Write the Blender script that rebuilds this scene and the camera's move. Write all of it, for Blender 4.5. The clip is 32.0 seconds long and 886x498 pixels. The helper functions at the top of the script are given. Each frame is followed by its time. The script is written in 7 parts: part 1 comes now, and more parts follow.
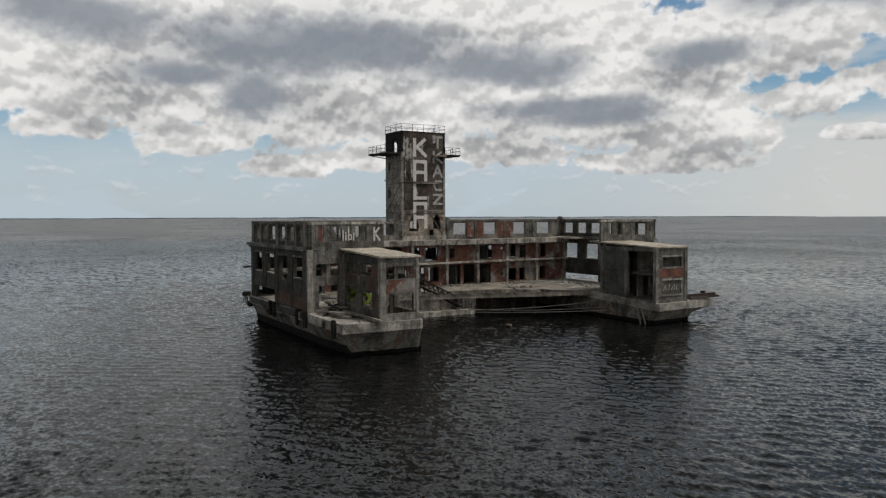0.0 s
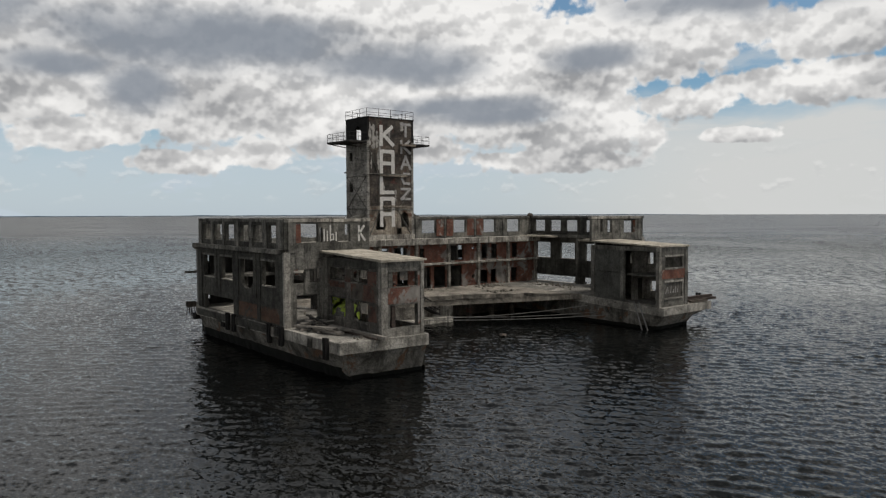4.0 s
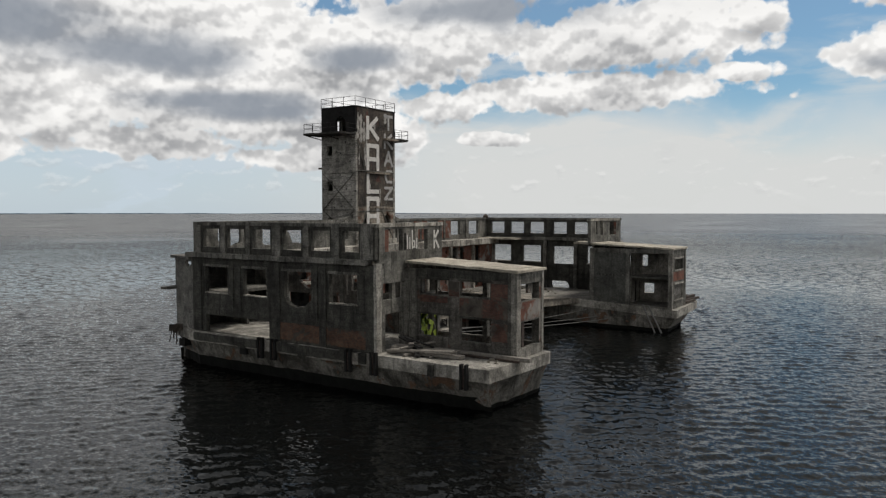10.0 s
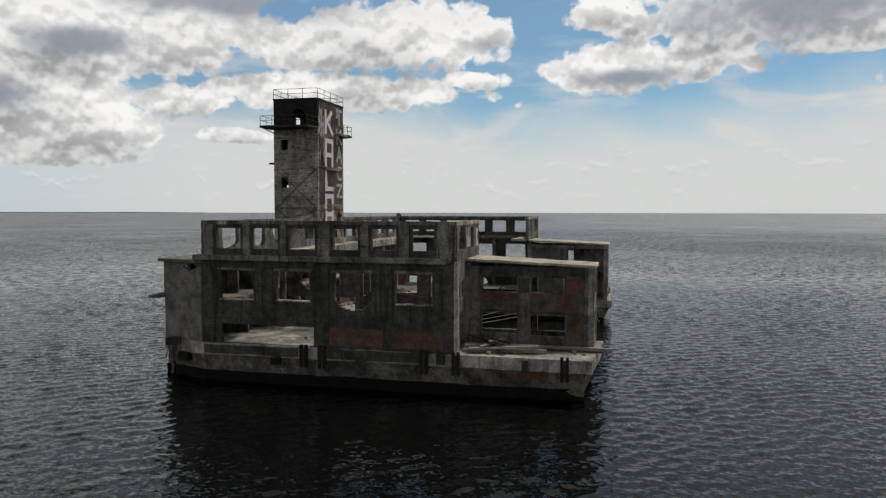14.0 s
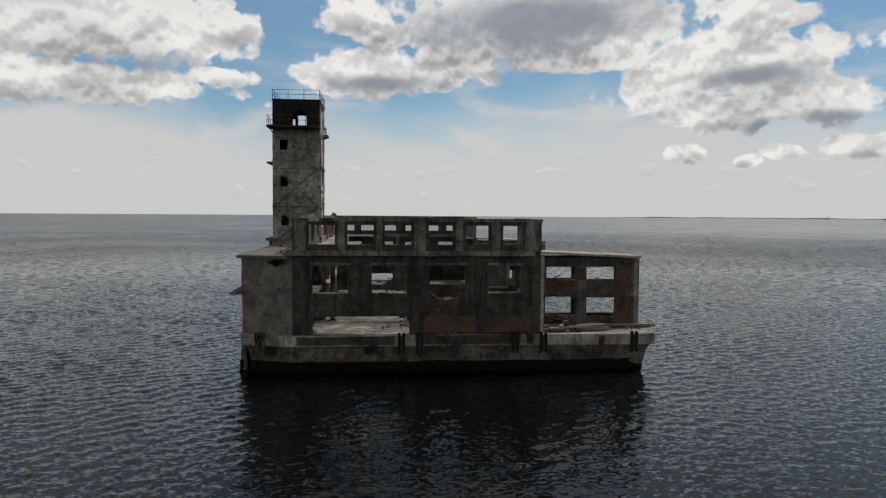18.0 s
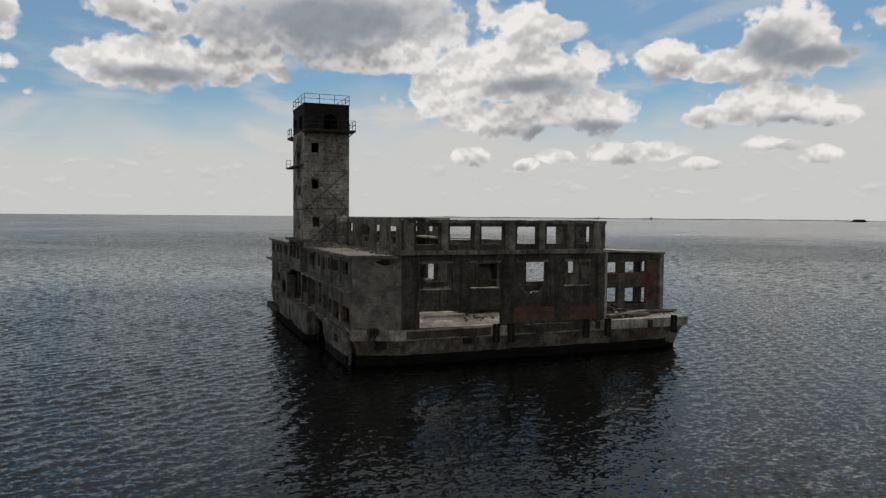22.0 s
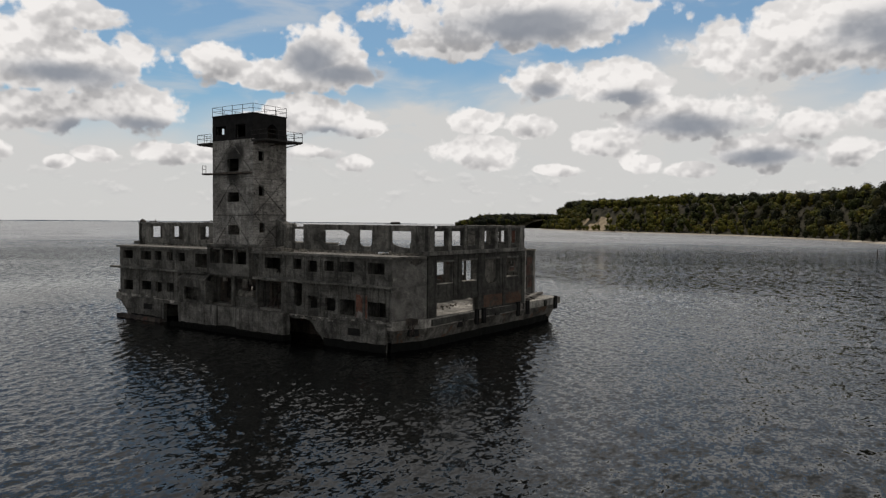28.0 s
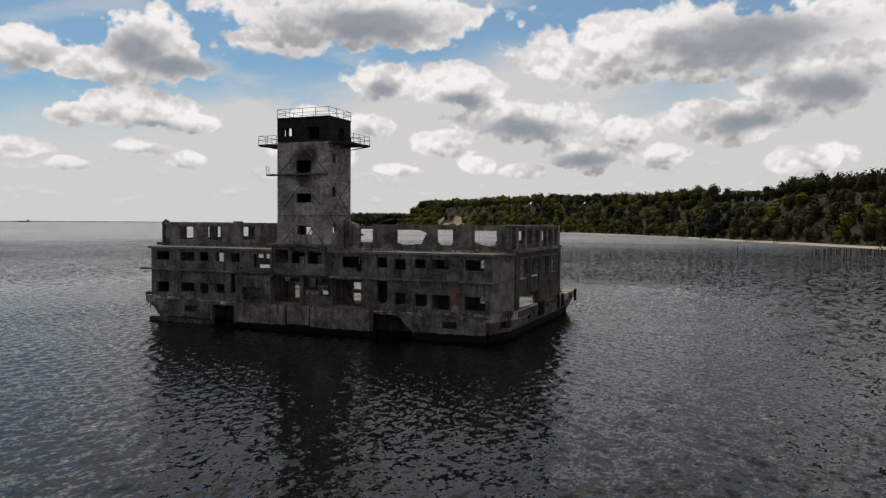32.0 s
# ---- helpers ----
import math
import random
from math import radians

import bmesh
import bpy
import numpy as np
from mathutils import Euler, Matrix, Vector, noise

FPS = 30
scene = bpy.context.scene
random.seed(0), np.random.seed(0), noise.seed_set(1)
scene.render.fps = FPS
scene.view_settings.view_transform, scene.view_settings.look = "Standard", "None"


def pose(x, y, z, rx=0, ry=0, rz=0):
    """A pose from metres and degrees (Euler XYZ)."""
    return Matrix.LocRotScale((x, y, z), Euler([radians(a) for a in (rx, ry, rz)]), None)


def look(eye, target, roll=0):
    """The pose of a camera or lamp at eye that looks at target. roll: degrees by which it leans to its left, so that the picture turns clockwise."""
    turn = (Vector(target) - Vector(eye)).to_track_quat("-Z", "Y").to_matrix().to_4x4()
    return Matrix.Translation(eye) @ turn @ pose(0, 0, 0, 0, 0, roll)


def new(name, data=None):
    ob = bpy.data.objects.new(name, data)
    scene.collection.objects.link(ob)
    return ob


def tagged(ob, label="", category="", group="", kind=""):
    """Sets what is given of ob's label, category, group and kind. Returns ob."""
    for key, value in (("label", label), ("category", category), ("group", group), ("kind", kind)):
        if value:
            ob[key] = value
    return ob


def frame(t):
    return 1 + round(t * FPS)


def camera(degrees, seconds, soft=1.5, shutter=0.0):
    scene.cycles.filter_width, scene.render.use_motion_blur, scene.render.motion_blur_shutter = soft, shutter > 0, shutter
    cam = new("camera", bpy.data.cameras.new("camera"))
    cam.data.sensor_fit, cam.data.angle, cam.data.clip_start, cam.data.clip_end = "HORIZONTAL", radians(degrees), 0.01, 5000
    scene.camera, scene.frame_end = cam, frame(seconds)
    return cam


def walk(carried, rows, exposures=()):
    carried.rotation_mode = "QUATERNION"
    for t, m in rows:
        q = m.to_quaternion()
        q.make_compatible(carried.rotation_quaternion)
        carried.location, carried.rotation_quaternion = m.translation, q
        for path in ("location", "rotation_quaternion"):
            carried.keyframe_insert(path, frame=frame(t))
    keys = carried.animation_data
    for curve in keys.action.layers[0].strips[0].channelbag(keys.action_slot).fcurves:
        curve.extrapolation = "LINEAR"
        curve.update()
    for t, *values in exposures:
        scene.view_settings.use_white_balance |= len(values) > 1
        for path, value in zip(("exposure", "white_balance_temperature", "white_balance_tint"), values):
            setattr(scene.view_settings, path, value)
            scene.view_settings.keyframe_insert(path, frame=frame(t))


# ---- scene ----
cam = camera(62.0, 32.0, 1.3)
PATH = [
    (0, (-29.447, -67.587, 15.052), (-28.428, -65.869, 14.961), -0.19),
    (0.5, (-28.969, -64.969, 15.040), (-27.958, -63.246, 14.949), -0.19),
    (1, (-28.587, -62.703, 15.015), (-27.560, -60.989, 14.921), -0.20),
    (1.5, (-28.433, -60.922, 14.985), (-27.270, -59.297, 14.892), -0.20),
    (2, (-28.518, -59.099, 14.966), (-27.342, -57.484, 14.871), -0.20),
    (2.5, (-28.887, -57.339, 14.904), (-27.670, -55.754, 14.808), -0.20),
    (3, (-29.490, -55.528, 14.838), (-28.268, -53.948, 14.741), -0.20),
    (3.5, (-30.548, -53.615, 14.853), (-29.313, -52.045, 14.756), -0.20),
    (5.5, (-34.749, -45.665, 14.898), (-33.366, -44.223, 14.796), -0.11),
    (6, (-35.990, -43.569, 14.943), (-34.497, -42.243, 14.840), -0.11),
    (6.5, (-37.176, -41.390, 14.972), (-35.681, -40.065, 14.869), -0.02),
    (7, (-38.298, -39.113, 15.031), (-36.809, -37.781, 14.928), -0.02),
    (7.5, (-39.364, -36.837, 15.062), (-37.872, -35.509, 14.960), -0.02),
    (8, (-40.617, -34.493, 15.133), (-39.042, -33.264, 15.029), -0.02),
    (8.5, (-41.817, -32.009, 15.181), (-40.168, -30.883, 15.078), -0.03),
    (9, (-43.045, -29.471, 15.198), (-41.380, -28.368, 15.096), -0.03),
    (9.5, (-44.304, -26.887, 15.248), (-42.643, -25.778, 15.145), -0.03),
    (10, (-45.561, -24.404, 15.320), (-43.895, -23.302, 15.218), -0.03),
    (10.5, (-46.710, -21.848, 15.348), (-44.990, -20.834, 15.245), 0.06),
    (11, (-48.087, -19.062, 15.365), (-46.284, -18.201, 15.263), 0.06),
    (11.5, (-49.366, -16.117, 15.389), (-47.505, -15.390, 15.286), 0.06),
    (12, (-50.614, -13.228, 15.331), (-48.757, -12.495, 15.229), 0.06),
    (12.5, (-51.863, -10.232, 15.299), (-50.011, -9.484, 15.196), 0.06),
    (13, (-53.216, -7.183, 15.282), (-51.343, -6.488, 15.179), 0.06),
    (13.5, (-54.533, -4.011, 15.216), (-52.625, -3.420, 15.113), 0.07),
    (14, (-55.878, -0.765, 15.205), (-53.939, -0.282, 15.101), 0.07),
    (14.5, (-57.208, 2.550, 15.187), (-55.246, 2.921, 15.085), 0.08),
    (16.5, (-62.558, 16.458, 14.876), (-60.560, 16.451, 14.778), 0.20),
    (17, (-63.643, 20.142, 14.855), (-61.651, 20.000, 14.758), 0.30),
    (17.5, (-64.538, 23.564, 14.794), (-62.544, 23.437, 14.696), 0.30),
    (18, (-65.402, 26.953, 14.757), (-63.413, 26.776, 14.662), 0.41),
    (18.5, (-65.891, 30.508, 14.699), (-63.901, 30.330, 14.603), 0.41),
    (19, (-66.211, 34.130, 14.718), (-64.240, 33.804, 14.623), 0.41),
    (19.5, (-66.394, 37.824, 14.751), (-64.458, 37.328, 14.656), 0.41),
    (20, (-66.314, 41.625, 14.731), (-64.401, 41.049, 14.638), 0.41),
    (20.5, (-66.317, 45.435, 14.724), (-64.440, 44.750, 14.632), 0.51),
    (21, (-66.160, 49.145, 14.736), (-64.290, 48.442, 14.644), 0.51),
    (21.5, (-65.978, 52.494, 14.786), (-64.103, 51.806, 14.695), 0.51),
    (22, (-65.623, 55.598, 14.811), (-63.758, 54.880, 14.719), 0.50),
    (22.5, (-65.352, 58.733, 14.878), (-63.496, 57.993, 14.787), 0.51),
    (23, (-64.948, 62.091, 14.905), (-63.104, 61.321, 14.815), 0.51),
    (23.5, (-64.049, 65.766, 14.910), (-62.273, 64.849, 14.822), 0.50),
    (24, (-62.966, 69.451, 14.873), (-61.218, 68.483, 14.788), 0.61),
    (24.5, (-61.769, 73.301, 14.806), (-60.063, 72.262, 14.722), 0.70),
    (25, (-60.310, 77.156, 14.869), (-58.690, 75.985, 14.787), 0.70),
    (25.5, (-58.176, 81.329, 14.909), (-56.655, 80.033, 14.828), 0.70),
    (27.5, (-50.902, 97.344, 14.828), (-49.627, 95.805, 14.754), 0.50),
    (28, (-48.527, 100.480, 14.819), (-47.377, 98.845, 14.745), 0.50),
    (28.5, (-45.963, 103.396, 14.797), (-44.823, 101.755, 14.724), 0.50),
    (29, (-43.378, 106.203, 14.791), (-42.289, 104.527, 14.718), 0.50),
    (29.5, (-40.691, 108.832, 14.772), (-39.600, 107.158, 14.700), 0.50),
    (30, (-37.962, 111.356, 14.758), (-36.886, 109.672, 14.686), 0.50),
    (30.5, (-35.200, 113.755, 14.746), (-34.201, 112.024, 14.673), 0.40),
    (31, (-32.367, 116.032, 14.734), (-31.458, 114.252, 14.660), 0.40),
    (31.5, (-29.479, 118.186, 14.724), (-28.662, 116.362, 14.650), 0.30),
    (32, (-26.492, 120.149, 14.718), (-25.717, 118.306, 14.645), 0.40),
]
walk(cam, [(t, look(eye, target, roll)) for t, eye, target, roll in PATH],
     exposures=((0, -0.1, 6500, 10), (3, -0.04, 6500, 10), (10, 0.1, 6500, 10), (14, 0.05, 6500, 10), (18, -0.1, 6520, 10), (25, -0.12, 6620, 12), (29, -0.03, 6600, 12), (32, -0.03, 6600, 12)))

# ---- world, sun ----
WATER = 0.5
SUN_AZ, SUN_EL = radians(133.0), radians(65.0)   # clockwise from +y
world = bpy.data.worlds.new("sky")
scene.world = world
world.use_nodes = True


def build_sky(w):
    nt = w.node_tree
    nt.nodes.clear()
    N, L = nt.nodes.new, nt.links.new
    out, bg = N("ShaderNodeOutputWorld"), N("ShaderNodeBackground")
    sky = N("ShaderNodeTexSky")
    sky.sky_type, sky.sun_disc = "NISHITA", False
    sky.sun_elevation, sky.sun_rotation = SUN_EL, SUN_AZ
    sky.dust_density, sky.ozone_density, sky.air_density = 0.7, 2.0, 1.0
    tc, sep = N("ShaderNodeTexCoord"), N("ShaderNodeSeparateXYZ")
    L(tc.outputs["Generated"], sep.inputs[0])

    def m(op, a, b=None, c=None, clamp=False):
        n = N("ShaderNodeMath")
        n.operation, n.use_clamp = op, clamp
        for i, v in enumerate((a, b, c)):
            if v is None:
                continue
            if isinstance(v, (int, float)):
                n.inputs[i].default_value = v
            else:
                L(v, n.inputs[i])
        return n.outputs[0]

    def step(v, lo, hi, to0=0.0, to1=1.0):
        n = N("ShaderNodeMapRange")
        n.interpolation_type = "SMOOTHSTEP"
        for i, q in enumerate((lo, hi, to0, to1), 1):
            n.inputs[i].default_value = q
        L(v, n.inputs[0])
        return n.outputs[0]

    def blend(f, a, b):
        n = N("ShaderNodeMix")
        n.data_type = "RGBA"
        for k, v in (("Factor", f), ("A", a), ("B", b)):
            if isinstance(v, tuple):
                n.inputs[k].default_value = (*v, 1)
            elif isinstance(v, (int, float)):
                n.inputs[k].default_value = v
            else:
                L(v, n.inputs[k])
        return n.outputs["Result"]

    # bearing and height above the horizon, in degrees
    X, Y, Z = sep.outputs[0], sep.outputs[1], sep.outputs[2]
    bearing = m("MULTIPLY_ADD", m("ARCTAN2", m("MULTIPLY", Y, -1.0), X), 57.2958, 90.0)
    height = m("MULTIPLY", m("ARCSINE", Z), 54.6)
    comb = N("ShaderNodeCombineXYZ")
    L(bearing, comb.inputs[0])
    L(height, comb.inputs[1])
    P = comb.outputs[0]

    def vec(op, a, *consts):
        n = N("ShaderNodeVectorMath")
        n.operation = op
        L(a, n.inputs[0])
        for i, c in enumerate(consts, 1):
            n.inputs[i].default_value = c
        return n.outputs["Value" if op in ("LENGTH", "DISTANCE") else "Vector"]

    def noise_at(shift, scale, detail, rough, dist=0.0, flat=1.0):
        n = N("ShaderNodeTexNoise")
        n.inputs["Scale"].default_value, n.inputs["Detail"].default_value = scale, detail
        n.inputs["Roughness"].default_value, n.inputs["Distortion"].default_value = rough, dist
        L(vec("MULTIPLY_ADD", P, (1.0 / flat, 1.0, 1.0), shift), n.inputs["Vector"])
        return m("SUBTRACT", n.outputs[0], 0.5)

    def billow(shift, scale, detail):
        n = N("ShaderNodeTexVoronoi")
        n.feature = "SMOOTH_F1"
        n.inputs["Scale"].default_value, n.inputs["Detail"].default_value = scale, detail
        n.inputs["Smoothness"].default_value, n.inputs["Roughness"].default_value = 0.6, 0.5
        n.inputs["Lacunarity"].default_value = 2.3
        L(vec("MULTIPLY_ADD", P, (0.8, 1.0, 1.0), shift), n.inputs["Vector"])
        return n.outputs["Distance"]

    near = {"body": 9.0, "base": 9.0, "dark": 9.0}

    def heap(b, e, w, h):
        """One heap of cumulus: its bearing, height, half width and half height in degrees."""
        v = vec("MULTIPLY_ADD", P, (0.74 / w, 0.74 / h, 0.0), (-0.74 * b / w, -0.74 * e / h, 0.0))
        near["body"] = m("MINIMUM", vec("LENGTH", v), near["body"])
        near["base"] = m("MINIMUM", vec("DISTANCE", v, (0.0, -0.6, 0.0)), near["base"])

    def shaded(b, e, w, h):
        """A thick part of the clouds, grey from below."""
        v = vec("MULTIPLY_ADD", P, (0.8 / w, 0.8 / h, 0.0), (-0.8 * b / w, -0.8 * e / h, 0.0))
        near["dark"] = m("MINIMUM", vec("LENGTH", v), near["dark"])

    heap(3, 6.1, 2.9, 1.1); heap(4.1, 9.2, 5.6, 3.1); heap(9.6, 12.2, 10.7, 4.6); heap(9.9, 7.8, 4.3, 1.9); heap(12.4, 5.4, 4.8, 1.2)
    heap(19, 3.7, 4.4, 0.9); heap(19, 7.3, 5.9, 2.9); heap(23, 10.9, 10.4, 4.6); heap(23.9, 14, 23, 2.5); heap(24.6, 4.4, 2.5, 1.2)
    heap(28.7, 6, 4.5, 1.5); heap(35.3, 4.8, 6.5, 1.2); heap(35.3, 9.4, 10.5, 4.6); heap(42.6, 6.8, 5.1, 2.5); heap(45.7, 10.2, 8.8, 5)
    heap(46.5, 3.8, 7, 0.9); heap(48.8, 11.5, 7.3, 2.9); heap(49.1, 5.8, 6.7, 1.9); heap(55.1, 11.9, 6.4, 3.1); heap(56.9, 12.9, 8, 3.3)
    heap(57, 7.6, 4.4, 1.2); heap(57.8, 7.6, 2.8, 1.2); heap(58.8, 5.2, 1.8, 0.5); heap(60.2, 5.3, 3.2, 0.6); heap(68.1, 8.5, 10.5, 1.4)
    heap(69.1, 11.8, 10.7, 1.9); heap(72.4, 12.4, 8.1, 2.5); heap(78.5, 9.4, 2.8, 0.7); heap(79.2, 12.8, 2.8, 1.1)
    heap(88.2, 14, 2.8, 1.4); heap(89.8, 10.2, 6.4, 1.9); heap(89.8, 13.2, 2.1, 1.5); heap(95.6, 11, 3.9, 1.9); heap(102, 13.5, 13.1, 3.1)
    heap(105.7, 10.9, 5.9, 1); heap(111.2, 8.4, 3.4, 1.5)
    heap(113.1, 4.3, 1.7, 0.7); heap(115.9, 10.3, 7.9, 2.6); heap(116.3, 7.1, 5.7, 1.4); heap(117.1, 3.7, 1.4, 0.5)
    heap(117.5, 13.5, 2.5, 1.8); heap(119, 13.3, 2.9, 1.2); heap(119.9, 4.3, 1.5, 0.6)
    heap(122.5, 7.5, 3.2, 1.7); heap(125.2, 4.6, 3.5, 0.8); heap(127.8, 10.9, 2.4, 1.4); heap(130.2, 3.7, 1.8, 0.5)
    heap(130.8, 7, 2.2, 0.9); heap(132.2, 10.3, 3.2, 1.2); heap(134.4, 7.6, 4.2, 1.4); heap(134.8, 5, 2.4, 0.7); heap(136, 11.6, 4, 2.3)
    heap(138.1, 6.7, 2.3, 0.8); heap(138.2, 4.2, 1.8, 0.6); heap(145.1, 12.8, 4.5, 1.2); heap(147.2, 5.1, 3.2, 1.5); heap(147.2, 7.3, 2.3, 1)
    heap(150, 14.5, 10.1, 2.2); heap(151.5, 7.1, 2, 0.9); heap(152.5, 10.2, 3, 1.7); heap(153.8, 3.8, 2.2, 0.5); heap(157.3, 5.8, 2.6, 1.2)
    heap(158.4, 9.9, 3.9, 1.7); heap(159.7, 4.2, 1.5, 0.7); heap(163, 7.4, 5.6, 1.7); heap(163.5, 3.8, 2, 0.6); heap(167.8, 5, 4, 1.3)
    heap(171, 12.4, 7.2, 2.6); heap(171.1, 6.6, 2, 1.1); heap(173.6, 12.2, 12.3, 2.5); heap(173.7, 4.6, 1.6, 0.9); heap(173.8, 5, 1.9, 0.8)
    heap(177.8, 7.3, 5.4, 1.5); heap(178.9, 6, 2.5, 0.8); heap(183.4, 4.3, 3.2, 1.1); heap(183.6, 9, 4.9, 2.3); heap(185.5, 12, 4.5, 3.3)
    shaded(5.2, 13.2, 6, 1.7); shaded(11.4, 9.7, 3.7, 1); shaded(16.3, 8.6, 2.7, 1.7); shaded(21.5, 12.2, 10.7, 2.5); shaded(23.8, 12.3, 8.8, 1.9)
    shaded(35.3, 10.6, 7.3, 1.7); shaded(39.4, 7.7, 8, 0.9); shaded(42.2, 7.1, 6.5, 0.8); shaded(50.5, 11, 4.4, 1); shaded(59.3, 14.3, 7.4, 1.3)
    shaded(61.3, 14.4, 10.4, 1.4); shaded(89.8, 9.4, 4.5, 0.7); shaded(90.2, 9.4, 3.2, 0.7); shaded(102.4, 13.7, 10, 2); shaded(118, 9.4, 3.8, 0.8)
    shaded(119.2, 6, 2.4, 0.7); shaded(122.9, 6.4, 2.8, 0.6); shaded(134.6, 11.4, 2.1, 1.5); shaded(136.1, 6.5, 2, 0.5)
    shaded(136.9, 10.5, 3.6, 0.7); shaded(150.8, 14.1, 7.7, 1.4); shaded(152.5, 9.5, 1.6, 0.6); shaded(158.4, 8.9, 2.7, 0.6)
    shaded(163.4, 6.8, 3.7, 0.8); shaded(168.5, 4.6, 2.8, 0.6); shaded(178.9, 6.9, 2.8, 0.7); shaded(180.2, 12.4, 8.3, 1.7)
    shaded(184.6, 9, 3.2, 1.2)

    puff = billow((0.0, 0.0, 2.0), 0.5, 2.2)
    puff_up = billow((-0.1, 0.5, 2.0), 0.5, 2.2)
    wisp = noise_at((3.0, 7.0, 1.0), 0.6, 8, 0.52, 0.15)
    broad = noise_at((0.0, 0.0, 9.0), 0.13, 4, 0.5, 0.2, 1.8)
    soft = noise_at((5.0, 2.0, 4.0), 0.26, 5, 0.5, 0.3, 2.0)
    rough_edge = m("ADD", m("MULTIPLY", m("SUBTRACT", 0.55, puff), 0.5), m("MULTIPLY", wisp, 0.7))
    deck = m("MULTIPLY", step(bearing, 58.0, 30.0, 0.0, 0.3), step(height, 5.0, 9.0))
    body = m("ADD", m("ADD", m("SUBTRACT", 1.0, near["body"]), deck), rough_edge)
    # made-up sky out of view; cover varies by bearing to tune the water's light
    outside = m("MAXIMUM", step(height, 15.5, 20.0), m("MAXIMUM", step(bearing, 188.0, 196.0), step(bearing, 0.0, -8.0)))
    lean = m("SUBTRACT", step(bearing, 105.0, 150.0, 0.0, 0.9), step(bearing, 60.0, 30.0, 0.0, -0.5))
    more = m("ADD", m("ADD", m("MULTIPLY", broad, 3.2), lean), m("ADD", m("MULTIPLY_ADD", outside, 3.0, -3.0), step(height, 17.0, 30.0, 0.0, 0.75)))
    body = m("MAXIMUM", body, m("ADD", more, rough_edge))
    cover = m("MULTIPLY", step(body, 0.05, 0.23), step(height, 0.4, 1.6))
    relief = step(m("SUBTRACT", puff, puff_up), -0.25, 0.25, 0.24, -0.24)
    base_grey = step(m("ADD", m("SUBTRACT", 1.0, near["base"]), m("ADD", m("MULTIPLY", soft, 1.2), m("MULTIPLY", wisp, 0.35))), 0.0, 1.1, 0.0, 0.7)
    deep = step(body, 0.3, 1.4, 0.0, 0.12)
    grey = m("ADD", m("ADD", base_grey, deep), m("ADD", relief, m("MULTIPLY", wisp, 0.25)), clamp=True)
    dark = step(m("ADD", m("SUBTRACT", 1.0, near["dark"]), m("ADD", m("MULTIPLY", wisp, 0.3), m("MULTIPLY", soft, 1.3))), -0.1, 0.8, 0.0, 0.9)
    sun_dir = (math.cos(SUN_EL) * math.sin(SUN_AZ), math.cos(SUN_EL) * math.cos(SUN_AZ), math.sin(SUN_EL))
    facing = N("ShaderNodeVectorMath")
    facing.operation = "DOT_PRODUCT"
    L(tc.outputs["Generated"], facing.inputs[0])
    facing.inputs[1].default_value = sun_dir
    near_sun = step(facing.outputs["Value"], 0.62, 0.98)
    # clouds above the view are greyed as well, to cut the light they give
    dark = m("MAXIMUM", dark, m("MULTIPLY", m("MULTIPLY", step(height, 17.0, 50.0), 0.78), m("SUBTRACT", 1.0, near_sun)))
    streaks = noise_at((1.0, 4.0, 3.0), 0.32, 5, 0.55, 0.4, 3.5)
    grey = m("ADD", grey, m("MULTIPLY", m("SUBTRACT", 0.02, streaks), 0.7), clamp=True)
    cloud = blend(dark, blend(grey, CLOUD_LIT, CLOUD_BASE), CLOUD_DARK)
    # thin white veil, deepest low in the east and south
    side = step(bearing, 42.0, 62.0, 0.85, 0.97)
    south = step(bearing, 118.0, 160.0, 0.0, 3.5)
    veil = m("MULTIPLY", step(m("SUBTRACT", height, m("ADD", south, m("MULTIPLY", broad, 9.0))), 4.0, 9.0, 1.0, 0.15), side)
    tint = N("ShaderNodeVectorMath")
    tint.operation = "MULTIPLY"
    L(sky.outputs[0], tint.inputs[0])
    L(blend(step(height, 3.0, 9.0), (0.85, 0.95, 1.0), (0.46, 0.76, 0.86)), tint.inputs[1])
    veil = m("ADD", veil, m("MULTIPLY", step(streaks, -0.02, 0.16), 0.4), clamp=True)
    c0 = blend(veil, tint.outputs[0], blend(step(bearing, 36.0, 60.0), (5.1, 5.9, 6.5), HAZE))
    # rows of small far cumulus close to the horizon
    small = noise_at((9.0, 1.0, 6.0), 0.85, 6, 0.55, 0.2, 1.9)
    small_up = noise_at((9.0, 1.25, 6.0), 0.85, 3, 0.5, 0.2, 1.9)
    band = m("MULTIPLY", step(height, 0.5, 1.8), step(height, 5.5, 3.0))
    bits = m("MULTIPLY", step(small, 0.03, 0.15, 0.0, 0.22), band)
    bits_col = blend(step(m("SUBTRACT", small_up, small), -0.1, 0.06), CLOUD_LIT, (4.6, 4.7, 4.8))
    c0 = blend(bits, c0, bits_col)
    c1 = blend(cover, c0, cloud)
    # unseen sky overhead darkened to dim water and walls, less so round the sun
    thick = m("MULTIPLY", step(height, 15.5, 36.0, 0.0, 0.75), m("SUBTRACT", 1.0, m("MULTIPLY", near_sun, 0.8)))
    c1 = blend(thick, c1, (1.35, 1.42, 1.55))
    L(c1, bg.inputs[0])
    bg.inputs[1].default_value = 0.1
    L(bg.outputs[0], out.inputs[0])


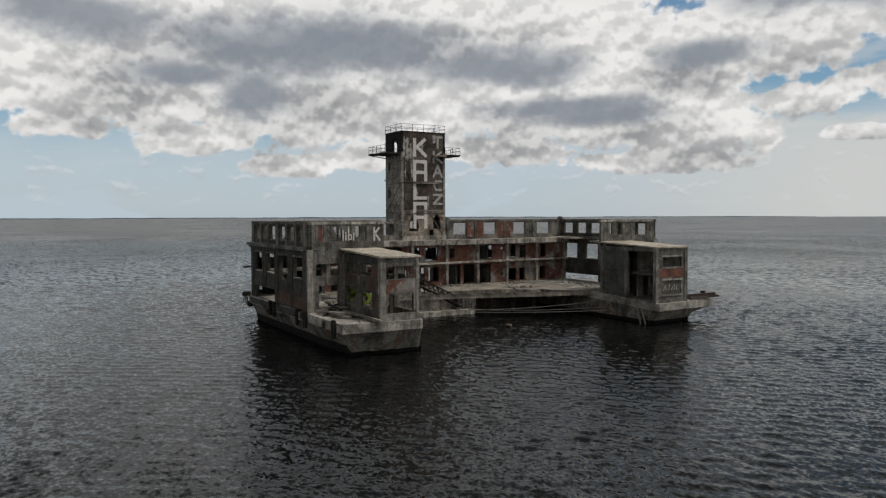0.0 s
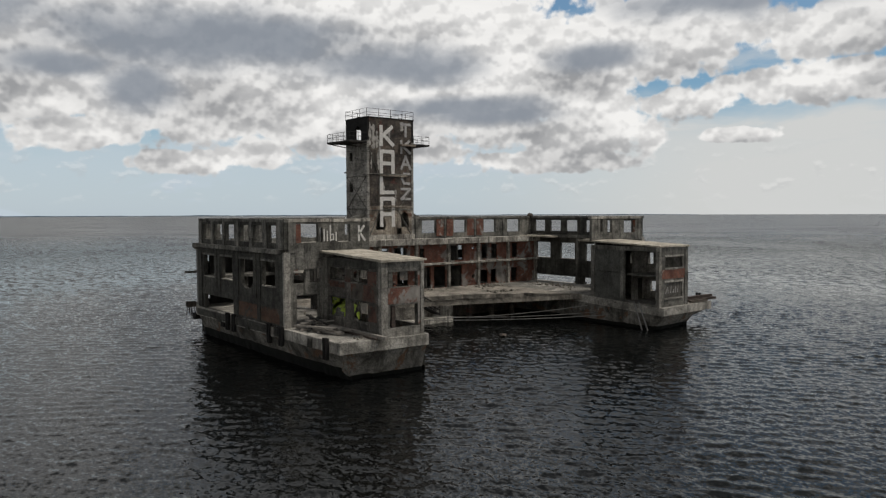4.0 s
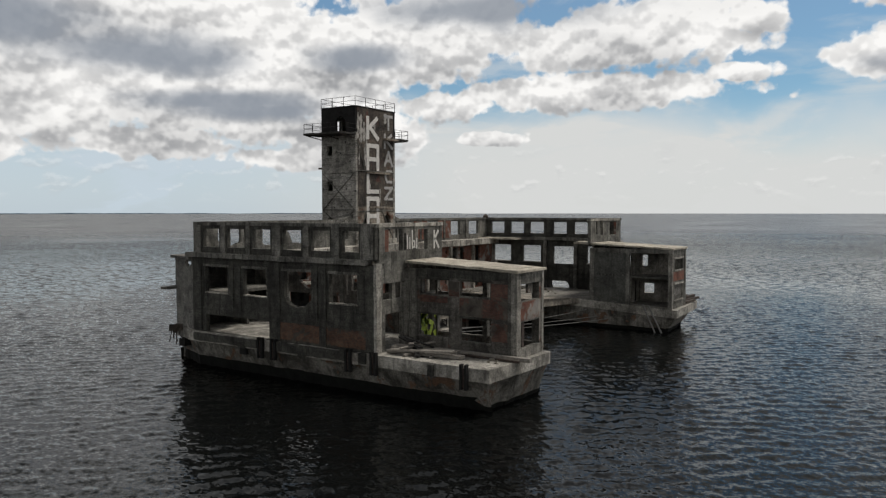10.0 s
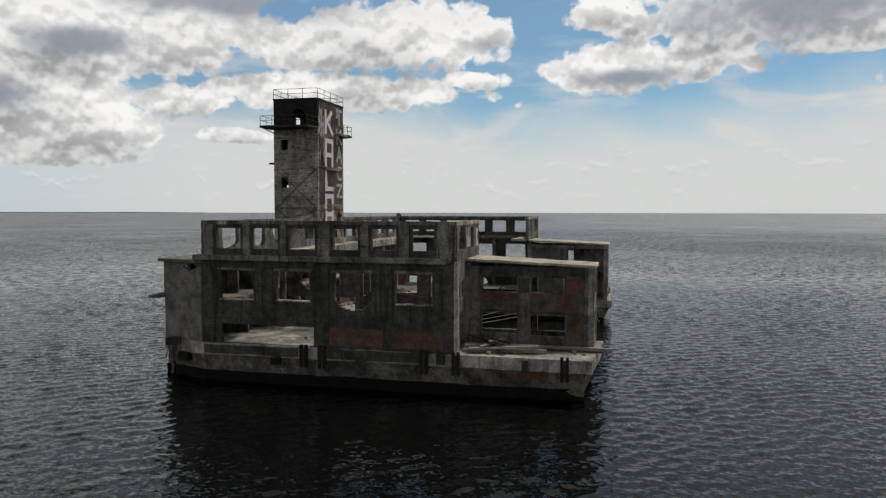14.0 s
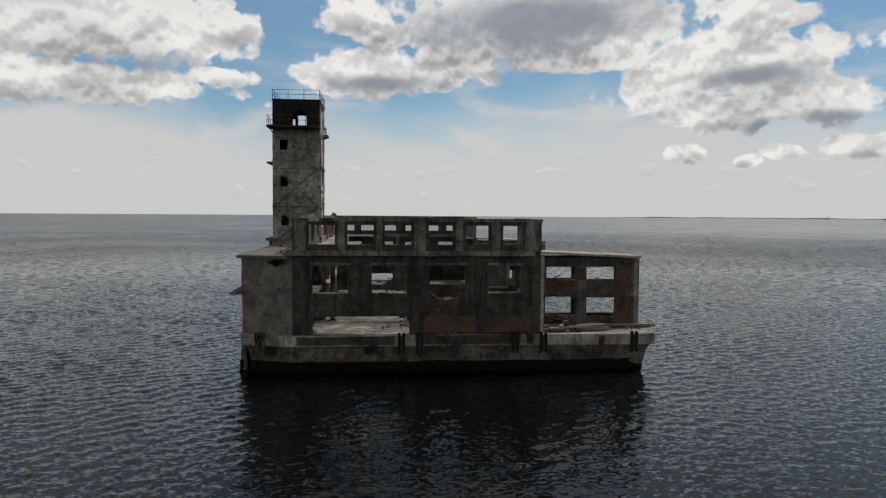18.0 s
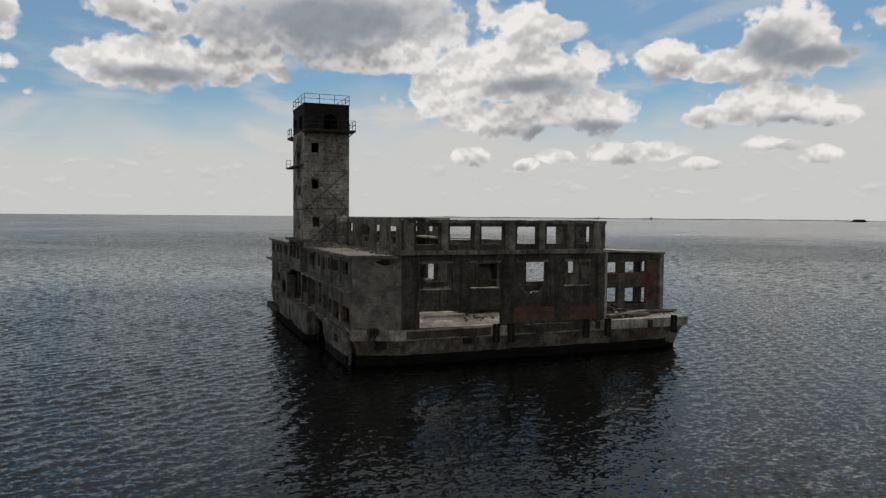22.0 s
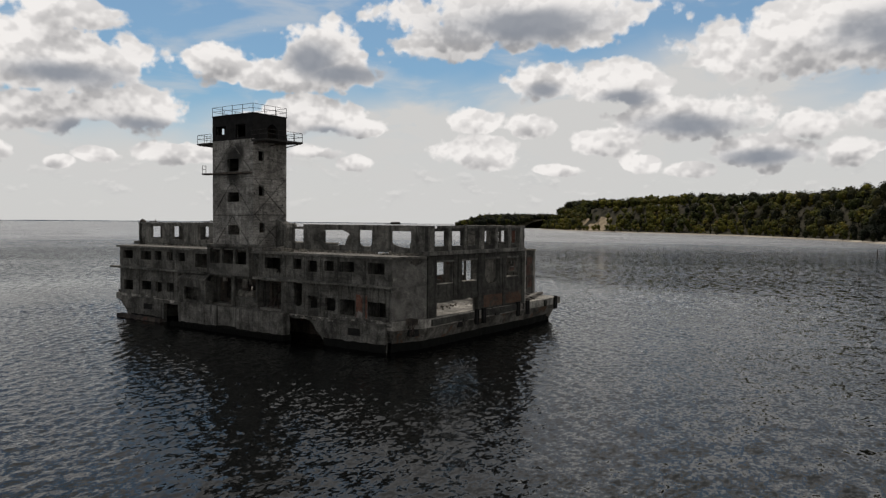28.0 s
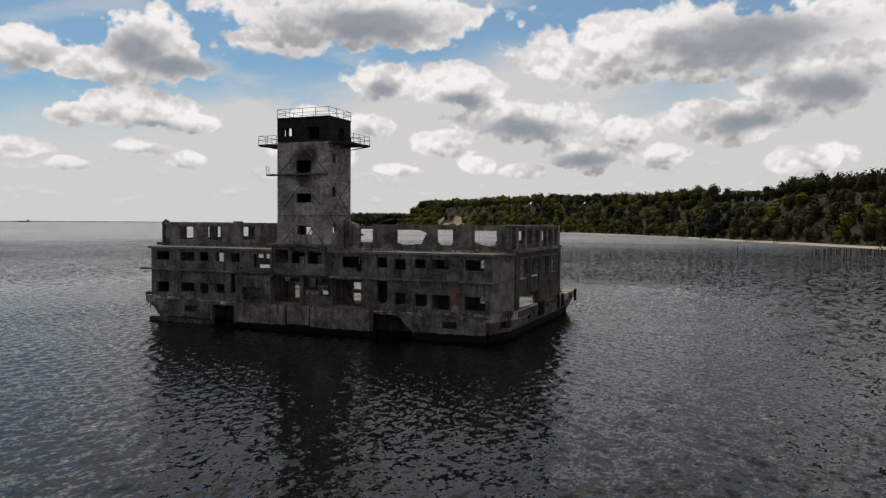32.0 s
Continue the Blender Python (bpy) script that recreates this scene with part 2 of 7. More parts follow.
CLOUD_LIT, CLOUD_BASE, CLOUD_DARK, HAZE = (9.0, 8.9, 8.7), (3.2, 3.25, 3.35), (2.5, 2.8, 3.25), (6.25, 6.35, 6.25)
build_sky(world)
sun_data = bpy.data.lights.new("sun", "SUN")
sun_data.energy, sun_data.angle, sun_data.color = 2.8, radians(16), (1.0, 0.95, 0.88)
sun = new("sun", sun_data)
sun.matrix_world = look((200 * math.sin(SUN_AZ), 200 * math.cos(SUN_AZ), 200 * math.tan(SUN_EL)), (0, 0, 0))


# ---- materials ----
def mat_base(name):
    m = bpy.data.materials.new(name)
    m.use_nodes = True
    nt = m.node_tree
    return m, nt, nt.nodes["Principled BSDF"]


def tex_noise(nt, scale, detail=4, rough=0.6, vec=None, dist=0.0):
    n = nt.nodes.new("ShaderNodeTexNoise")
    n.inputs["Scale"].default_value, n.inputs["Detail"].default_value = scale, detail
    n.inputs["Roughness"].default_value, n.inputs["Distortion"].default_value = rough, dist
    if vec is not None:
        nt.links.new(vec, n.inputs["Vector"])
    return n.outputs[0]


def tex_ramp(nt, v, stops):
    n = nt.nodes.new("ShaderNodeValToRGB")
    e = n.color_ramp.elements
    while len(e) < len(stops):
        e.new(0.5)
    for k, (p, c) in zip(e, stops):
        k.position = p
        k.color = (*c, 1) if isinstance(c, tuple) else (c, c, c, 1)
    nt.links.new(v, n.inputs[0])
    return n.outputs[0]


def mix_col(nt, f, a, b, mode="MIX"):
    n = nt.nodes.new("ShaderNodeMix")
    n.data_type, n.blend_type = "RGBA", mode
    for s, v in (("Factor", f), ("A", a), ("B", b)):
        if isinstance(v, (int, float)):
            n.inputs[s].default_value = v
        elif isinstance(v, tuple):
            n.inputs[s].default_value = (*v, 1)
        else:
            nt.links.new(v, n.inputs[s])
    return n.outputs["Result"]


def bump_to(nt, bsdf, h, strength, distance):
    b = nt.nodes.new("ShaderNodeBump")
    b.inputs["Strength"].default_value, b.inputs["Distance"].default_value = strength, distance
    nt.links.new(h, b.inputs["Height"])
    nt.links.new(b.outputs[0], bsdf.inputs["Normal"])


def stretched(nt, sx, sy, sz):
    g = nt.nodes.new("ShaderNodeNewGeometry")
    m = nt.nodes.new("ShaderNodeMapping")
    m.inputs["Scale"].default_value = (sx, sy, sz)
    nt.links.new(g.outputs["Position"], m.inputs[0])
    return m.outputs[0], g.outputs["Position"]


def scaled(nt, v, k):
    n = nt.nodes.new("ShaderNodeMath")
    n.operation = "MULTIPLY"
    nt.links.new(v, n.inputs[0])
    n.inputs[1].default_value = k
    return n.outputs[0]


def concrete(name, light, dark, stain=0.5, boards=0.0, rust=0.0, rust_col=(0.17, 0.085, 0.05), wash=0.0, pits=0.0, smoke=()):
    """Weathered concrete: blotches, spalled patches, rain streaks that run down, board marks, bare brick or rust."""
    m, nt, bsdf = mat_base(name)
    streak_v, pos = stretched(nt, 2.2, 2.2, 0.2)
    board_v, _ = stretched(nt, 0.5, 0.5, 7.0)
    blot = tex_ramp(nt, tex_noise(nt, 0.36, 7, 0.66, pos, 0.5), [(0.38, dark), (0.6, light)])
    mid = tex_ramp(nt, tex_noise(nt, 1.9, 7, 0.72, pos, 0.3), [(0.36, 0.7), (0.5, 1.0), (0.64, 1.25)])
    fine = tex_ramp(nt, tex_noise(nt, 8.0, 5, 0.75, pos), [(0.32, 0.5), (0.5, 1.0), (0.68, 1.4)])
    col = mix_col(nt, 1.0, mix_col(nt, 1.0, blot, mid, "MULTIPLY"), fine, "MULTIPLY")
    # places where the skin has broken off
    spall = tex_ramp(nt, tex_noise(nt, 1.15, 8, 0.7, pos, 0.8), [(0.62, 0.0), (0.65, 0.4)])
    col = mix_col(nt, spall, col, mix_col(nt, 1.0, tuple(min(0.6, c * 1.25 + 0.015) for c in light), fine, "MULTIPLY"))
    soot = tex_ramp(nt, tex_noise(nt, 0.75, 8, 0.7, pos, 1.2), [(0.58, 0.0), (0.68, 0.5)])
    col = mix_col(nt, soot, col, tuple(c * 0.35 for c in dark))
    run = tex_ramp(nt, tex_noise(nt, 0.9, 6, 0.7, streak_v, 0.3), [(0.5, 0.0), (0.62, stain)])
    col = mix_col(nt, run, col, tuple(c * 0.38 for c in dark))
    pale = tex_ramp(nt, tex_noise(nt, 1.3, 7, 0.75, streak_v, 0.2), [(0.69 - 0.1 * wash, 0.0), (0.76 - 0.1 * wash, 0.45 + 0.3 * wash)])
    col = mix_col(nt, pale, col, tuple(min(0.62, c * 1.55) for c in light))
    if rust:
        patch = tex_ramp(nt, tex_noise(nt, 0.55, 7, 0.66, pos, 0.6), [(0.62 - rust * 0.18, 0.0), (0.65 - rust * 0.17, 0.85)])
        brickv = tex_ramp(nt, tex_noise(nt, 9.0, 3, 0.6, pos), [(0.3, tuple(c * 0.5 for c in rust_col)), (0.7, tuple(c * 1.35 for c in rust_col))])
        col = mix_col(nt, patch, col, brickv)
    if pits:
        v = nt.nodes.new("ShaderNodeTexVoronoi")
        v.inputs["Scale"].default_value = 0.9
        nt.links.new(pos, v.inputs["Vector"])
        hit = tex_ramp(nt, v.outputs["Distance"], [(0.14 * pits, 0.95), (0.17 * pits, 0.0)])
        col = mix_col(nt, hit, col, (0.012, 0.011, 0.010))
    for x, y, z, reach in smoke:
        geo, gap, add = nt.nodes.new("ShaderNodeNewGeometry"), nt.nodes.new("ShaderNodeVectorMath"), nt.nodes.new("ShaderNodeMath")
        gap.operation, add.operation = "DISTANCE", "MULTIPLY_ADD"
        gap.inputs[1].default_value = (x, y, z)
        nt.links.new(geo.outputs["Position"], gap.inputs[0])
        nt.links.new(tex_noise(nt, 1.1, 6, 0.65, streak_v), add.inputs[0])
        add.inputs[1].default_value = -0.9
        nt.links.new(gap.outputs["Value"], add.inputs[2])
        black = tex_ramp(nt, scaled(nt, add.outputs[0], 1 / reach), [(0.25, 0.9), (0.8, 0.0)])
        col = mix_col(nt, black, col, tuple(c * 0.2 for c in dark))
    h = tex_noise(nt, 6.0, 9, 0.75, pos)
    if boards:
        line = tex_ramp(nt, tex_noise(nt, 1.0, 4, 0.7, board_v, 0.15), [(0.36, 0.42), (0.47, 1.0), (0.62, 1.12)])
        col = mix_col(nt, boards, col, mix_col(nt, 1.0, col, line, "MULTIPLY"))
        seam_v, _ = stretched(nt, 0.7, 0.7, 5.5)
        seam = tex_ramp(nt, tex_noise(nt, 1.0, 5, 0.6, seam_v, 0.1), [(0.585, 0.0), (0.615, 0.8 * boards)])
        col = mix_col(nt, seam, col, tuple(c * 0.25 for c in dark))
    nt.links.new(col, bsdf.inputs["Base Color"])
    bsdf.inputs["Roughness"].default_value = 0.92
    bsdf.inputs["Specular IOR Level"].default_value = 0.25
    bump_to(nt, bsdf, h, 0.9, 0.1)
    return m


def plain(name, col, rough=0.7, metal=0.0, vary=0.35, scale=3.0):
    m, nt, bsdf = mat_base(name)
    _, pos = stretched(nt, 1, 1, 1)
    c = tex_ramp(nt, tex_noise(nt, scale, 6, 0.65, pos), [(0.3, tuple(v * (1 - vary) for v in col)), (0.7, tuple(min(1, v * (1 + vary)) for v in col))])
    nt.links.new(c, bsdf.inputs["Base Color"])
    bsdf.inputs["Roughness"].default_value, bsdf.inputs["Metallic"].default_value = rough, metal
    bsdf.inputs["Specular IOR Level"].default_value = 0.15 if rough > 0.9 else 0.4
    bump_to(nt, bsdf, tex_noise(nt, scale * 4, 5, 0.7, pos), 0.4, 0.02)
    return m


def brick_mat(name, c1, c2, mortar, cover=0.35, plaster=(0.23, 0.22, 0.2), axis="x"):
    """Brickwork of true size that shows through patches of old render; axis: the way in which the courses run."""
    m, nt, bsdf = mat_base(name)
    _, pos = stretched(nt, 1, 1, 1)
    sep, comb = nt.nodes.new("ShaderNodeSeparateXYZ"), nt.nodes.new("ShaderNodeCombineXYZ")
    nt.links.new(pos, sep.inputs[0])
    nt.links.new(sep.outputs[0 if axis == "x" else 1], comb.inputs[0])
    nt.links.new(sep.outputs[2], comb.inputs[1])
    b = nt.nodes.new("ShaderNodeTexBrick")
    b.inputs["Scale"].default_value = 1.0
    b.inputs["Brick Width"].default_value, b.inputs["Row Height"].default_value = 0.26, 0.085
    b.inputs["Mortar Size"].default_value = 0.008
    b.inputs["Color1"].default_value, b.inputs["Color2"].default_value, b.inputs["Mortar"].default_value = (*c1, 1), (*c2, 1), (*mortar, 1)
    nt.links.new(comb.outputs[0], b.inputs["Vector"])
    dirt = tex_ramp(nt, tex_noise(nt, 0.8, 6, 0.65, pos, 0.5), [(0.3, 0.35), (0.65, 1.1)])
    col = mix_col(nt, 1.0, b.outputs[0], dirt, "MULTIPLY")
    patch = tex_ramp(nt, tex_noise(nt, 0.45, 6, 0.62, pos, 0.5), [(0.66 - cover * 0.4, 0.0), (0.70 - cover * 0.4, 0.9)])
    col = mix_col(nt, patch, col, mix_col(nt, 1.0, plaster, dirt, "MULTIPLY"))
    nt.links.new(col, bsdf.inputs["Base Color"])
    bsdf.inputs["Roughness"].default_value = 0.93
    bsdf.inputs["Specular IOR Level"].default_value = 0.2
    bump_to(nt, bsdf, b.outputs[1], 0.5, -0.02)
    return m


def water_mat():
    """Dark sea: the waves are in the mesh; the slopes of small ripples, and far out of all waves, turn the normal."""
    m, nt, bsdf = mat_base("sea_water")
    nt.nodes.remove(bsdf)
    N, L = nt.nodes.new, nt.links.new
    geo = N("ShaderNodeNewGeometry")
    pos = geo.outputs["Position"]

    def slopes(turn, sx, sy, scale, detail, amount):
        mp, nz, sc = N("ShaderNodeMapping"), N("ShaderNodeTexNoise"), N("ShaderNodeVectorMath")
        mp.inputs["Rotation"].default_value = (0, 0, radians(turn))
        mp.inputs["Scale"].default_value = (sx, sy, 0.0)
        L(pos, mp.inputs[0])
        nz.inputs["Scale"].default_value, nz.inputs["Detail"].default_value = scale, detail
        nz.inputs["Roughness"].default_value, nz.inputs["Distortion"].default_value = 0.55, 0.25
        L(mp.outputs[0], nz.inputs["Vector"])
        sc.operation = "MULTIPLY_ADD"
        L(nz.outputs["Color"], sc.inputs[0])
        sc.inputs[1].default_value, sc.inputs[2].default_value = (amount, amount, 0), (-amount / 2, -amount / 2, 0)
        return sc.outputs[0]

    def vec(op, a, b=None):
        n = N("ShaderNodeVectorMath")
        n.operation = op
        L(a, n.inputs[0])
        if b is not None:
            L(b, n.inputs[1])
        return n.outputs["Value" if op == "DISTANCE" else "Vector"]

    def ramp_of(v, lo, hi, v0, v1):
        n = N("ShaderNodeMapRange")
        n.interpolation_type = "SMOOTHSTEP"
        for i, q in enumerate((lo, hi, v0, v1), 1):
            n.inputs[i].default_value = q
        L(v, n.inputs[0])
        return n.outputs[0]
    away = N("ShaderNodeVectorMath")
    away.operation = "DISTANCE"
    L(pos, away.inputs[0])
    away.inputs[1].default_value = (32, 20, 0)
    far = ramp_of(away.outputs["Value"], 40, 120, 0.0, 1.0)
    big = N("ShaderNodeVectorMath")
    big.operation = "SCALE"
    L(slopes(62, 1.0, 0.6, 0.8, 4, FAR_SLOPE), big.inputs[0])
    L(far, big.inputs["Scale"])
    gust = tex_ramp(nt, tex_noise(nt, 0.011, 5, 0.62, pos, 0.8), [(0.36, 0.55), (0.62, 1.15)])
    all_s = N("ShaderNodeVectorMath")
    all_s.operation = "SCALE"
    L(vec("ADD", slopes(70, 1.0, 0.75, 3.4, 4, RIPPLE), big.outputs[0]), all_s.inputs[0])
    L(gust, all_s.inputs["Scale"])
    normal = vec("NORMALIZE", vec("ADD", geo.outputs["Normal"], all_s.outputs[0]))
    deep, gloss, fres, mix = N("ShaderNodeBsdfDiffuse"), N("ShaderNodeBsdfGlossy"), N("ShaderNodeFresnel"), N("ShaderNodeMixShader")
    deep.inputs["Color"].default_value = (0.0022, 0.0026, 0.0026, 1)
    gloss.inputs["Color"].default_value = (SEA_GLOSS * 0.97, SEA_GLOSS * 0.975, SEA_GLOSS * 0.97, 1)
    L(ramp_of(away.outputs["Value"], 150, 600, 0.06, 0.34), gloss.inputs["Roughness"])
    fres.inputs["IOR"].default_value = 1.333
    for n in (deep, gloss, fres):
        L(normal, n.inputs["Normal"])
    # far out the backs of the waves hide behind their crests
    seen = N("ShaderNodeMath")
    seen.operation = "MULTIPLY"
    L(fres.outputs[0], seen.inputs[0])
    L(ramp_of(away.outputs["Value"], 50, 240, 1.0, 0.72), seen.inputs[1])
    L(seen.outputs[0], mix.inputs[0])
    L(deep.outputs[0], mix.inputs[1])
    L(gloss.outputs[0], mix.inputs[2])
    L(mix.outputs[0], nt.nodes["Material Output"].inputs["Surface"])
    return m


FAR_SLOPE, RIPPLE, SEA_GLOSS = 1.5, 0.75, 0.8
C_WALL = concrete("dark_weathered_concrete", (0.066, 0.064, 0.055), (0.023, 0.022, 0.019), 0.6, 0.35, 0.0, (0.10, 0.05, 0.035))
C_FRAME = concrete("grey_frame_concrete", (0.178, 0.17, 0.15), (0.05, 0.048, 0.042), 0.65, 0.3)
C_PALE = concrete("pale_streaked_concrete", (0.42, 0.393, 0.343), (0.11, 0.10, 0.086), 0.75, 0.25, wash=0.8)
C_HULL = concrete("stained_hull_concrete", (0.17, 0.16, 0.14), (0.04, 0.037, 0.031), 0.6, 0.2, 0.3, (0.11, 0.06, 0.036))
C_WEED = plain("black_wet_weed", (0.0045, 0.0048, 0.004), 0.97, 0, 0.6, 2.0)
C_FLOOR = concrete("dusty_concrete_floor", (0.17, 0.16, 0.142), (0.085, 0.08, 0.07), 0.25)
# darker version of the frame concrete: the back side's shade is in its colour
C_BACK = concrete("shade_toned_back_concrete", (0.137, 0.131, 0.116), (0.04, 0.038, 0.033), 0.7, 0.35)
C_YARD = concrete("dirty_broken_yard_concrete", (0.24, 0.215, 0.18), (0.08, 0.072, 0.06), 0.4)
C_TERRACE = concrete("grey_terrace_screed", (0.17, 0.16, 0.142), (0.07, 0.066, 0.058), 0.3)
# painted shade of the rooms; the balcony slabs use the same dark tone
C_NEAR_BLACK = concrete("near_black_room_shade_and_slab", (0.045, 0.042, 0.038), (0.018, 0.017, 0.015), 0.4)
C_ROOF = concrete("sandy_roof_screed", (0.40, 0.362, 0.298), (0.22, 0.198, 0.16), 0.15)
C_TOWER = concrete("grey_tower_concrete", (0.30, 0.285, 0.258), (0.135, 0.127, 0.113), 0.35, 0.7, pits=0.62)
C_BURNT = concrete("tower_concrete_with_fire_stains", (0.30, 0.285, 0.258), (0.135, 0.127, 0.113), 0.5, 0.5, pits=0.4, smoke=((27.2, 39.3, 22.4, 2.1), (26.2, 39.3, 23.2, 1.5), (27.2, 39.3, 20.3, 1.2)))
C_BLACK = plain("black_paint_and_hole_shade", (0.013, 0.0125, 0.012), 0.93, 0, 0.5, 1.2)
C_DARKFACE = concrete("dark_brown_concrete", (0.10, 0.082, 0.066), (0.03, 0.026, 0.023), 0.6, 0.5, 0.2, (0.09, 0.04, 0.03))
C_STAIN = concrete("brown_stained_concrete", (0.30, 0.26, 0.21), (0.09, 0.072, 0.056), 0.5, 0.3, 0.15, (0.12, 0.06, 0.04))
BRICK_X = brick_mat("red_brick_along_x", (0.19, 0.075, 0.05), (0.13, 0.05, 0.035), (0.14, 0.12, 0.10), 0.32)
BRICK_Y = brick_mat("red_brick_along_y", (0.125, 0.06, 0.045), (0.075, 0.042, 0.033), (0.085, 0.075, 0.065), 0.42, (0.085, 0.079, 0.068), "y")
BRICK_SOOT = brick_mat("sooty_brown_brick", (0.125, 0.066, 0.042), (0.075, 0.046, 0.033), (0.075, 0.066, 0.055), 0.38, (0.062, 0.058, 0.05), "y")
BRICK_GREY = brick_mat("grey_lime_brick", (0.22, 0.21, 0.188), (0.15, 0.143, 0.13), (0.05, 0.047, 0.043), 0.02, (0.18, 0.171, 0.152), "y")
C_GATE = concrete("sooty_grey_render", (0.13, 0.12, 0.105), (0.04, 0.037, 0.033), 0.5, 0.2, 0.15, (0.10, 0.055, 0.04))
C_EDGE = concrete("worn_pale_grey_concrete", (0.325, 0.307, 0.272), (0.115, 0.108, 0.094), 0.5, 0.25, wash=0.3)
C_PANEL = concrete("smooth_dark_panel", (0.088, 0.088, 0.078), (0.05, 0.05, 0.045), 0.3, 0.0)
C_QUAY = concrete("streaked_quay_concrete", (0.17, 0.162, 0.145), (0.05, 0.047, 0.041), 0.75, 0.2, wash=0.35)
M_RUST = plain("rusty_steel", (0.045, 0.033, 0.027), 0.8, 0.3, 0.6, 4.0)
M_IRON = plain("black_rusted_iron", (0.017, 0.0145, 0.013), 0.85, 0.2, 0.5, 4.0)
M_PLANK = plain("weathered_grey_timber", (0.17, 0.155, 0.135), 0.9, 0, 0.45, 5.0)
M_ROPE = plain("bleached_hose", (0.13, 0.126, 0.118), 0.7)
M_RUBBLE = plain("concrete_rubble", (0.15, 0.138, 0.117), 0.95, 0, 0.5, 2.5)
P_WHITE = plain("worn_white_paint", (0.50, 0.48, 0.45), 0.85, 0, 0.25, 3.5)
P_GREY = plain("worn_grey_paint", (0.30, 0.29, 0.28), 0.85, 0, 0.35, 3.0)
P_STAIN = plain("thin_worn_white_paint", (0.24, 0.225, 0.205), 0.9, 0, 0.65, 2.2)
P_GREEN = plain("yellow_green_spray_paint", (0.36, 0.46, 0.06), 0.7, 0, 0.5, 2.0)
SEA = water_mat()


# ---- mesh helpers ----
def part(name, bm, material, parent=None, label="", smooth=False):
    me = bpy.data.meshes.new(name)
    bmesh.ops.recalc_face_normals(bm, faces=bm.faces)
    bm.to_mesh(me)
    bm.free()
    for mt in (material if isinstance(material, (list, tuple)) else (material,)):
        me.materials.append(mt)
    if smooth:
        for p in me.polygons:
            p.use_smooth = True
    ob = new(name, me)
    if parent is not None:
        ob.parent = parent
    if label:
        ob["label"] = label
    return ob


def thing(name, label, category, at=(0, 0, 0), group="", kind=""):
    ob = new(name)
    ob.empty_display_size = 0.5
    ob.location = at
    return tagged(ob, label, category, group, kind)


def box(bm, x0, x1, y0, y1, z0, z1):
    v = [bm.verts.new((x, y, z)) for z in (z0, z1) for y in (y0, y1) for x in (x0, x1)]
    for f in ((0, 2, 3, 1), (4, 5, 7, 6), (0, 1, 5, 4), (2, 6, 7, 3), (0, 4, 6, 2), (1, 3, 7, 5)):
        bm.faces.new([v[i] for i in f])
    return v


def jitter(bm, amount, freq=1.3):
    for v in bm.verts:
        v.co += noise.noise_vector(v.co * freq) * amount


def rough_box(x0, x1, y0, y1, z0, z1, step=0.6, wear=0.03):
    """A block cut into cells on its skin, with worn, uneven faces."""
    bm = bmesh.new()

    def cuts(a, b):
        n = max(1, min(60, int(math.ceil((b - a) / step))))
        return [a + (b - a) * i / n for i in range(n + 1)]
    X, Y, Z = cuts(x0, x1), cuts(y0, y1), cuts(z0, z1)
    vs = {}

    def vert(i, j, k):
        if (i, j, k) not in vs:
            vs[i, j, k] = bm.verts.new((X[i], Y[j], Z[k]))
        return vs[i, j, k]
    nx, ny, nz = len(X) - 1, len(Y) - 1, len(Z) - 1
    for k in (0, nz):
        for i in range(nx):
            for j in range(ny):
                bm.faces.new([vert(i, j, k), vert(i + 1, j, k), vert(i + 1, j + 1, k), vert(i, j + 1, k)])
    for j in (0, ny):
        for i in range(nx):
            for k in range(nz):
                bm.faces.new([vert(i, j, k), vert(i + 1, j, k), vert(i + 1, j, k + 1), vert(i, j, k + 1)])
    for i in (0, nx):
        for j in range(ny):
            for k in range(nz):
                bm.faces.new([vert(i, j, k), vert(i, j + 1, k), vert(i, j + 1, k + 1), vert(i, j, k + 1)])
    if wear:
        jitter(bm, wear)
    return bm


def inside(poly, u, v):
    hit, n = False, len(poly)
    for i in range(n):
        (x1, y1), (x2, y2) = poly[i], poly[(i + 1) % n]
        if (y1 > v) != (y2 > v) and u < (x2 - x1) * (v - y1) / (y2 - y1) + x1:
            hit = not hit
    return hit


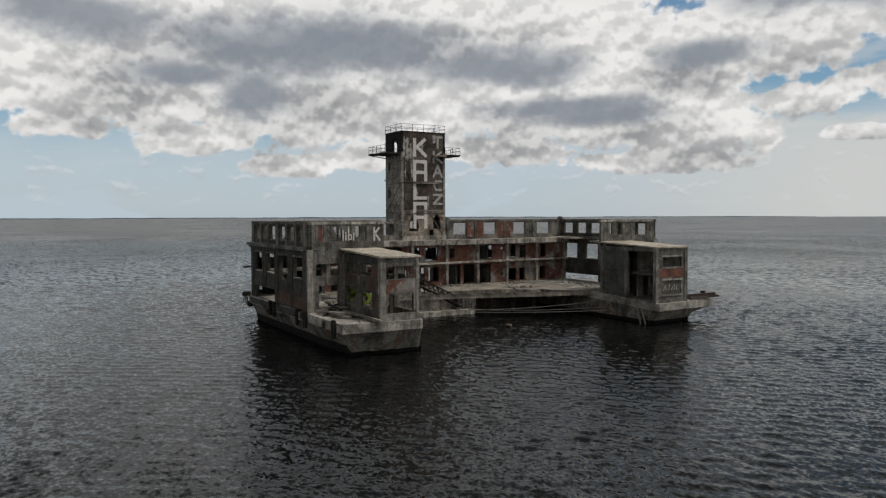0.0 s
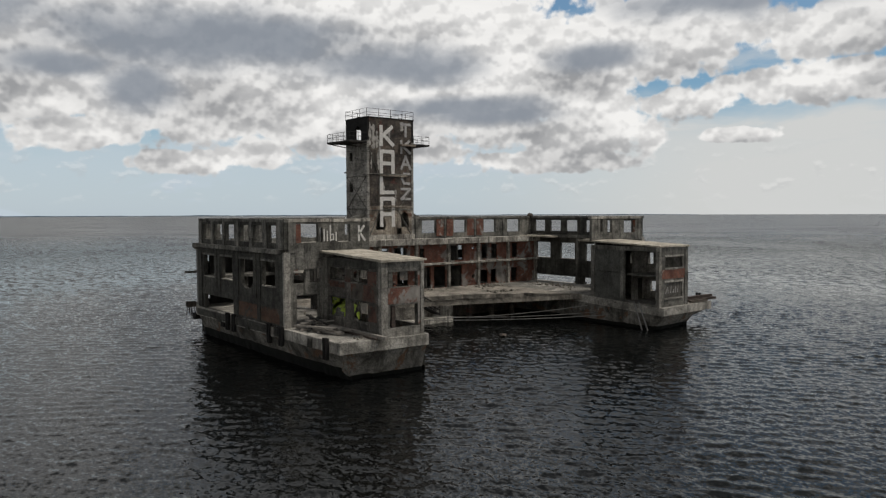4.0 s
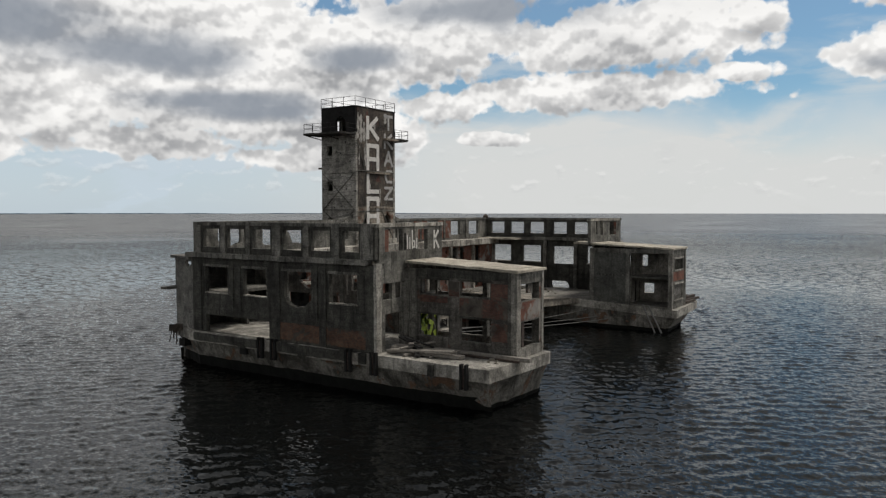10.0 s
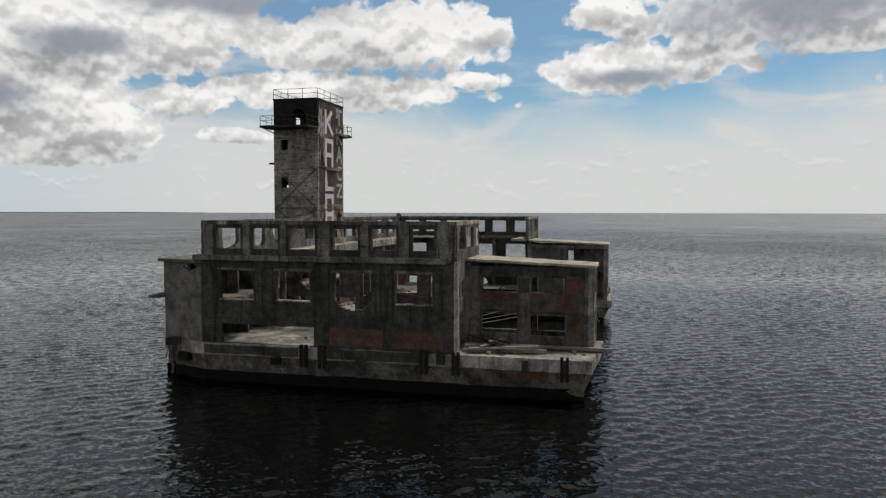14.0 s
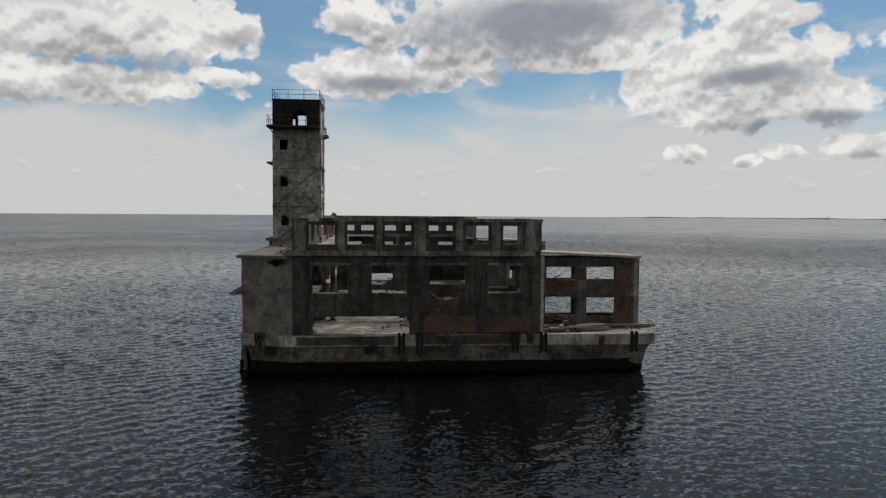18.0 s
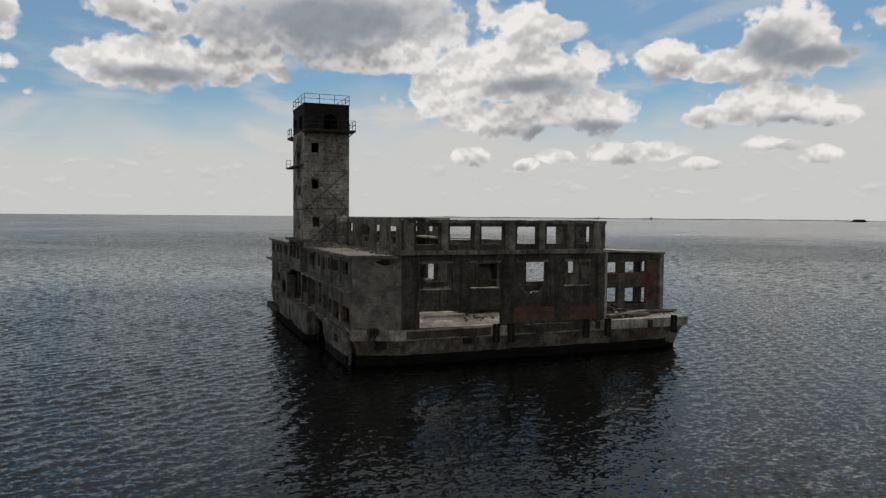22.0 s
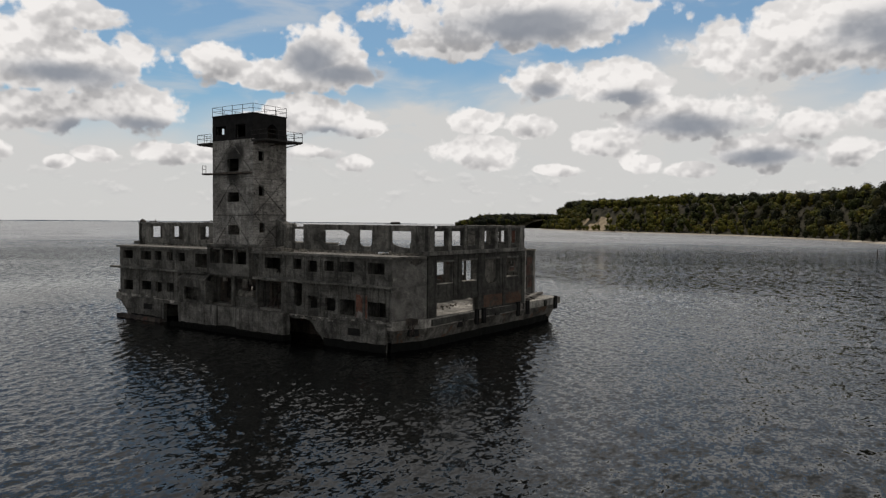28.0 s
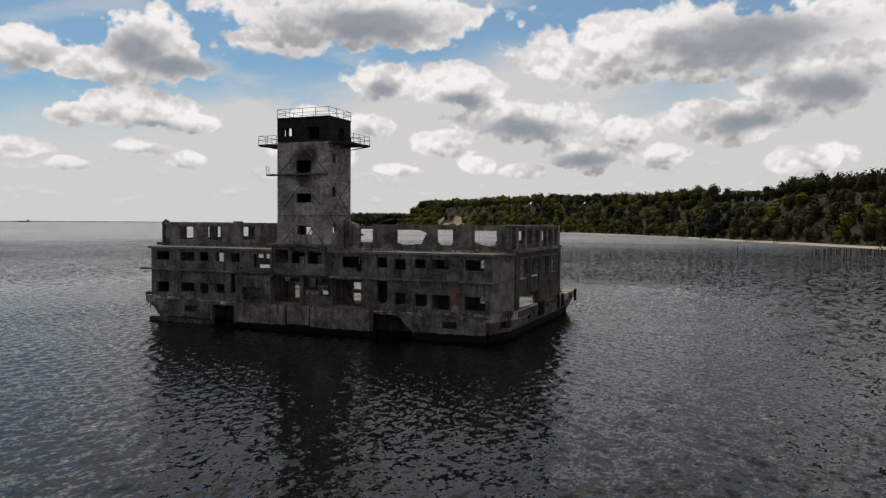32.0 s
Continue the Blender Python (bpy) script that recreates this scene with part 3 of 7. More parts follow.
def wall_bm(u0, u1, v0, v1, holes, thick, place, step=0.55, wear=0.03, top=None):
    """A wall from u0 to u1 and v0 to v1 with holes through it: (a, b, c, d) or a list of corners for a broken hole.
    place(u, v, w) gives the point in the world, w from 0 (outer face) to thick. top(u): the ragged upper edge."""
    us, vs = {u0, u1}, {v0, v1}
    fine = []
    for h in holes:
        if len(h) == 4 and not isinstance(h[0], tuple):
            us |= {min(max(h[0], u0), u1), min(max(h[1], u0), u1)}
            vs |= {min(max(h[2], v0), v1), min(max(h[3], v0), v1)}
        else:
            a, b = [p[0] for p in h], [p[1] for p in h]
            fine.append((min(a), max(a), min(b), max(b)))
            us |= {max(u0, min(a)), min(u1, max(a))}
            vs |= {max(v0, min(b)), min(v1, max(b))}

    def refine(cuts, spans):
        cuts = sorted(cuts)
        out = [cuts[0]]
        for a, b in zip(cuts, cuts[1:]):
            if b - a < 1e-4:
                continue
            mid = (a + b) / 2
            s = 0.14 if any(lo <= mid <= hi for lo, hi in spans) else step
            n = max(1, int(math.ceil((b - a) / s)))
            out += [a + (b - a) * (i + 1) / n for i in range(n)]
        return out
    U = refine(us, [(f[0], f[1]) for f in fine])
    V = refine(vs, [(f[2], f[3]) for f in fine])

    def solid(u, v):
        if top is not None and v > top(u):
            return False
        for h in holes:
            if len(h) == 4 and not isinstance(h[0], tuple):
                if h[0] < u < h[1] and h[2] < v < h[3]:
                    return False
            elif inside(h, u, v):
                return False
        return True
    nu, nv = len(U) - 1, len(V) - 1
    cell = [[solid((U[i] + U[i + 1]) / 2, (V[j] + V[j + 1]) / 2) for j in range(nv)] for i in range(nu)]
    full = lambda i, j: 0 <= i < nu and 0 <= j < nv and cell[i][j]
    bm = bmesh.new()
    made = {}

    def vert(i, j, w):
        if (i, j, w) not in made:
            p = Vector(place(U[i], V[j], thick if w else 0.0))
            made[i, j, w] = bm.verts.new(p + noise.noise_vector(p * 1.4) * wear + noise.noise_vector(p * 4.3) * wear * 0.5)
        return made[i, j, w]
    for i in range(nu):
        for j in range(nv):
            if not cell[i][j]:
                continue
            for w in (0, 1):
                bm.faces.new([vert(i, j, w), vert(i + 1, j, w), vert(i + 1, j + 1, w), vert(i, j + 1, w)])
            for di, dj, a, b in ((-1, 0, (i, j), (i, j + 1)), (1, 0, (i + 1, j), (i + 1, j + 1)), (0, -1, (i, j), (i + 1, j)), (0, 1, (i, j + 1), (i + 1, j + 1))):
                if not full(i + di, j + dj):
                    bm.faces.new([vert(*a, 0), vert(*b, 0), vert(*b, 1), vert(*a, 1)])
    return bm


def tube(pts, r, sides=6):
    """A bent round bar through the points."""
    bm = bmesh.new()
    rings = []
    pts = [Vector(p) for p in pts]
    for i, p in enumerate(pts):
        d = (pts[min(i + 1, len(pts) - 1)] - pts[max(i - 1, 0)]).normalized()
        s = d.cross(Vector((0, 0, 1)))
        s = s.normalized() if s.length > 1e-3 else Vector((1, 0, 0))
        t = d.cross(s)
        rings.append([bm.verts.new(p + (s * math.cos(a) + t * math.sin(a)) * r) for a in (2 * math.pi * k / sides for k in range(sides))])
    for a, b in zip(rings, rings[1:]):
        for k in range(sides):
            bm.faces.new([a[k], a[(k + 1) % sides], b[(k + 1) % sides], b[k]])
    bm.faces.new(rings[0])
    bm.faces.new(rings[-1])
    return bm


def poly_slab(poly, z0, z1, step=0.6, wear=0.05):
    """A slab over an outline, with a worn rim."""
    pts = dense(poly, step)
    bm = loft([[(x, y, z) for x, y in pts] for z in (z0, z1)])
    jitter(bm, wear)
    return bm


def loft(sections, cap=True):
    """A skin through outlines of equal length, one above the other."""
    bm = bmesh.new()
    rings = [[bm.verts.new(p) for p in s] for s in sections]
    n = len(rings[0])
    for a, b in zip(rings, rings[1:]):
        for k in range(n):
            bm.faces.new([a[k], a[(k + 1) % n], b[(k + 1) % n], b[k]])
    if cap:
        bm.faces.new(rings[0])
        bm.faces.new(rings[-1])
    return bm


def dense(poly, step):
    out = []
    for (ax, ay), (bx, by) in zip(poly, poly[1:] + poly[:1]):
        n = max(1, round(math.hypot(bx - ax, by - ay) / step))
        out += [(ax + (bx - ax) * i / n, ay + (by - ay) * i / n) for i in range(n)]
    return out


# ---- sea ----
def sea_lines(lo, hi, reach, step):
    """Grid lines: even where the waves are, then wider and wider out to the horizon."""
    core = list(np.arange(lo, hi, step))
    out, d = [], step
    p = 0.0
    while p < reach:
        d = min(d * 1.22, 420.0)
        p += d
        out.append(p)
    return np.array([lo - q for q in reversed(out)] + core + [core[-1] + q for q in out])


def build_sea():
    """One sheet of water: wind waves in the mesh round the station, flat further out."""
    rnd = random.Random(21)
    gx, gy = sea_lines(-48.0, 112.0, 4600.0, 0.27), sea_lines(-76.0, 116.0, 4600.0, 0.27)
    X, Y = np.meshgrid(gx, gy, indexing="ij")
    dx, dy = X - 32.0, Y - 20.0
    # the far rim runs round
    big, true = np.maximum(np.abs(dx), np.abs(dy)), np.hypot(dx, dy) + 1e-6
    k = np.clip((big - 250.0) / 900.0, 0, 1)
    f = 1 - k + k * big / true
    X, Y = 32.0 + dx * f, 20.0 + dy * f
    calm = np.clip((np.maximum(np.abs(X - 32.0) - 36.0, np.abs(Y - 20.0) - 52.0)) / 42.0, 0, 1)
    group = 0.8 + 0.2 * np.sin(0.11 * X + 0.07 * Y + 1.0) * np.sin(0.05 * X - 0.13 * Y)
    Z, SX, SY = np.zeros_like(X), np.zeros_like(X), np.zeros_like(X)
    count = 64
    for i in range(count):
        length = 0.6 * (2.0 / 0.6) ** ((i + rnd.random()) / count)
        kk = 2 * math.pi / length
        a = radians(28.0 + rnd.gauss(0, 34))
        amp = WAVE_SLOPE * math.sqrt(2.0 / count) / kk 
        ph = kk * (math.cos(a) * X + math.sin(a) * Y) + rnd.uniform(0, 2 * math.pi)
        Z += amp * np.cos(ph)
        SX += amp * math.cos(a) * np.sin(ph)
        SY += amp * math.sin(a) * np.sin(ph)
    w = (1 - calm) * group
    nx, ny = X.shape
    co = np.stack([X - 0.8 * SX * w, Y - 0.8 * SY * w, WATER + Z * w], -1).reshape(-1, 3)
    idx = np.arange(nx * ny).reshape(nx, ny)
    quads = np.stack([idx[:-1, :-1], idx[1:, :-1], idx[1:, 1:], idx[:-1, 1:]], -1).reshape(-1, 4)
    me = bpy.data.meshes.new("water")
    me.vertices.add(len(co))
    me.vertices.foreach_set("co", co.astype(np.float32).ravel())
    me.loops.add(quads.size)
    me.loops.foreach_set("vertex_index", quads.astype(np.int32).ravel())
    me.polygons.add(len(quads))
    me.polygons.foreach_set("loop_start", np.arange(0, quads.size, 4, dtype=np.int32))
    me.update(calc_edges=True)
    me.polygons.foreach_set("use_smooth", np.ones(len(quads), dtype=bool))
    me.materials.append(SEA)
    return tagged(new("water", me), "dark choppy grey sea water under a cloudy sky", "water", kind="structure")


WAVE_SLOPE = 0.18
build_sea()


# ---- the two wings: outer wall, upper storey, front wall, floor ----
WIDE = 55.4
FLOOR, EAVE, TOP = 3.95, 11.15, 14.35


def mirror_x(flip):
    return (lambda x: WIDE - x) if flip else (lambda x: x)


def fbox(X, x0, x1, y0, y1, z0, z1, step=0.6, wear=0.03):
    a, b = sorted((X(x0), X(x1)))
    return rough_box(a, b, y0, y1, z0, z1, step, wear)


UP_WIN = [(13.9, 15.7), (17.0, 19.1), (20.25, 22.4), (23.97, 26.3), (27.3, 29.6), (30.7, 33.0)]
LOW_WIN = [(14.0, 17.05), (19.1, 22.3), (24.4, 27.45), (29.5, 32.65)]


def wing(flip, label):
    X = mirror_x(flip)
    w = thing("wing_building", label, "building", (X(4.5), 23, FLOOR), "wings of the sea station")
    P = lambda name, bm, mat, lab="": own(name, bm, mat, w, lab)
    side = lambda y, z, d: (X(d), y, z)
    holes = [(14.0, 17.05, 7.75, 10.2), (24.4, 27.45, 7.75, 10.2), (29.5, 32.65, 7.65, 10.2)]
    if flip:
        holes += [(19.1, 22.4, 7.55, 10.15), (24.3, 33.0, 3.3, 5.0), [(20.2, 5.0), (22.8, 5.0), (22.9, 4.2), (22.0, 3.7), (21.0, 4.0), (20.0, 3.6), (19.8, 4.4)]]
    else:
        holes += [[(19.1, 10.2), (22.3, 10.2), (22.3, 7.95), (21.7, 7.3), (20.9, 7.05), (19.8, 7.2), (19.1, 7.8)], (24.1, 32.65, FLOOR + 0.03, 5.62)]
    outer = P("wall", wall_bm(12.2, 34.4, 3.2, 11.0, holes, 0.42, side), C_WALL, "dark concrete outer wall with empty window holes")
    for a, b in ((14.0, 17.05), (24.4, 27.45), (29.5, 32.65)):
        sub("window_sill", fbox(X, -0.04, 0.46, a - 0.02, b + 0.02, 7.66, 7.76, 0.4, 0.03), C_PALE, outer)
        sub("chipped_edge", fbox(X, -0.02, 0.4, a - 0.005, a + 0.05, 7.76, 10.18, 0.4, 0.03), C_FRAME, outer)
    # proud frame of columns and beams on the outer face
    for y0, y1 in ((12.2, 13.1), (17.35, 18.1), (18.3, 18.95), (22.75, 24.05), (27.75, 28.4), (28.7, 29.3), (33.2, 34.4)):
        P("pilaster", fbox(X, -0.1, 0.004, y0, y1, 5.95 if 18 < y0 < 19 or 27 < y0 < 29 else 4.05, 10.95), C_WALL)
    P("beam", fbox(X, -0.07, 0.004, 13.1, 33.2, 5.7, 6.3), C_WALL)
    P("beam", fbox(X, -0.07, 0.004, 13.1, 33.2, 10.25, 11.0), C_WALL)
    if not flip:
        P("brick_panel", fbox(X, -0.045, 0.004, 13.1, 22.75, 4.2, 5.68, 0.7, 0.01), BRICK_SOOT, "sooty brown brick infill")
    for a, b in LOW_WIN:
        P("lintel", fbox(X, -0.12, 0.004, a - 0.15, b + 0.15, 10.18, 10.4), C_FRAME)
    # projecting eaves slab
    P("eaves_slab", fbox(X, -0.55, 0.9, 12.9 if not flip else 12.4, 34.9, EAVE - 0.12, EAVE + 0.3, 0.5, 0.05), C_FRAME, "dark projecting roof slab, chipped edge")
    # upper storey
    ups = [(a, b, 12.0, 13.72) for a, b in UP_WIN]
    gap = (lambda u: 13.95 if 32.0 < u < 33.1 else 20) if not flip else None
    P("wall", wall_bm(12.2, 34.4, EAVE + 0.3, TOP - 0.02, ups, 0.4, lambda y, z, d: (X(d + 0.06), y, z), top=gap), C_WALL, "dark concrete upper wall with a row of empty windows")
    P("coping", fbox(X, -0.02, 0.5, 12.1, 32.0 if not flip else 34.4, TOP - 0.3, TOP, 0.5, 0.04), C_FRAME)
    for a, b in zip([12.2] + [q for _, q in UP_WIN], [p for p, _ in UP_WIN] + [34.4]):
        P("pilaster", fbox(X, -0.03, 0.07, a + 0.25, b - 0.25, EAVE + 0.3, TOP - 0.3), C_FRAME)
    # front wall of the upper storey and the strip of front wall beside the gate house
    wide = 9.6 if not flip else 11.0
    front = lambda x, z, d: (X(x), 12.2 + d, z)
    if not flip:
        fh = [(1.3, 3.7, 12.05, 13.87), (5.9, 7.35, 12.05, 13.8), [(4.2, 12.2), (4.2, 13.5), (3.9, 13.5), (3.9, 12.0)]]
    else:
        fh = [(1.75, 4.3, 12.1, 13.92), (6.8, 7.8, 12.15, 13.95), (8.75, 9.3, 12.3, 13.95)]
    P("wall", wall_bm(0.46, wide, EAVE, TOP - 0.02, fh, 0.4, front), C_FRAME, "grey concrete front wall with empty windows")
    P("coping", fbox(X, 0.02, wide + 0.1, 12.13, 12.68, TOP - 0.3, TOP + 0.01, 0.5, 0.04), C_PALE)
    P("pilaster", fbox(X, 0.46, 1.2, 12.12, 12.205, EAVE, TOP - 0.3), C_FRAME)
    P("brick_jamb", fbox(X, 1.25, 1.85, 12.24, 12.55, 12.05, 13.85), BRICK_X, "red brick window jamb")
    lo = 4.1 if not flip else 5.4
    P("wall", wall_bm(0.43, lo + 0.35, 3.2, EAVE, [(1.0, lo - 0.1, 8.15, 9.5), (1.3, lo - 0.4, FLOOR + 0.04, 7.0)], 0.4, front), C_FRAME, "streaked concrete front wall, with a window over a doorway")
    P("corner_post", fbox(X, -0.12, 0.55, 11.95, 12.25, 3.3, EAVE, 0.5, 0.05), C_EDGE, "pale chipped corner post")
    P("window_post", fbox(X, 2.3, 2.75, 12.28, 12.6, 8.15, 9.5), C_FRAME)
    # floors: ground floor, what is left of the upper floor, inner columns
    P("floor", fbox(X, 0.44, wide, 12.62, 34.0, FLOOR - 0.35, FLOOR, 0.9, 0.02), C_FLOOR, "dusty pale concrete floor")
    if not flip:
        P("upper_floor", fbox(X, 0.44, 4.2, 31.5, 34.0, 7.0, 7.3, 0.6, 0.05), C_FRAME)
    P("roof_slab", fbox(X, 0.9, 3.0, 27.5, 34.0, EAVE - 0.1, EAVE + 0.16, 0.6, 0.06), C_ROOF)
    P("roof_slab", fbox(X, 0.46, wide, 12.62, 14.6, EAVE - 0.1, EAVE + 0.16, 0.6, 0.06), C_ROOF)
    if not flip:
        inner = lambda y, z, d: (9.2 + d, y, z)
        P("inner_wall", wall_bm(12.62, 31.0, 7.0, 10.85, [(12.8, 16.6, 7.3, 10.4), (17.9, 22.5, 7.6, 10.0), (22.9, 23.2, 7.2, 10.2), [(25.4, 8.2), (26.4, 7.6), (28.4, 7.5), (29.6, 8.3), (29.3, 9.2), (28.2, 9.7), (27.4, 9.5), (26.2, 9.8), (25.5, 9.2)]], 0.3, inner, 0.5, 0.05), C_GATE, "dark inner wall with broken openings towards the yard")
        P("inner_wall", wall_bm(12.62, 23.6, FLOOR, 6.98, [(14.6, 16.0, FLOOR + 0.03, 6.2), (19.4, 21.6, 4.9, 6.3)], 0.3, inner, 0.5, 0.05), C_GATE, "dark inner wall with a doorway")
        for y in (23.5, 31.2):
            P("column", rough_box(9.1, 9.6, y, y + 0.45, FLOOR, 10.85, 0.5, 0.03), C_FRAME)
    for y in (18.5, 23.4):
        P("column", fbox(X, 0.44, 0.8, y, y + 0.5, FLOOR, EAVE - 0.12), C_FRAME)
    return w


def sub(name, bm, mat, parent, lab=""):
    """A piece of a part: made in place, held by the part."""
    ob = part(name, bm, mat, parent, lab)
    ob.matrix_parent_inverse = (parent.matrix_parent_inverse).inverted() @ Matrix.Translation(-parent.parent.location)
    return ob


def own(name, bm, mat, parent, lab=""):
    ob = part(name, bm, mat, parent, lab)
    ob.matrix_parent_inverse = Matrix.Translation(-parent.location)
    return ob


wing(False, "roofless grey concrete wing with dark outer wall and empty windows")
wing(True, "roofless concrete wing, dark inside, with large empty window holes")


# ---- gate houses on the ends of the wings ----
def gate_roof(X, x0, x1, y0, y1):
    """Thin roof slab, falling a little towards the front."""
    bm = bmesh.new()
    n, m = 16, 6
    grid = {}
    for k, dz in enumerate((0.0, 0.2)):
        for i in range(n + 1):
            for j in range(m + 1):
                p = Vector((X(x0 - 0.22 + (x1 - x0 + 0.44) * j / m), y0 - 0.25 + (y1 + 0.15 - y0) * i / n, 10.6 + 0.45 * i / n + dz))
                grid[k, i, j] = bm.verts.new(p + noise.noise_vector(p * 1.7) * 0.045)
    for i in range(n):
        for j in range(m):
            for k in (0, 1):
                bm.faces.new([grid[k, i, j], grid[k, i, j + 1], grid[k, i + 1, j + 1], grid[k, i + 1, j]])
        for j in (0, m):
            bm.faces.new([grid[0, i, j], grid[0, i + 1, j], grid[1, i + 1, j], grid[1, i, j]])
    for j in range(m):
        for i in (0, n):
            bm.faces.new([grid[0, i, j], grid[0, i, j + 1], grid[1, i, j + 1], grid[1, i, j]])
    return bm


def west_gate_house():
    X = mirror_x(False)
    x0, x1, y0, y1, base = 4.1, 8.6, 1.75, 12.2, 3.95
    g = thing("gate_house", "brick and concrete gate house, hollow, with rows of empty windows", "building", (6.4, 7, base), "gate houses")
    P = lambda name, bm, mat, lab="": own(name, bm, mat, g, lab)
    wins = [(7.93, 10.75, 8.55, 9.76), (4.05, 6.83, 8.55, 9.76), (7.9, 10.85, 5.1, 6.88), (4.0, 6.8, 4.97, 6.8)]
    side = P("wall", wall_bm(y0 + 0.02, y1, base, 10.62, wins, 0.3, lambda y, z, d: (x0 + d, y, z), 0.45, 0.02), C_GATE, "sooty grey side wall with four empty windows")
    for a, b, c, d in wins:
        sub("window_sill", fbox(X, x0 - 0.03, x0 + 0.33, a - 0.03, b + 0.03, c - 0.09, c + 0.004, 0.35, 0.03), C_FRAME, side)
        sub("lintel", fbox(X, x0 - 0.05, x0 + 0.31, a - 0.12, b + 0.12, d - 0.004, d + 0.16, 0.35, 0.02), C_WALL, side)
    # brick shows where the render has fallen off
    for a, b, c, d in ((2.5, 3.95, 6.95, 9.7), (3.97, 6.85, 7.0, 8.42), (6.9, 7.85, 8.5, 9.7), (8.0, 10.7, 7.9, 8.42), (2.5, 3.9, 5.2, 6.6)):
        P("brick_panel", fbox(X, x0 - 0.03, x0 + 0.004, a, b, c, d, 0.5, 0.015), BRICK_Y, "sooty red brick patch")
    for a, b in ((y0, 2.45), (11.0, 12.2)):
        P("pilaster", fbox(X, x0 - 0.09, x0 + 0.004, a, b, base, 10.6, 0.4, 0.03), C_FRAME)
    P("pilaster", fbox(X, x0 - 0.06, x0 + 0.004, 6.95, 7.8, base, 6.9, 0.4, 0.03), C_GATE)
    P("beam", fbox(X, x0 - 0.07, x0 + 0.004, 2.45, 11.0, 9.95, 10.6, 0.4, 0.02), C_WALL)
    # front: two wide openings, a band of red brick between them
    fr = lambda x, z, d: (x, y0 + d, z)
    front = P("wall", wall_bm(x0 + 0.02, x1, base, 10.62, [(4.8, 7.98, 8.35, 9.68), [(4.95, 4.72), (8.1, 4.76), (8.1, 6.72), (4.9, 6.72)]], 0.3, fr, 0.4, 0.02), C_FRAME, "grey framed front wall with two wide openings")
    sub("brick_panel", fbox(X, 4.75, 8.2, y0 - 0.035, y0 + 0.004, 6.86, 8.28, 0.4, 0.015), BRICK_X, front, "red brick band")
    sub("brick_jamb", fbox(X, 8.0, 8.25, y0 - 0.03, y0 + 0.004, 4.9, 9.6, 0.4, 0.015), BRICK_X, front)
    for a, b in ((x0 - 0.1, x0 + 0.55), (x1 - 0.32, x1 + 0.06)):
        P("corner_post", fbox(X, a, b, y0 - 0.1, y0 + 0.4, base, 10.63, 0.35, 0.035), C_EDGE)
    P("beam", fbox(X, x0 + 0.55, x1 - 0.32, y0 - 0.07, y0 + 0.003, 9.72, 10.6, 0.4, 0.03), C_FRAME)
    P("sill_panel", fbox(X, x0 + 0.55, x1 - 0.32, y0 - 0.06, y0 + 0.003, base, 4.7, 0.4, 0.03), C_EDGE)
    P("post", fbox(X, 6.1, 6.95, y0 + 0.05, y0 + 0.25, 8.9, 9.68, 0.4, 0.03), C_GATE)
    P("post", fbox(X, 5.2, 5.6, y0 + 0.1, y0 + 0.28, 4.75, 6.72), M_RUST)
    # side towards the basin: columns and beams alone
    for a, b in ((y0 + 0.41, 2.5), (6.7, 7.15), (11.75, 12.3)):
        P("column", fbox(X, x1 - 0.4, x1 + 0.05, a, b, base - 0.9, 10.6), C_FRAME)
    P("beam", fbox(X, x1 - 0.36, x1 + 0.03, y0 + 0.4, 12.3, 9.85, 10.62), C_FRAME)
    P("beam", fbox(X, x1 - 0.3, x1 + 0.02, 7.15, 11.75, 6.9, 8.3, 0.5, 0.05), C_GATE)
    P("breast_wall", fbox(X, x1 - 0.3, x1, 2.5, 11.75, base - 0.9, 4.75, 0.5, 0.06), C_GATE)
    P("wall", wall_bm(x0 + 0.31, x1 - 0.42, base, EAVE, [(6.5, 8.0, 8.35, 9.7), (7.0, 8.0, 4.2, 6.8)], 0.25, lambda x, z, d: (x, y1 - 0.3 + d, z), 0.5), C_EDGE, "back wall with yellow-green spray paint")
    P("floor", fbox(X, x0 + 0.32, x1 - 0.05, y0 + 0.3, 11.9, base - 0.2, base + 0.02, 0.8, 0.02), C_FLOOR)
    for k, y in enumerate((3.6, 5.4, 9.2)):
        P("fallen_rod", tube([(x0 + 0.5, y, 8.4 + 0.3 * k), (x1 - 0.6, y + 1.3, 7.6)], 0.05, 5), M_RUST)
    P("roof", gate_roof(X, x0, x1, y0, y1), C_ROOF, "flat sandy roof slab with thin edge")
    return g


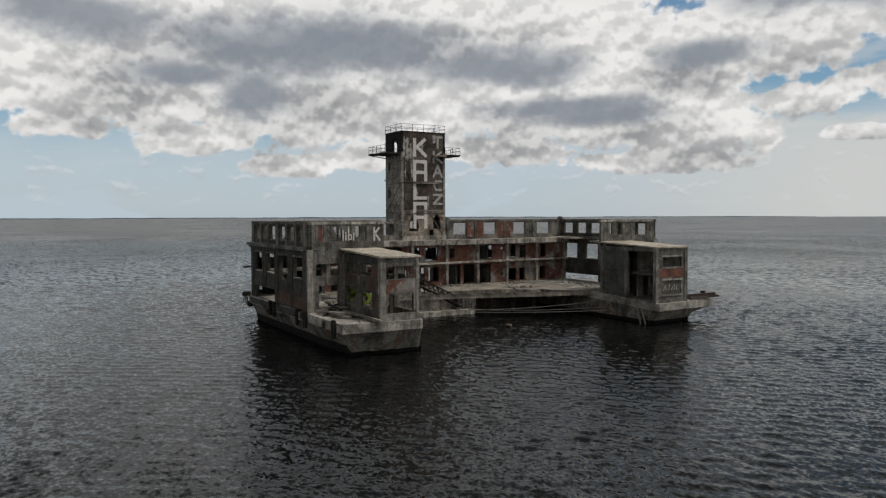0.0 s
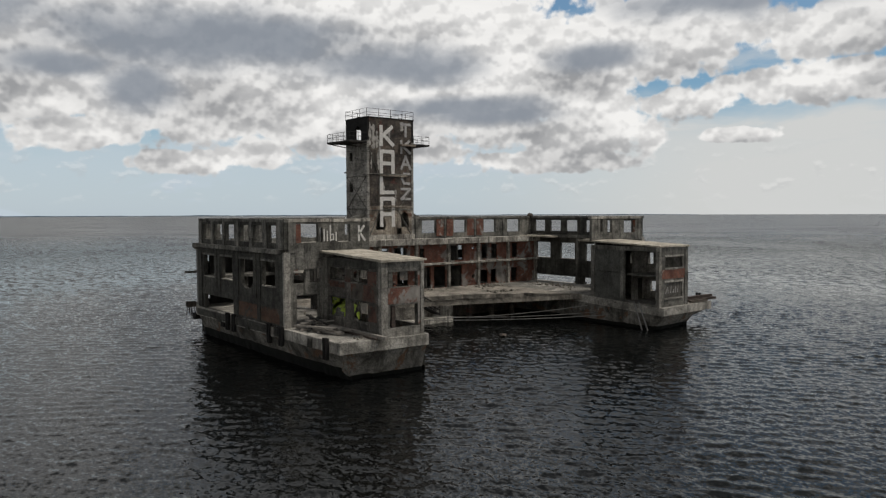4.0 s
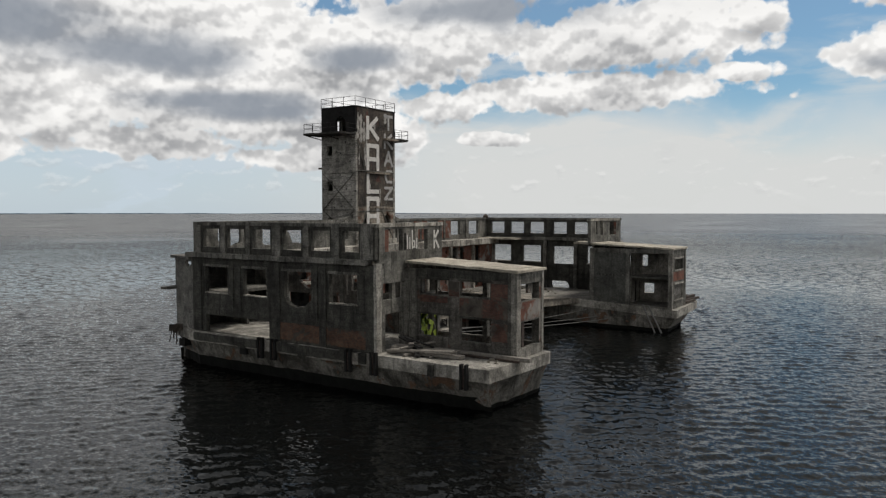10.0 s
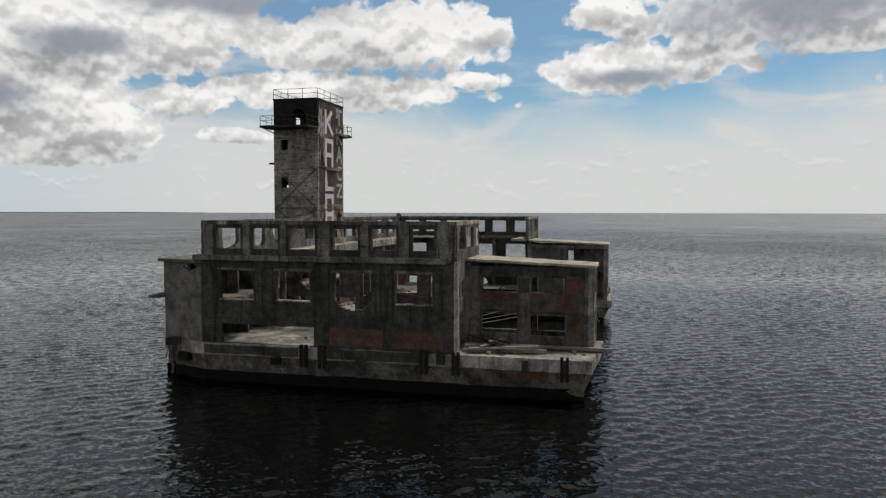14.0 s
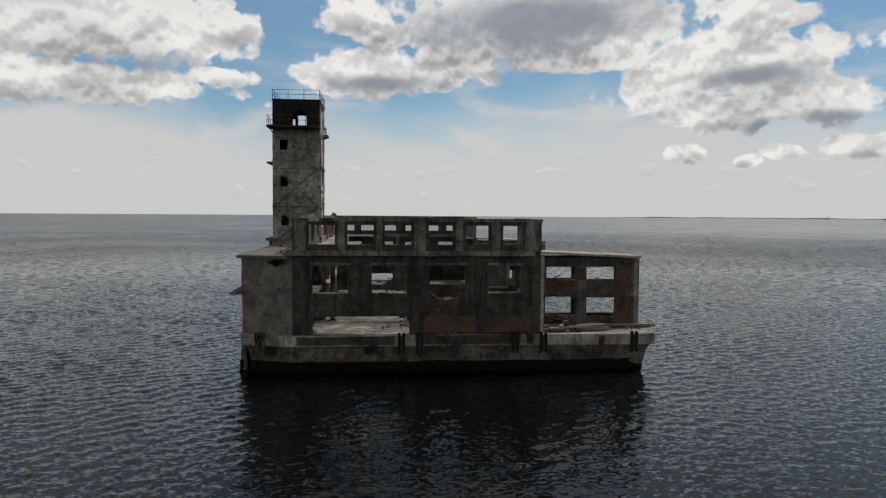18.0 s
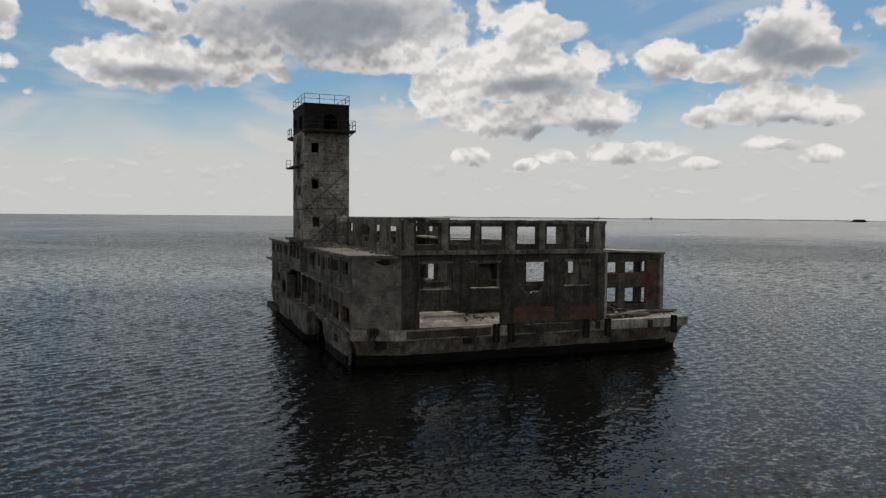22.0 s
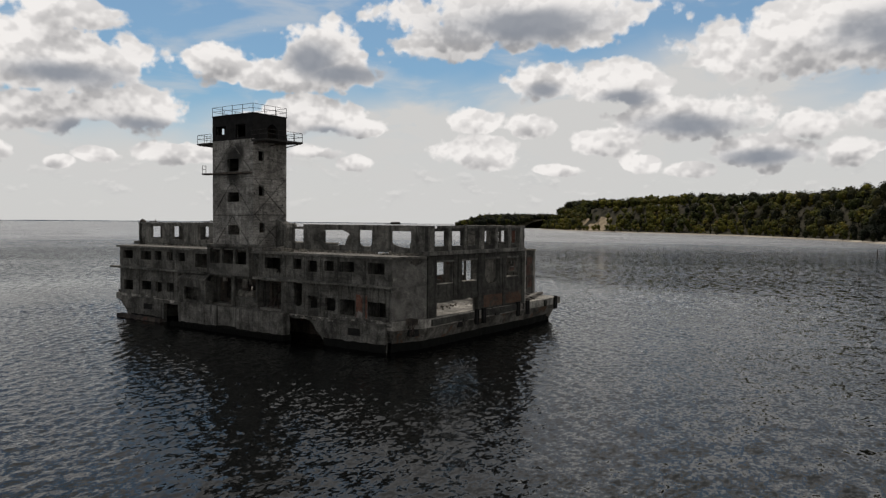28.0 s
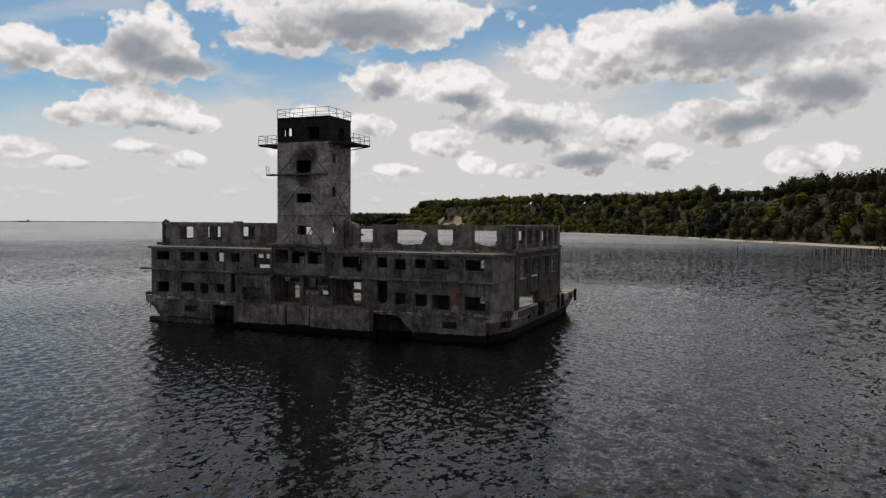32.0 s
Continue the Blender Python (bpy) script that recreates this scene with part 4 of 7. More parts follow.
def east_gate_house():
    X = mirror_x(True)
    x0, x1, y0, y1, base = 5.1, 11.0, 1.75, 12.2, 3.5
    g = thing("gate_house", "dark concrete gate house with holed panel and open bay", "building", (X(8.0), 7, base), "gate houses")
    P = lambda name, bm, mat, lab="": own(name, bm, mat, g, lab)
    outer = P("wall", wall_bm(y0 + 0.02, y1, base - 0.4, 10.6, [(8.6, 10.2, 8.1, 9.4), (6.5, 7.25, 8.15, 9.6), (5.6, 6.95, 4.6, 5.9)], 0.32, lambda y, z, d: (X(x0 + d), y, z), 0.45, 0.03), C_FRAME, "grey outer wall with small empty windows")
    for a, b, c, d in ((8.6, 10.2, 8.1, 9.4), (5.6, 6.95, 4.6, 5.9)):
        sub("window_sill", fbox(X, x0 - 0.04, x0 + 0.36, a - 0.03, b + 0.03, c - 0.08, c + 0.004, 0.35, 0.03), C_EDGE, outer)
    # paler skin added so that the inside of the bay looks better lit
    P("lining", wall_bm(y0 + 0.35, 7.5, base, 10.5, [(6.5, 7.25, 8.15, 9.6), (5.6, 6.95, 4.6, 5.9)], 0.06, lambda y, z, d: (X(x0 + 0.33 + d), y, z), 0.5, 0.01), C_EDGE, "added pale skin that brightens the open bay")
    fr = lambda x, z, d: (X(x), y0 + d, z)
    front = P("wall", wall_bm(x0 + 0.02, x1 - 0.3, base - 0.4, 10.6, [(6.1, 9.7, 8.05, 9.4), (6.1, 9.65, 4.35, 6.25)], 0.3, fr, 0.4, 0.02), C_FRAME, "grey framed front wall with two wide openings")
    sub("brick_panel", fbox(X, 5.6, 10.4, y0 - 0.035, y0 + 0.004, 6.7, 7.85, 0.4, 0.015), BRICK_X, front, "dull red brick band")
    for c, d in ((8.05, 9.4), (4.35, 6.25)):
        sub("window_frame", fbox(X, 5.95, 9.85, y0 - 0.08, y0 + 0.05, c - 0.2, c, 0.4, 0.02), C_EDGE, front)
        sub("window_frame", fbox(X, 5.95, 9.85, y0 - 0.08, y0 + 0.05, d, d + 0.22, 0.4, 0.02), C_EDGE, front)
    sub("board", fbox(X, 6.1, 9.65, y0 + 0.12, y0 + 0.2, 4.35, 6.25, 0.5, 0.01), C_GATE, front, "greenish grey board in the lower opening, sprayed over")
    P("corner_post", fbox(X, x0 - 0.08, x0 + 0.5, y0 - 0.1, y0 + 0.4, base - 0.4, 10.62, 0.35, 0.03), C_FRAME)
    P("corner_post", fbox(X, x1 - 0.45, x1 + 0.06, y0 - 0.1, y0 + 0.4, base - 0.4, 10.62, 0.35, 0.03), C_EDGE)
    P("beam", fbox(X, x0 + 0.5, x1 - 0.45, y0 - 0.05, y0 + 0.003, 9.85, 10.6, 0.4, 0.03), C_FRAME)
    # side towards the basin: a holed steel-grey panel, then an open bay
    P("inner_panel", wall_bm(7.5, 11.75, base - 0.7, 10.3, [(7.85 + 0.47 * k, 8.02 + 0.47 * k, 7.15, 7.32) for k in range(8)], 0.18, lambda y, z, d: (X(x1 - 0.12 - d), y, z), 0.5, 0.02), C_PANEL, "smooth dark panel with a row of small holes")
    for a, b in ((7.05, 7.5), (11.75, 12.3)):
        P("column", fbox(X, x1 - 0.45, x1 + 0.05, a, b, base - 0.8, 10.6), C_FRAME)
    P("beam", fbox(X, x1 - 0.4, x1 + 0.03, y0 + 0.4, 12.3, 10.1, 10.62), C_FRAME)
    P("wall", wall_bm(x0 + 0.33, x1 - 0.45, base, EAVE, [], 0.25, lambda x, z, d: (X(x), y1 - 0.3 + d, z), 0.5), C_EDGE, "grey back wall")
    P("cross_wall", wall_bm(x0 + 0.33, x1 - 2.6, base, 10.5, [(x0 + 1.0, x0 + 2.2, base + 0.03, 6.3)], 0.22, lambda x, z, d: (X(x), 7.55 + d, z), 0.5, 0.04), C_EDGE, "pale grey cross wall with a doorway")
    P("upper_floor", fbox(X, x0 + 0.33, x1 - 1.2, y0 + 0.45, 7.5, 6.85, 7.08, 0.5, 0.05), C_FRAME, "remains of the upper floor")
    P("floor", fbox(X, x0 + 0.33, x1 - 0.05, y0 + 0.3, 11.9, base - 0.2, base + 0.02, 0.8, 0.02), C_FLOOR)
    P("roof", gate_roof(X, x0, x1, y0, y1), C_ROOF, "flat sandy roof slab with thin edge")
    return g


west_gate_house()
east_gate_house()


# ---- rear building: terrace, gallery towards the yard, back facade ----
def rear_building():
    b = thing("rear_building", "long two-storey concrete building with ruined gallery and many windows", "building", (27.7, 36, FLOOR))
    P = lambda name, bm, mat, lab="": own(name, bm, mat, b, lab)
    yb = 39.0
    back = lambda x, z, d: (x, yb - d, z)
    x0, x1 = 1.4, 53.0
    up = [(2.4, 4.85, 9.0, 10.25), (6.8, 9.1, 9.05, 10.2), (9.9, 11.4, 9.05, 10.2), (12.6, 14.1, 8.8, 10.15), (15.1, 16.5, 9.0, 10.3), [(18.7, 10.27), (21.55, 10.27), (21.55, 8.9), (19.5, 8.9), (19.4, 8.45), (18.7, 8.5)],
          (32.25, 35.25, 8.45, 10.28), (37.44, 38.94, 9.1, 10.31), (40.14, 41.56, 9.1, 10.31), (42.76, 44.38, 9.08, 10.33), (45.2, 47.6, 9.03, 10.28), (49.7, 52.18, 9.1, 10.29)]
    low = [(2.3, 4.85, 4.3, 5.9), (6.75, 9.05, 4.2, 5.95), [(9.85, 4.45), (11.4, 4.45), (11.4, 5.95), (9.85, 5.95), (9.6, 5.2)], [(12.6, 4.65), (14.1, 4.5), (14.1, 6.0), (12.6, 6.0)], [(15.1, 4.9), (15.5, 4.6), (16.2, 4.65), (16.56, 5.1), (16.56, 7.45), (15.1, 7.45)], (19.9, 23.0, 4.0, 7.0),
           (24.6, 26.8, 4.6, 6.3), (27.4, 31.4, 4.0, 7.2), (40.08, 41.65, 4.75, 6.05), [(42.88, 4.75), (43.6, 4.5), (44.4, 4.75), (44.4, 6.0), (42.88, 6.0)], (45.35, 47.7, 4.75, 6.0), (49.85, 52.25, 4.5, 5.95), (38.24, 39.04, 4.9, 7.5)]
    west_wall = P("wall", wall_bm(x0, 23.6, 7.75, 10.75, [h for h in up if not isinstance(h[0], float) or h[1] < 23.5], 0.4, back), C_BACK, "grey upper wall with a row of dark windows")
    east_wall = P("wall", wall_bm(31.75, x1, 7.75, 10.75, [h for h in up if isinstance(h[0], float) and h[0] > 32], 0.4, back), C_BACK, "grey upper wall with a row of dark windows")
    P("wall", wall_bm(x0, 18.6, 3.3, 7.6, low[:5], 0.4, lambda x, z, d: (x, yb - 0.1 - d, z)), C_BACK, "streaked lower wall with broken windows")
    P("wall", wall_bm(33.8, x1, 3.3, 7.6, low[8:], 0.4, lambda x, z, d: (x, yb - 0.1 - d, z)), C_BACK, "streaked lower wall with a row of windows")
    # added walls, coloured near black so the windows look dark
    P("inner_wall", wall_bm(2.0, 23.0, 7.62, 10.7, [(20.4, 21.0, 9.2, 10.2), (8.0, 8.6, 9.2, 10.2), (3.0, 3.8, 9.1, 10.2)], 0.2, lambda x, z, d: (x, yb - 2.6 - d, z), 0.8), C_NEAR_BLACK, "added inner wall, near black for the shade of the rooms")
    P("inner_wall", wall_bm(2.0, 17.9, FLOOR, 7.28, [(16.0, 16.6, 5.0, 6.4), (3.1, 3.9, 4.9, 5.9)], 0.2, lambda x, z, d: (x, yb - 2.7 - d, z), 0.8), C_NEAR_BLACK, "added inner wall, near black for the shade of the rooms")
    P("inner_wall", wall_bm(34.2, 52.4, FLOOR, 7.28, [(40.3, 40.8, 5.1, 5.9), (50.6, 51.4, 4.7, 5.6)], 0.2, lambda x, z, d: (x, yb - 2.7 - d, z), 0.8), C_NEAR_BLACK, "added inner wall, near black for the shade of the rooms")
    # set-back wall in a darker concrete than its neighbours
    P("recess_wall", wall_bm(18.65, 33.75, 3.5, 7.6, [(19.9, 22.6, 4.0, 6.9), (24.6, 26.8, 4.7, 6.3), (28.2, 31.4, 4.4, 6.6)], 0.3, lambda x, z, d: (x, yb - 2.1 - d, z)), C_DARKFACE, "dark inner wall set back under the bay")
    for x in (18.4, 23.0, 33.6):
        P("cross_wall", rough_box(x, x + 0.3, yb - 2.35, yb - 0.1, 3.5, 7.6, 0.6, 0.04), C_BACK)
    P("breast_wall", rough_box(23.3, 27.4, yb - 0.6, yb - 0.3, 3.6, 5.1, 0.4, 0.09), C_BACK, "broken breast wall")
    P("column", rough_box(27.4, 28.0, yb - 0.7, yb - 0.15, 3.6, 7.75, 0.5, 0.05), C_BACK)
    for x, w, h in ((26.2, 0.9, 1.5), (25.2, 0.5, 1.0), (30.2, 0.7, 0.8)):
        P("hanging_slab", rough_box(x, x + w, yb - 1.3, yb - 1.1, 7.6 - h, 7.6, 0.3, 0.14), C_PALE, "broken pale slab hanging from the ceiling")
    for h in up:
        if len(h) != 4:
            continue
        sub("window_sill", rough_box(h[0] - 0.1, h[1] + 0.1, yb - 0.35, yb + 0.06, h[2] - 0.1, h[2] + 0.003, 0.4, 0.03), C_FRAME, west_wall if h[0] < 24 else east_wall)
    for x in (5.2, 9.25, 12.0, 14.6, 17.8, 39.2, 48.2):
        P("pilaster", rough_box(x, x + 0.4, yb - 0.11, yb - 0.03, 4.0, 7.6), C_BACK)
        P("pilaster", rough_box(x, x + 0.4, yb - 0.01, yb + 0.08, 8.0, 10.7), C_BACK)
    P("brick_panel", rough_box(4.95, 6.6, yb - 0.16, yb - 0.08, 4.0, 6.6, 0.6, 0.01), BRICK_X, "red brick patch")
    P("roof_slab", poly_slab([(0.2, 34.2), (-0.2, 34.9), (1.1, yb + 0.4), (24.2, yb + 0.4), (24.2, 34.2)], 10.72, 10.98), C_TERRACE, "thin terrace roof slab with rubble")
    P("roof_slab", poly_slab([(31.1, 34.2), (31.1, yb + 0.4), (53.3, yb + 0.4), (55.2, 34.9), (55.0, 34.2)], 10.72, 10.98), C_TERRACE, "thin terrace roof slab")
    P("ledge", rough_box(0.2, 22.9, yb - 0.3, yb + 0.75, 7.58, 7.82, 0.5, 0.06), C_FRAME, "chipped concrete ledge")
    P("ledge", rough_box(32.4, 54.4, yb - 0.3, yb + 0.75, 7.7, 7.94, 0.5, 0.06), C_FRAME, "chipped concrete ledge")
    # end walls, drawn in towards the back
    for flip in (False, True):
        X = mirror_x(flip)
        hole = [[(0.5, 10.5), (1.8, 10.6), (2.5, 10.35), (1.6, 9.9), (1.0, 10.1)]] if not flip else []
        xa, ya, xb, yb2 = 0.1, 34.42, 1.42, yb - 0.05
        if flip:
            xa, xb = 0.1, WIDE - x1 - 0.02
        ln = math.hypot(xb - xa, yb2 - ya)
        ux, uy = (xb - xa) / ln, (yb2 - ya) / ln
        P("end_wall", wall_bm(0, ln, 3.3, 10.7, hole, 0.35, lambda u, z, w, X=X, xa=xa, ya=ya, ux=ux, uy=uy: (X(xa + ux * u + uy * w), ya + uy * u - ux * w, z)), BRICK_GREY, "pale grey brick end wall with a broken corner")
    # bay under the tower
    P("bay_wall", wall_bm(23.6, 31.75, 8.0, 11.45, [(24.05, 26.2, 9.25, 11.17), (26.55, 28.65, 9.25, 11.17), (29.1, 31.15, 9.25, 11.17)], 0.3, lambda x, z, d: (x, yb + 0.75 - d, z)), C_BACK, "glassless bay with three openings")
    P("bay_roof", rough_box(23.25, 32.1, yb - 0.3, yb + 1.15, 11.45, 11.75, 0.5, 0.04), C_BACK)
    P("bay_floor", rough_box(23.6, 31.75, yb - 0.4, yb + 0.72, 7.75, 8.0, 0.6, 0.04), C_BACK)
    for x in (23.6, 31.45):
        P("bay_side", wall_bm(yb - 0.1, yb + 0.45, 8.0, 11.45, [], 0.3, lambda y, z, d, x=x: (x + d, y, z)), C_BACK)
    # the box on the quay beside the bay
    P("annex", wall_bm(31.75, 37.3, 3.6, 6.8, [(33.25, 36.25, 4.2, 5.9)], 0.3, lambda x, z, d: (x, yb + 1.0 - d, z), 0.4, 0.05), C_BACK, "broken concrete annex with doorway")
    for x in (31.75, 37.0):
        P("annex", wall_bm(yb - 0.08, yb + 0.68, 3.6, 6.8, [], 0.3, lambda y, z, d, x=x: (x + d, y, z)), C_BACK)
    roof = loft([[(x + 0.08 * math.sin(x * 9), yb + 1.12 - 1.15 * f, 6.82 + 0.78 * f + h) for f, h in ((0, 0), (0.5, 0.02), (1, 0), (1, 0.2), (0.5, 0.24), (0, 0.2))] for x in (31.7, 32.6, 33.5, 34.4, 35.3, 36.2, 37.0, 37.35)])
    jitter(roof, 0.06, 2.2)
    P("annex_roof", roof, C_BACK, "sloping broken roof of the annex")
    # inside: floors and cross walls
    P("upper_floor", rough_box(1.9, 52.6, 32.45, yb - 0.52, 7.3, 7.58, 0.9, 0.03), C_FRAME)
    P("floor", rough_box(9.7, 44.3, 32.6, yb - 0.52, FLOOR - 0.3, FLOOR, 1.0, 0.02), C_FLOOR)
    for x in (5.3, 9.3, 17.9, 23.2, 32.6, 39.3, 48.3):
        P("cross_wall", rough_box(x, x + 0.25, 33.0, yb - 0.45, FLOOR, 7.3, 0.8, 0.02), C_FRAME)
        P("cross_wall", rough_box(x, x + 0.25, 34.0, yb - 0.45, 7.6, 10.7, 0.8, 0.02), C_FRAME)
    # gallery towards the yard
    yg = 32.3
    gal = lambda x, z, d: (x, yg + d, z)
    g_low = [(24.8, 26.6, 4, 6.9), (27.3, 29.2, 4.6, 6.9), (31.0, 33.2, 4, 7.1), (33.8, 36.0, 4, 7.1), (36.9, 39.1, 4, 7.1), (42.6, 44.3, 4.1, 6.2), (44.9, 46.1, 4.1, 6.2), (49.2, 50.5, 4.1, 6.3), [(41.0, 5.5), (41.6, 5.6), (41.5, 5.0), (41.1, 5.0)],
             (11.0, 14.0, 4, 6.9), (15.0, 18.6, 4, 6.9), (19.6, 23.5, 4, 6.9)]
    g_up = [(31.2, 32.1, 8.2, 9.8), (36.9, 39.4, 7.9, 10.1), (43.0, 44.2, 7.9, 10.1), (45.0, 46.2, 7.9, 10.1), (49.4, 50.6, 7.9, 10.1), (24.5, 25.8, 8, 10), (26.8, 29.0, 8, 10), (11.0, 13.6, 7.9, 10.1), (15.4, 18.0, 7.9, 10.1), (20, 22.6, 7.9, 10.1), [(41.0, 9.6), (41.6, 9.9), (41.5, 9.2)]]
    P("gallery_wall", wall_bm(9.6, 54.6, FLOOR, 7.3, g_low, 0.25, lambda x, z, d: (x, yg + 0.25 + d, z)), BRICK_X, "red brick infill wall with doorways")
    P("gallery_wall", wall_bm(9.6, 54.6, 7.6, 10.4, g_up, 0.25, lambda x, z, d: (x, yg + 0.25 + d, z)), BRICK_X, "patchy plaster and brick wall with doorways")
    # black skin added behind the brick, painted as the dark of the rooms
    P("inner_shade_skin", wall_bm(9.8, 54.2, FLOOR, 7.3, g_low, 0.05, lambda x, z, d: (x, yg + 0.51 + d, z), 0.8, 0.01), C_NEAR_BLACK)
    P("inner_shade_skin", wall_bm(9.8, 54.2, 7.6, 10.4, g_up, 0.05, lambda x, z, d: (x, yg + 0.51 + d, z), 0.8, 0.01), C_NEAR_BLACK)
    for x in (9.6, 14.4, 19.0, 24.1, 30.3, 36.2, 42.0, 48.2, 54.3):
        P("column", rough_box(x, x + 0.42, yg - 0.15, yg + 0.24, FLOOR, 10.4), C_PALE)
    P("gallery_slab", rough_box(9.6, 54.8, yg - 0.55, yg + 0.3, 7.42, 7.68, 0.5, 0.05), C_PALE)
    P("gallery_beam", rough_box(9.6, 54.8, yg - 0.75, yg + 1.7, 10.4, 11.2, 0.5, 0.06), C_PALE, "deep pale streaked parapet beam")
    # upper wall along the terrace, with windows of many states
    uw = [[(2.6, 11.75), (4.6, 11.9), (5.5, 12.3), (5.5, 13.68), (2.5, 13.68)], [(8.3, 12.1), (8.7, 11.8), (10.1, 11.8), (10.5, 12.2), (10.5, 13.75), (8.3, 13.75)], [(12.6, 11.95), (15.0, 11.7), (16.2, 12.0), (16.2, 13.7), (12.9, 13.7), (11.9, 13.3), (12.3, 12.6)], (19.7, 21.9, 12.0, 13.75),
          (32.4, 35.2, 11.95, 13.8), (38.6, 41.0, 11.95, 13.85), (44.6, 47.1, 11.9, 13.88), (49.6, 52.4, 11.9, 13.85)]
    P("upper_wall", wall_bm(0.0, 23.3, 11.2, TOP, uw[:4], 0.4, lambda x, z, d: (x, 33.85 + d, z), top=lambda u: TOP if u < 19 else TOP - 0.2 * math.sin(u)), C_FRAME, "upper wall with broken windows")
    P("upper_wall", wall_bm(31.1, 54.9, 11.2, TOP, uw[4:], 0.4, lambda x, z, d: (x, 33.85 + d, z)), C_FRAME, "upper wall with a row of windows")
    P("coping", rough_box(31.1, 55.3, 33.75, 34.4, TOP - 0.28, TOP + 0.02, 0.5, 0.04), C_FRAME)
    for x in (31.4, 36.7, 42.6, 48.6):
        P("pilaster", rough_box(x, x + 0.35, 33.72, 33.86, 11.2, TOP - 0.28), C_FRAME)
    for x0, x1 in ((35.3, 36.6), (37.2, 38.4), (41.2, 42.5), (43.1, 44.4)):
        P("brick_panel", rough_box(x0, x1, 33.79, 33.86, 11.5, 14.0, 0.6, 0.01), BRICK_X, "red brick pier")
    # knob of concrete where the walls meet
    bm = bmesh.new()
    bmesh.ops.create_icosphere(bm, subdivisions=2, radius=0.55, matrix=Matrix.Translation((54.9, 34.0, TOP + 0.1)) @ Matrix.Diagonal((1, 0.8, 0.75, 1)))
    jitter(bm, 0.12, 2.0)
    P("lump", bm, C_DARKFACE)
    return b


rear_building()


# ---- tower ----
def tower():
    x0, x1, y0, y1, z0, z1 = 23.29, 31.11, 33.8, 39.3, 10.98, 28.0
    t = thing("watch_tower", "tall square concrete tower with black top, railing and large graffiti letters", "tower", (27.2, 36.5, z0))
    P = lambda name, bm, mat, lab="": own(name, bm, mat, t, lab)
    band = 24.9
    wins = [(37.55, 38.45, 22.2, 23.4), (37.5, 38.4, 17.85, 19.05), (37.4, 38.3, 13.25, 14.45)]
    P("wall", wall_bm(y0, y1, z0, band, wins, 0.35, lambda y, z, d: (x0 + d, y, z), 0.4, 0.015), C_TOWER, "grey board-marked side wall")
    P("wall", wall_bm(y0, y1, band, z1, [[(35.3, 25.0), (36.95, 24.95), (36.95, 26.4), (36.65, 26.82), (36.1, 26.95), (35.6, 26.7), (35.3, 26.2)]], 0.35, lambda y, z, d: (x0 + d, y, z), 0.4, 0.015), C_BLACK, "black top band")
    P("wall", wall_bm(y0, y1, z0, band, [], 0.35, lambda y, z, d: (x1 - d, y, z), 0.4, 0.015), C_TOWER)
    P("wall", wall_bm(y0, y1, band, z1, [(36.05, 37.1, 24.95, 27.2), (37.45, 38.05, 25.8, 26.75)], 0.35, lambda y, z, d: (x1 - d, y, z), 0.4, 0.015), C_BLACK)
    fr = [[(24.6, 12.6), (26.2, 12.6), (26.3, 13.6), (25.7, 15.0), (24.9, 14.9)], [(28.9, 12.9), (30.3, 12.9), (30.2, 14.6), (29.5, 15.2), (28.9, 14.6)], (28.2, 29.0, 11.3, 12.8)]
    face = P("wall", wall_bm(x0 + 0.35, x1 - 0.35, 15.9, z1, [], 0.35, lambda x, z, d: (x, y0 + d, z), 0.4, 0.015), C_DARKFACE, "soot-dark front wall with painted letters")
    P("wall", wall_bm(x0 + 0.35, x1 - 0.35, z0, 15.9, fr, 0.35, lambda x, z, d: (x, y0 + d, z), 0.5, 0.03), C_STAIN, "pale stained foot of the front wall with broken holes")
    rnd = random.Random(12)
    for x, za, zb, w in ((23.75, 24.2, 27.3, 0.28), (24.35, 23.7, 27.1, 0.34), (24.9, 23.9, 26.2, 0.25), (25.35, 22.6, 25.0, 0.3), (25.1, 20.9, 23.6, 0.22), (26.9, 24.6, 26.6, 0.25), (29.1, 26.4, 27.7, 0.4), (25.9, 17.5, 19.2, 0.2), (28.0, 16.4, 18.2, 0.14), (24.0, 21.0, 23.2, 0.12)):
        bm = bmesh.new()
        last = None
        n = 9
        for i in range(n + 1):
            z, k = za + (zb - za) * i / n, w * (0.35 + rnd.random() * 0.8) * (0.5 if i in (0, n) else 1.0)
            o = rnd.uniform(-0.08, 0.08)
            row = [bm.verts.new((x + o - k, y0 - 0.018, z)), bm.verts.new((x + o + k, y0 - 0.018, z)), bm.verts.new((x + o + k, y0 + 0.02, z)), bm.verts.new((x + o - k, y0 + 0.02, z))]
            if last:
                for q in range(4):
                    bm.faces.new([last[q], last[(q + 1) % 4], row[(q + 1) % 4], row[q]])
            else:
                bm.faces.new(row)
            last = row
        bm.faces.new(last)
        sub("paint_stain", bm, P_STAIN, face, "streak of run white paint")
    top_holes = [(24.7, 26.6, 25.2, 26.8), (28.5, 30.5, 25.7, 26.75)]
    bk = [(26.0, 28.25, 21.0, 22.55), (25.95, 28.2, 17.1, 18.3), (25.85, 28.15, 12.95, 14.15)]
    P("wall", wall_bm(x0 + 0.35, x1 - 0.35, z0, band, bk, 0.35, lambda x, z, d: (x, y1 - d, z), 0.4, 0.015), C_BURNT, "grey back wall with three windows, smoke-blackened round the upper one")
    P("wall", wall_bm(x0 + 0.35, x1 - 0.35, band, z1, top_holes, 0.35, lambda x, z, d: (x, y1 - d, z), 0.4, 0.015), C_BLACK)
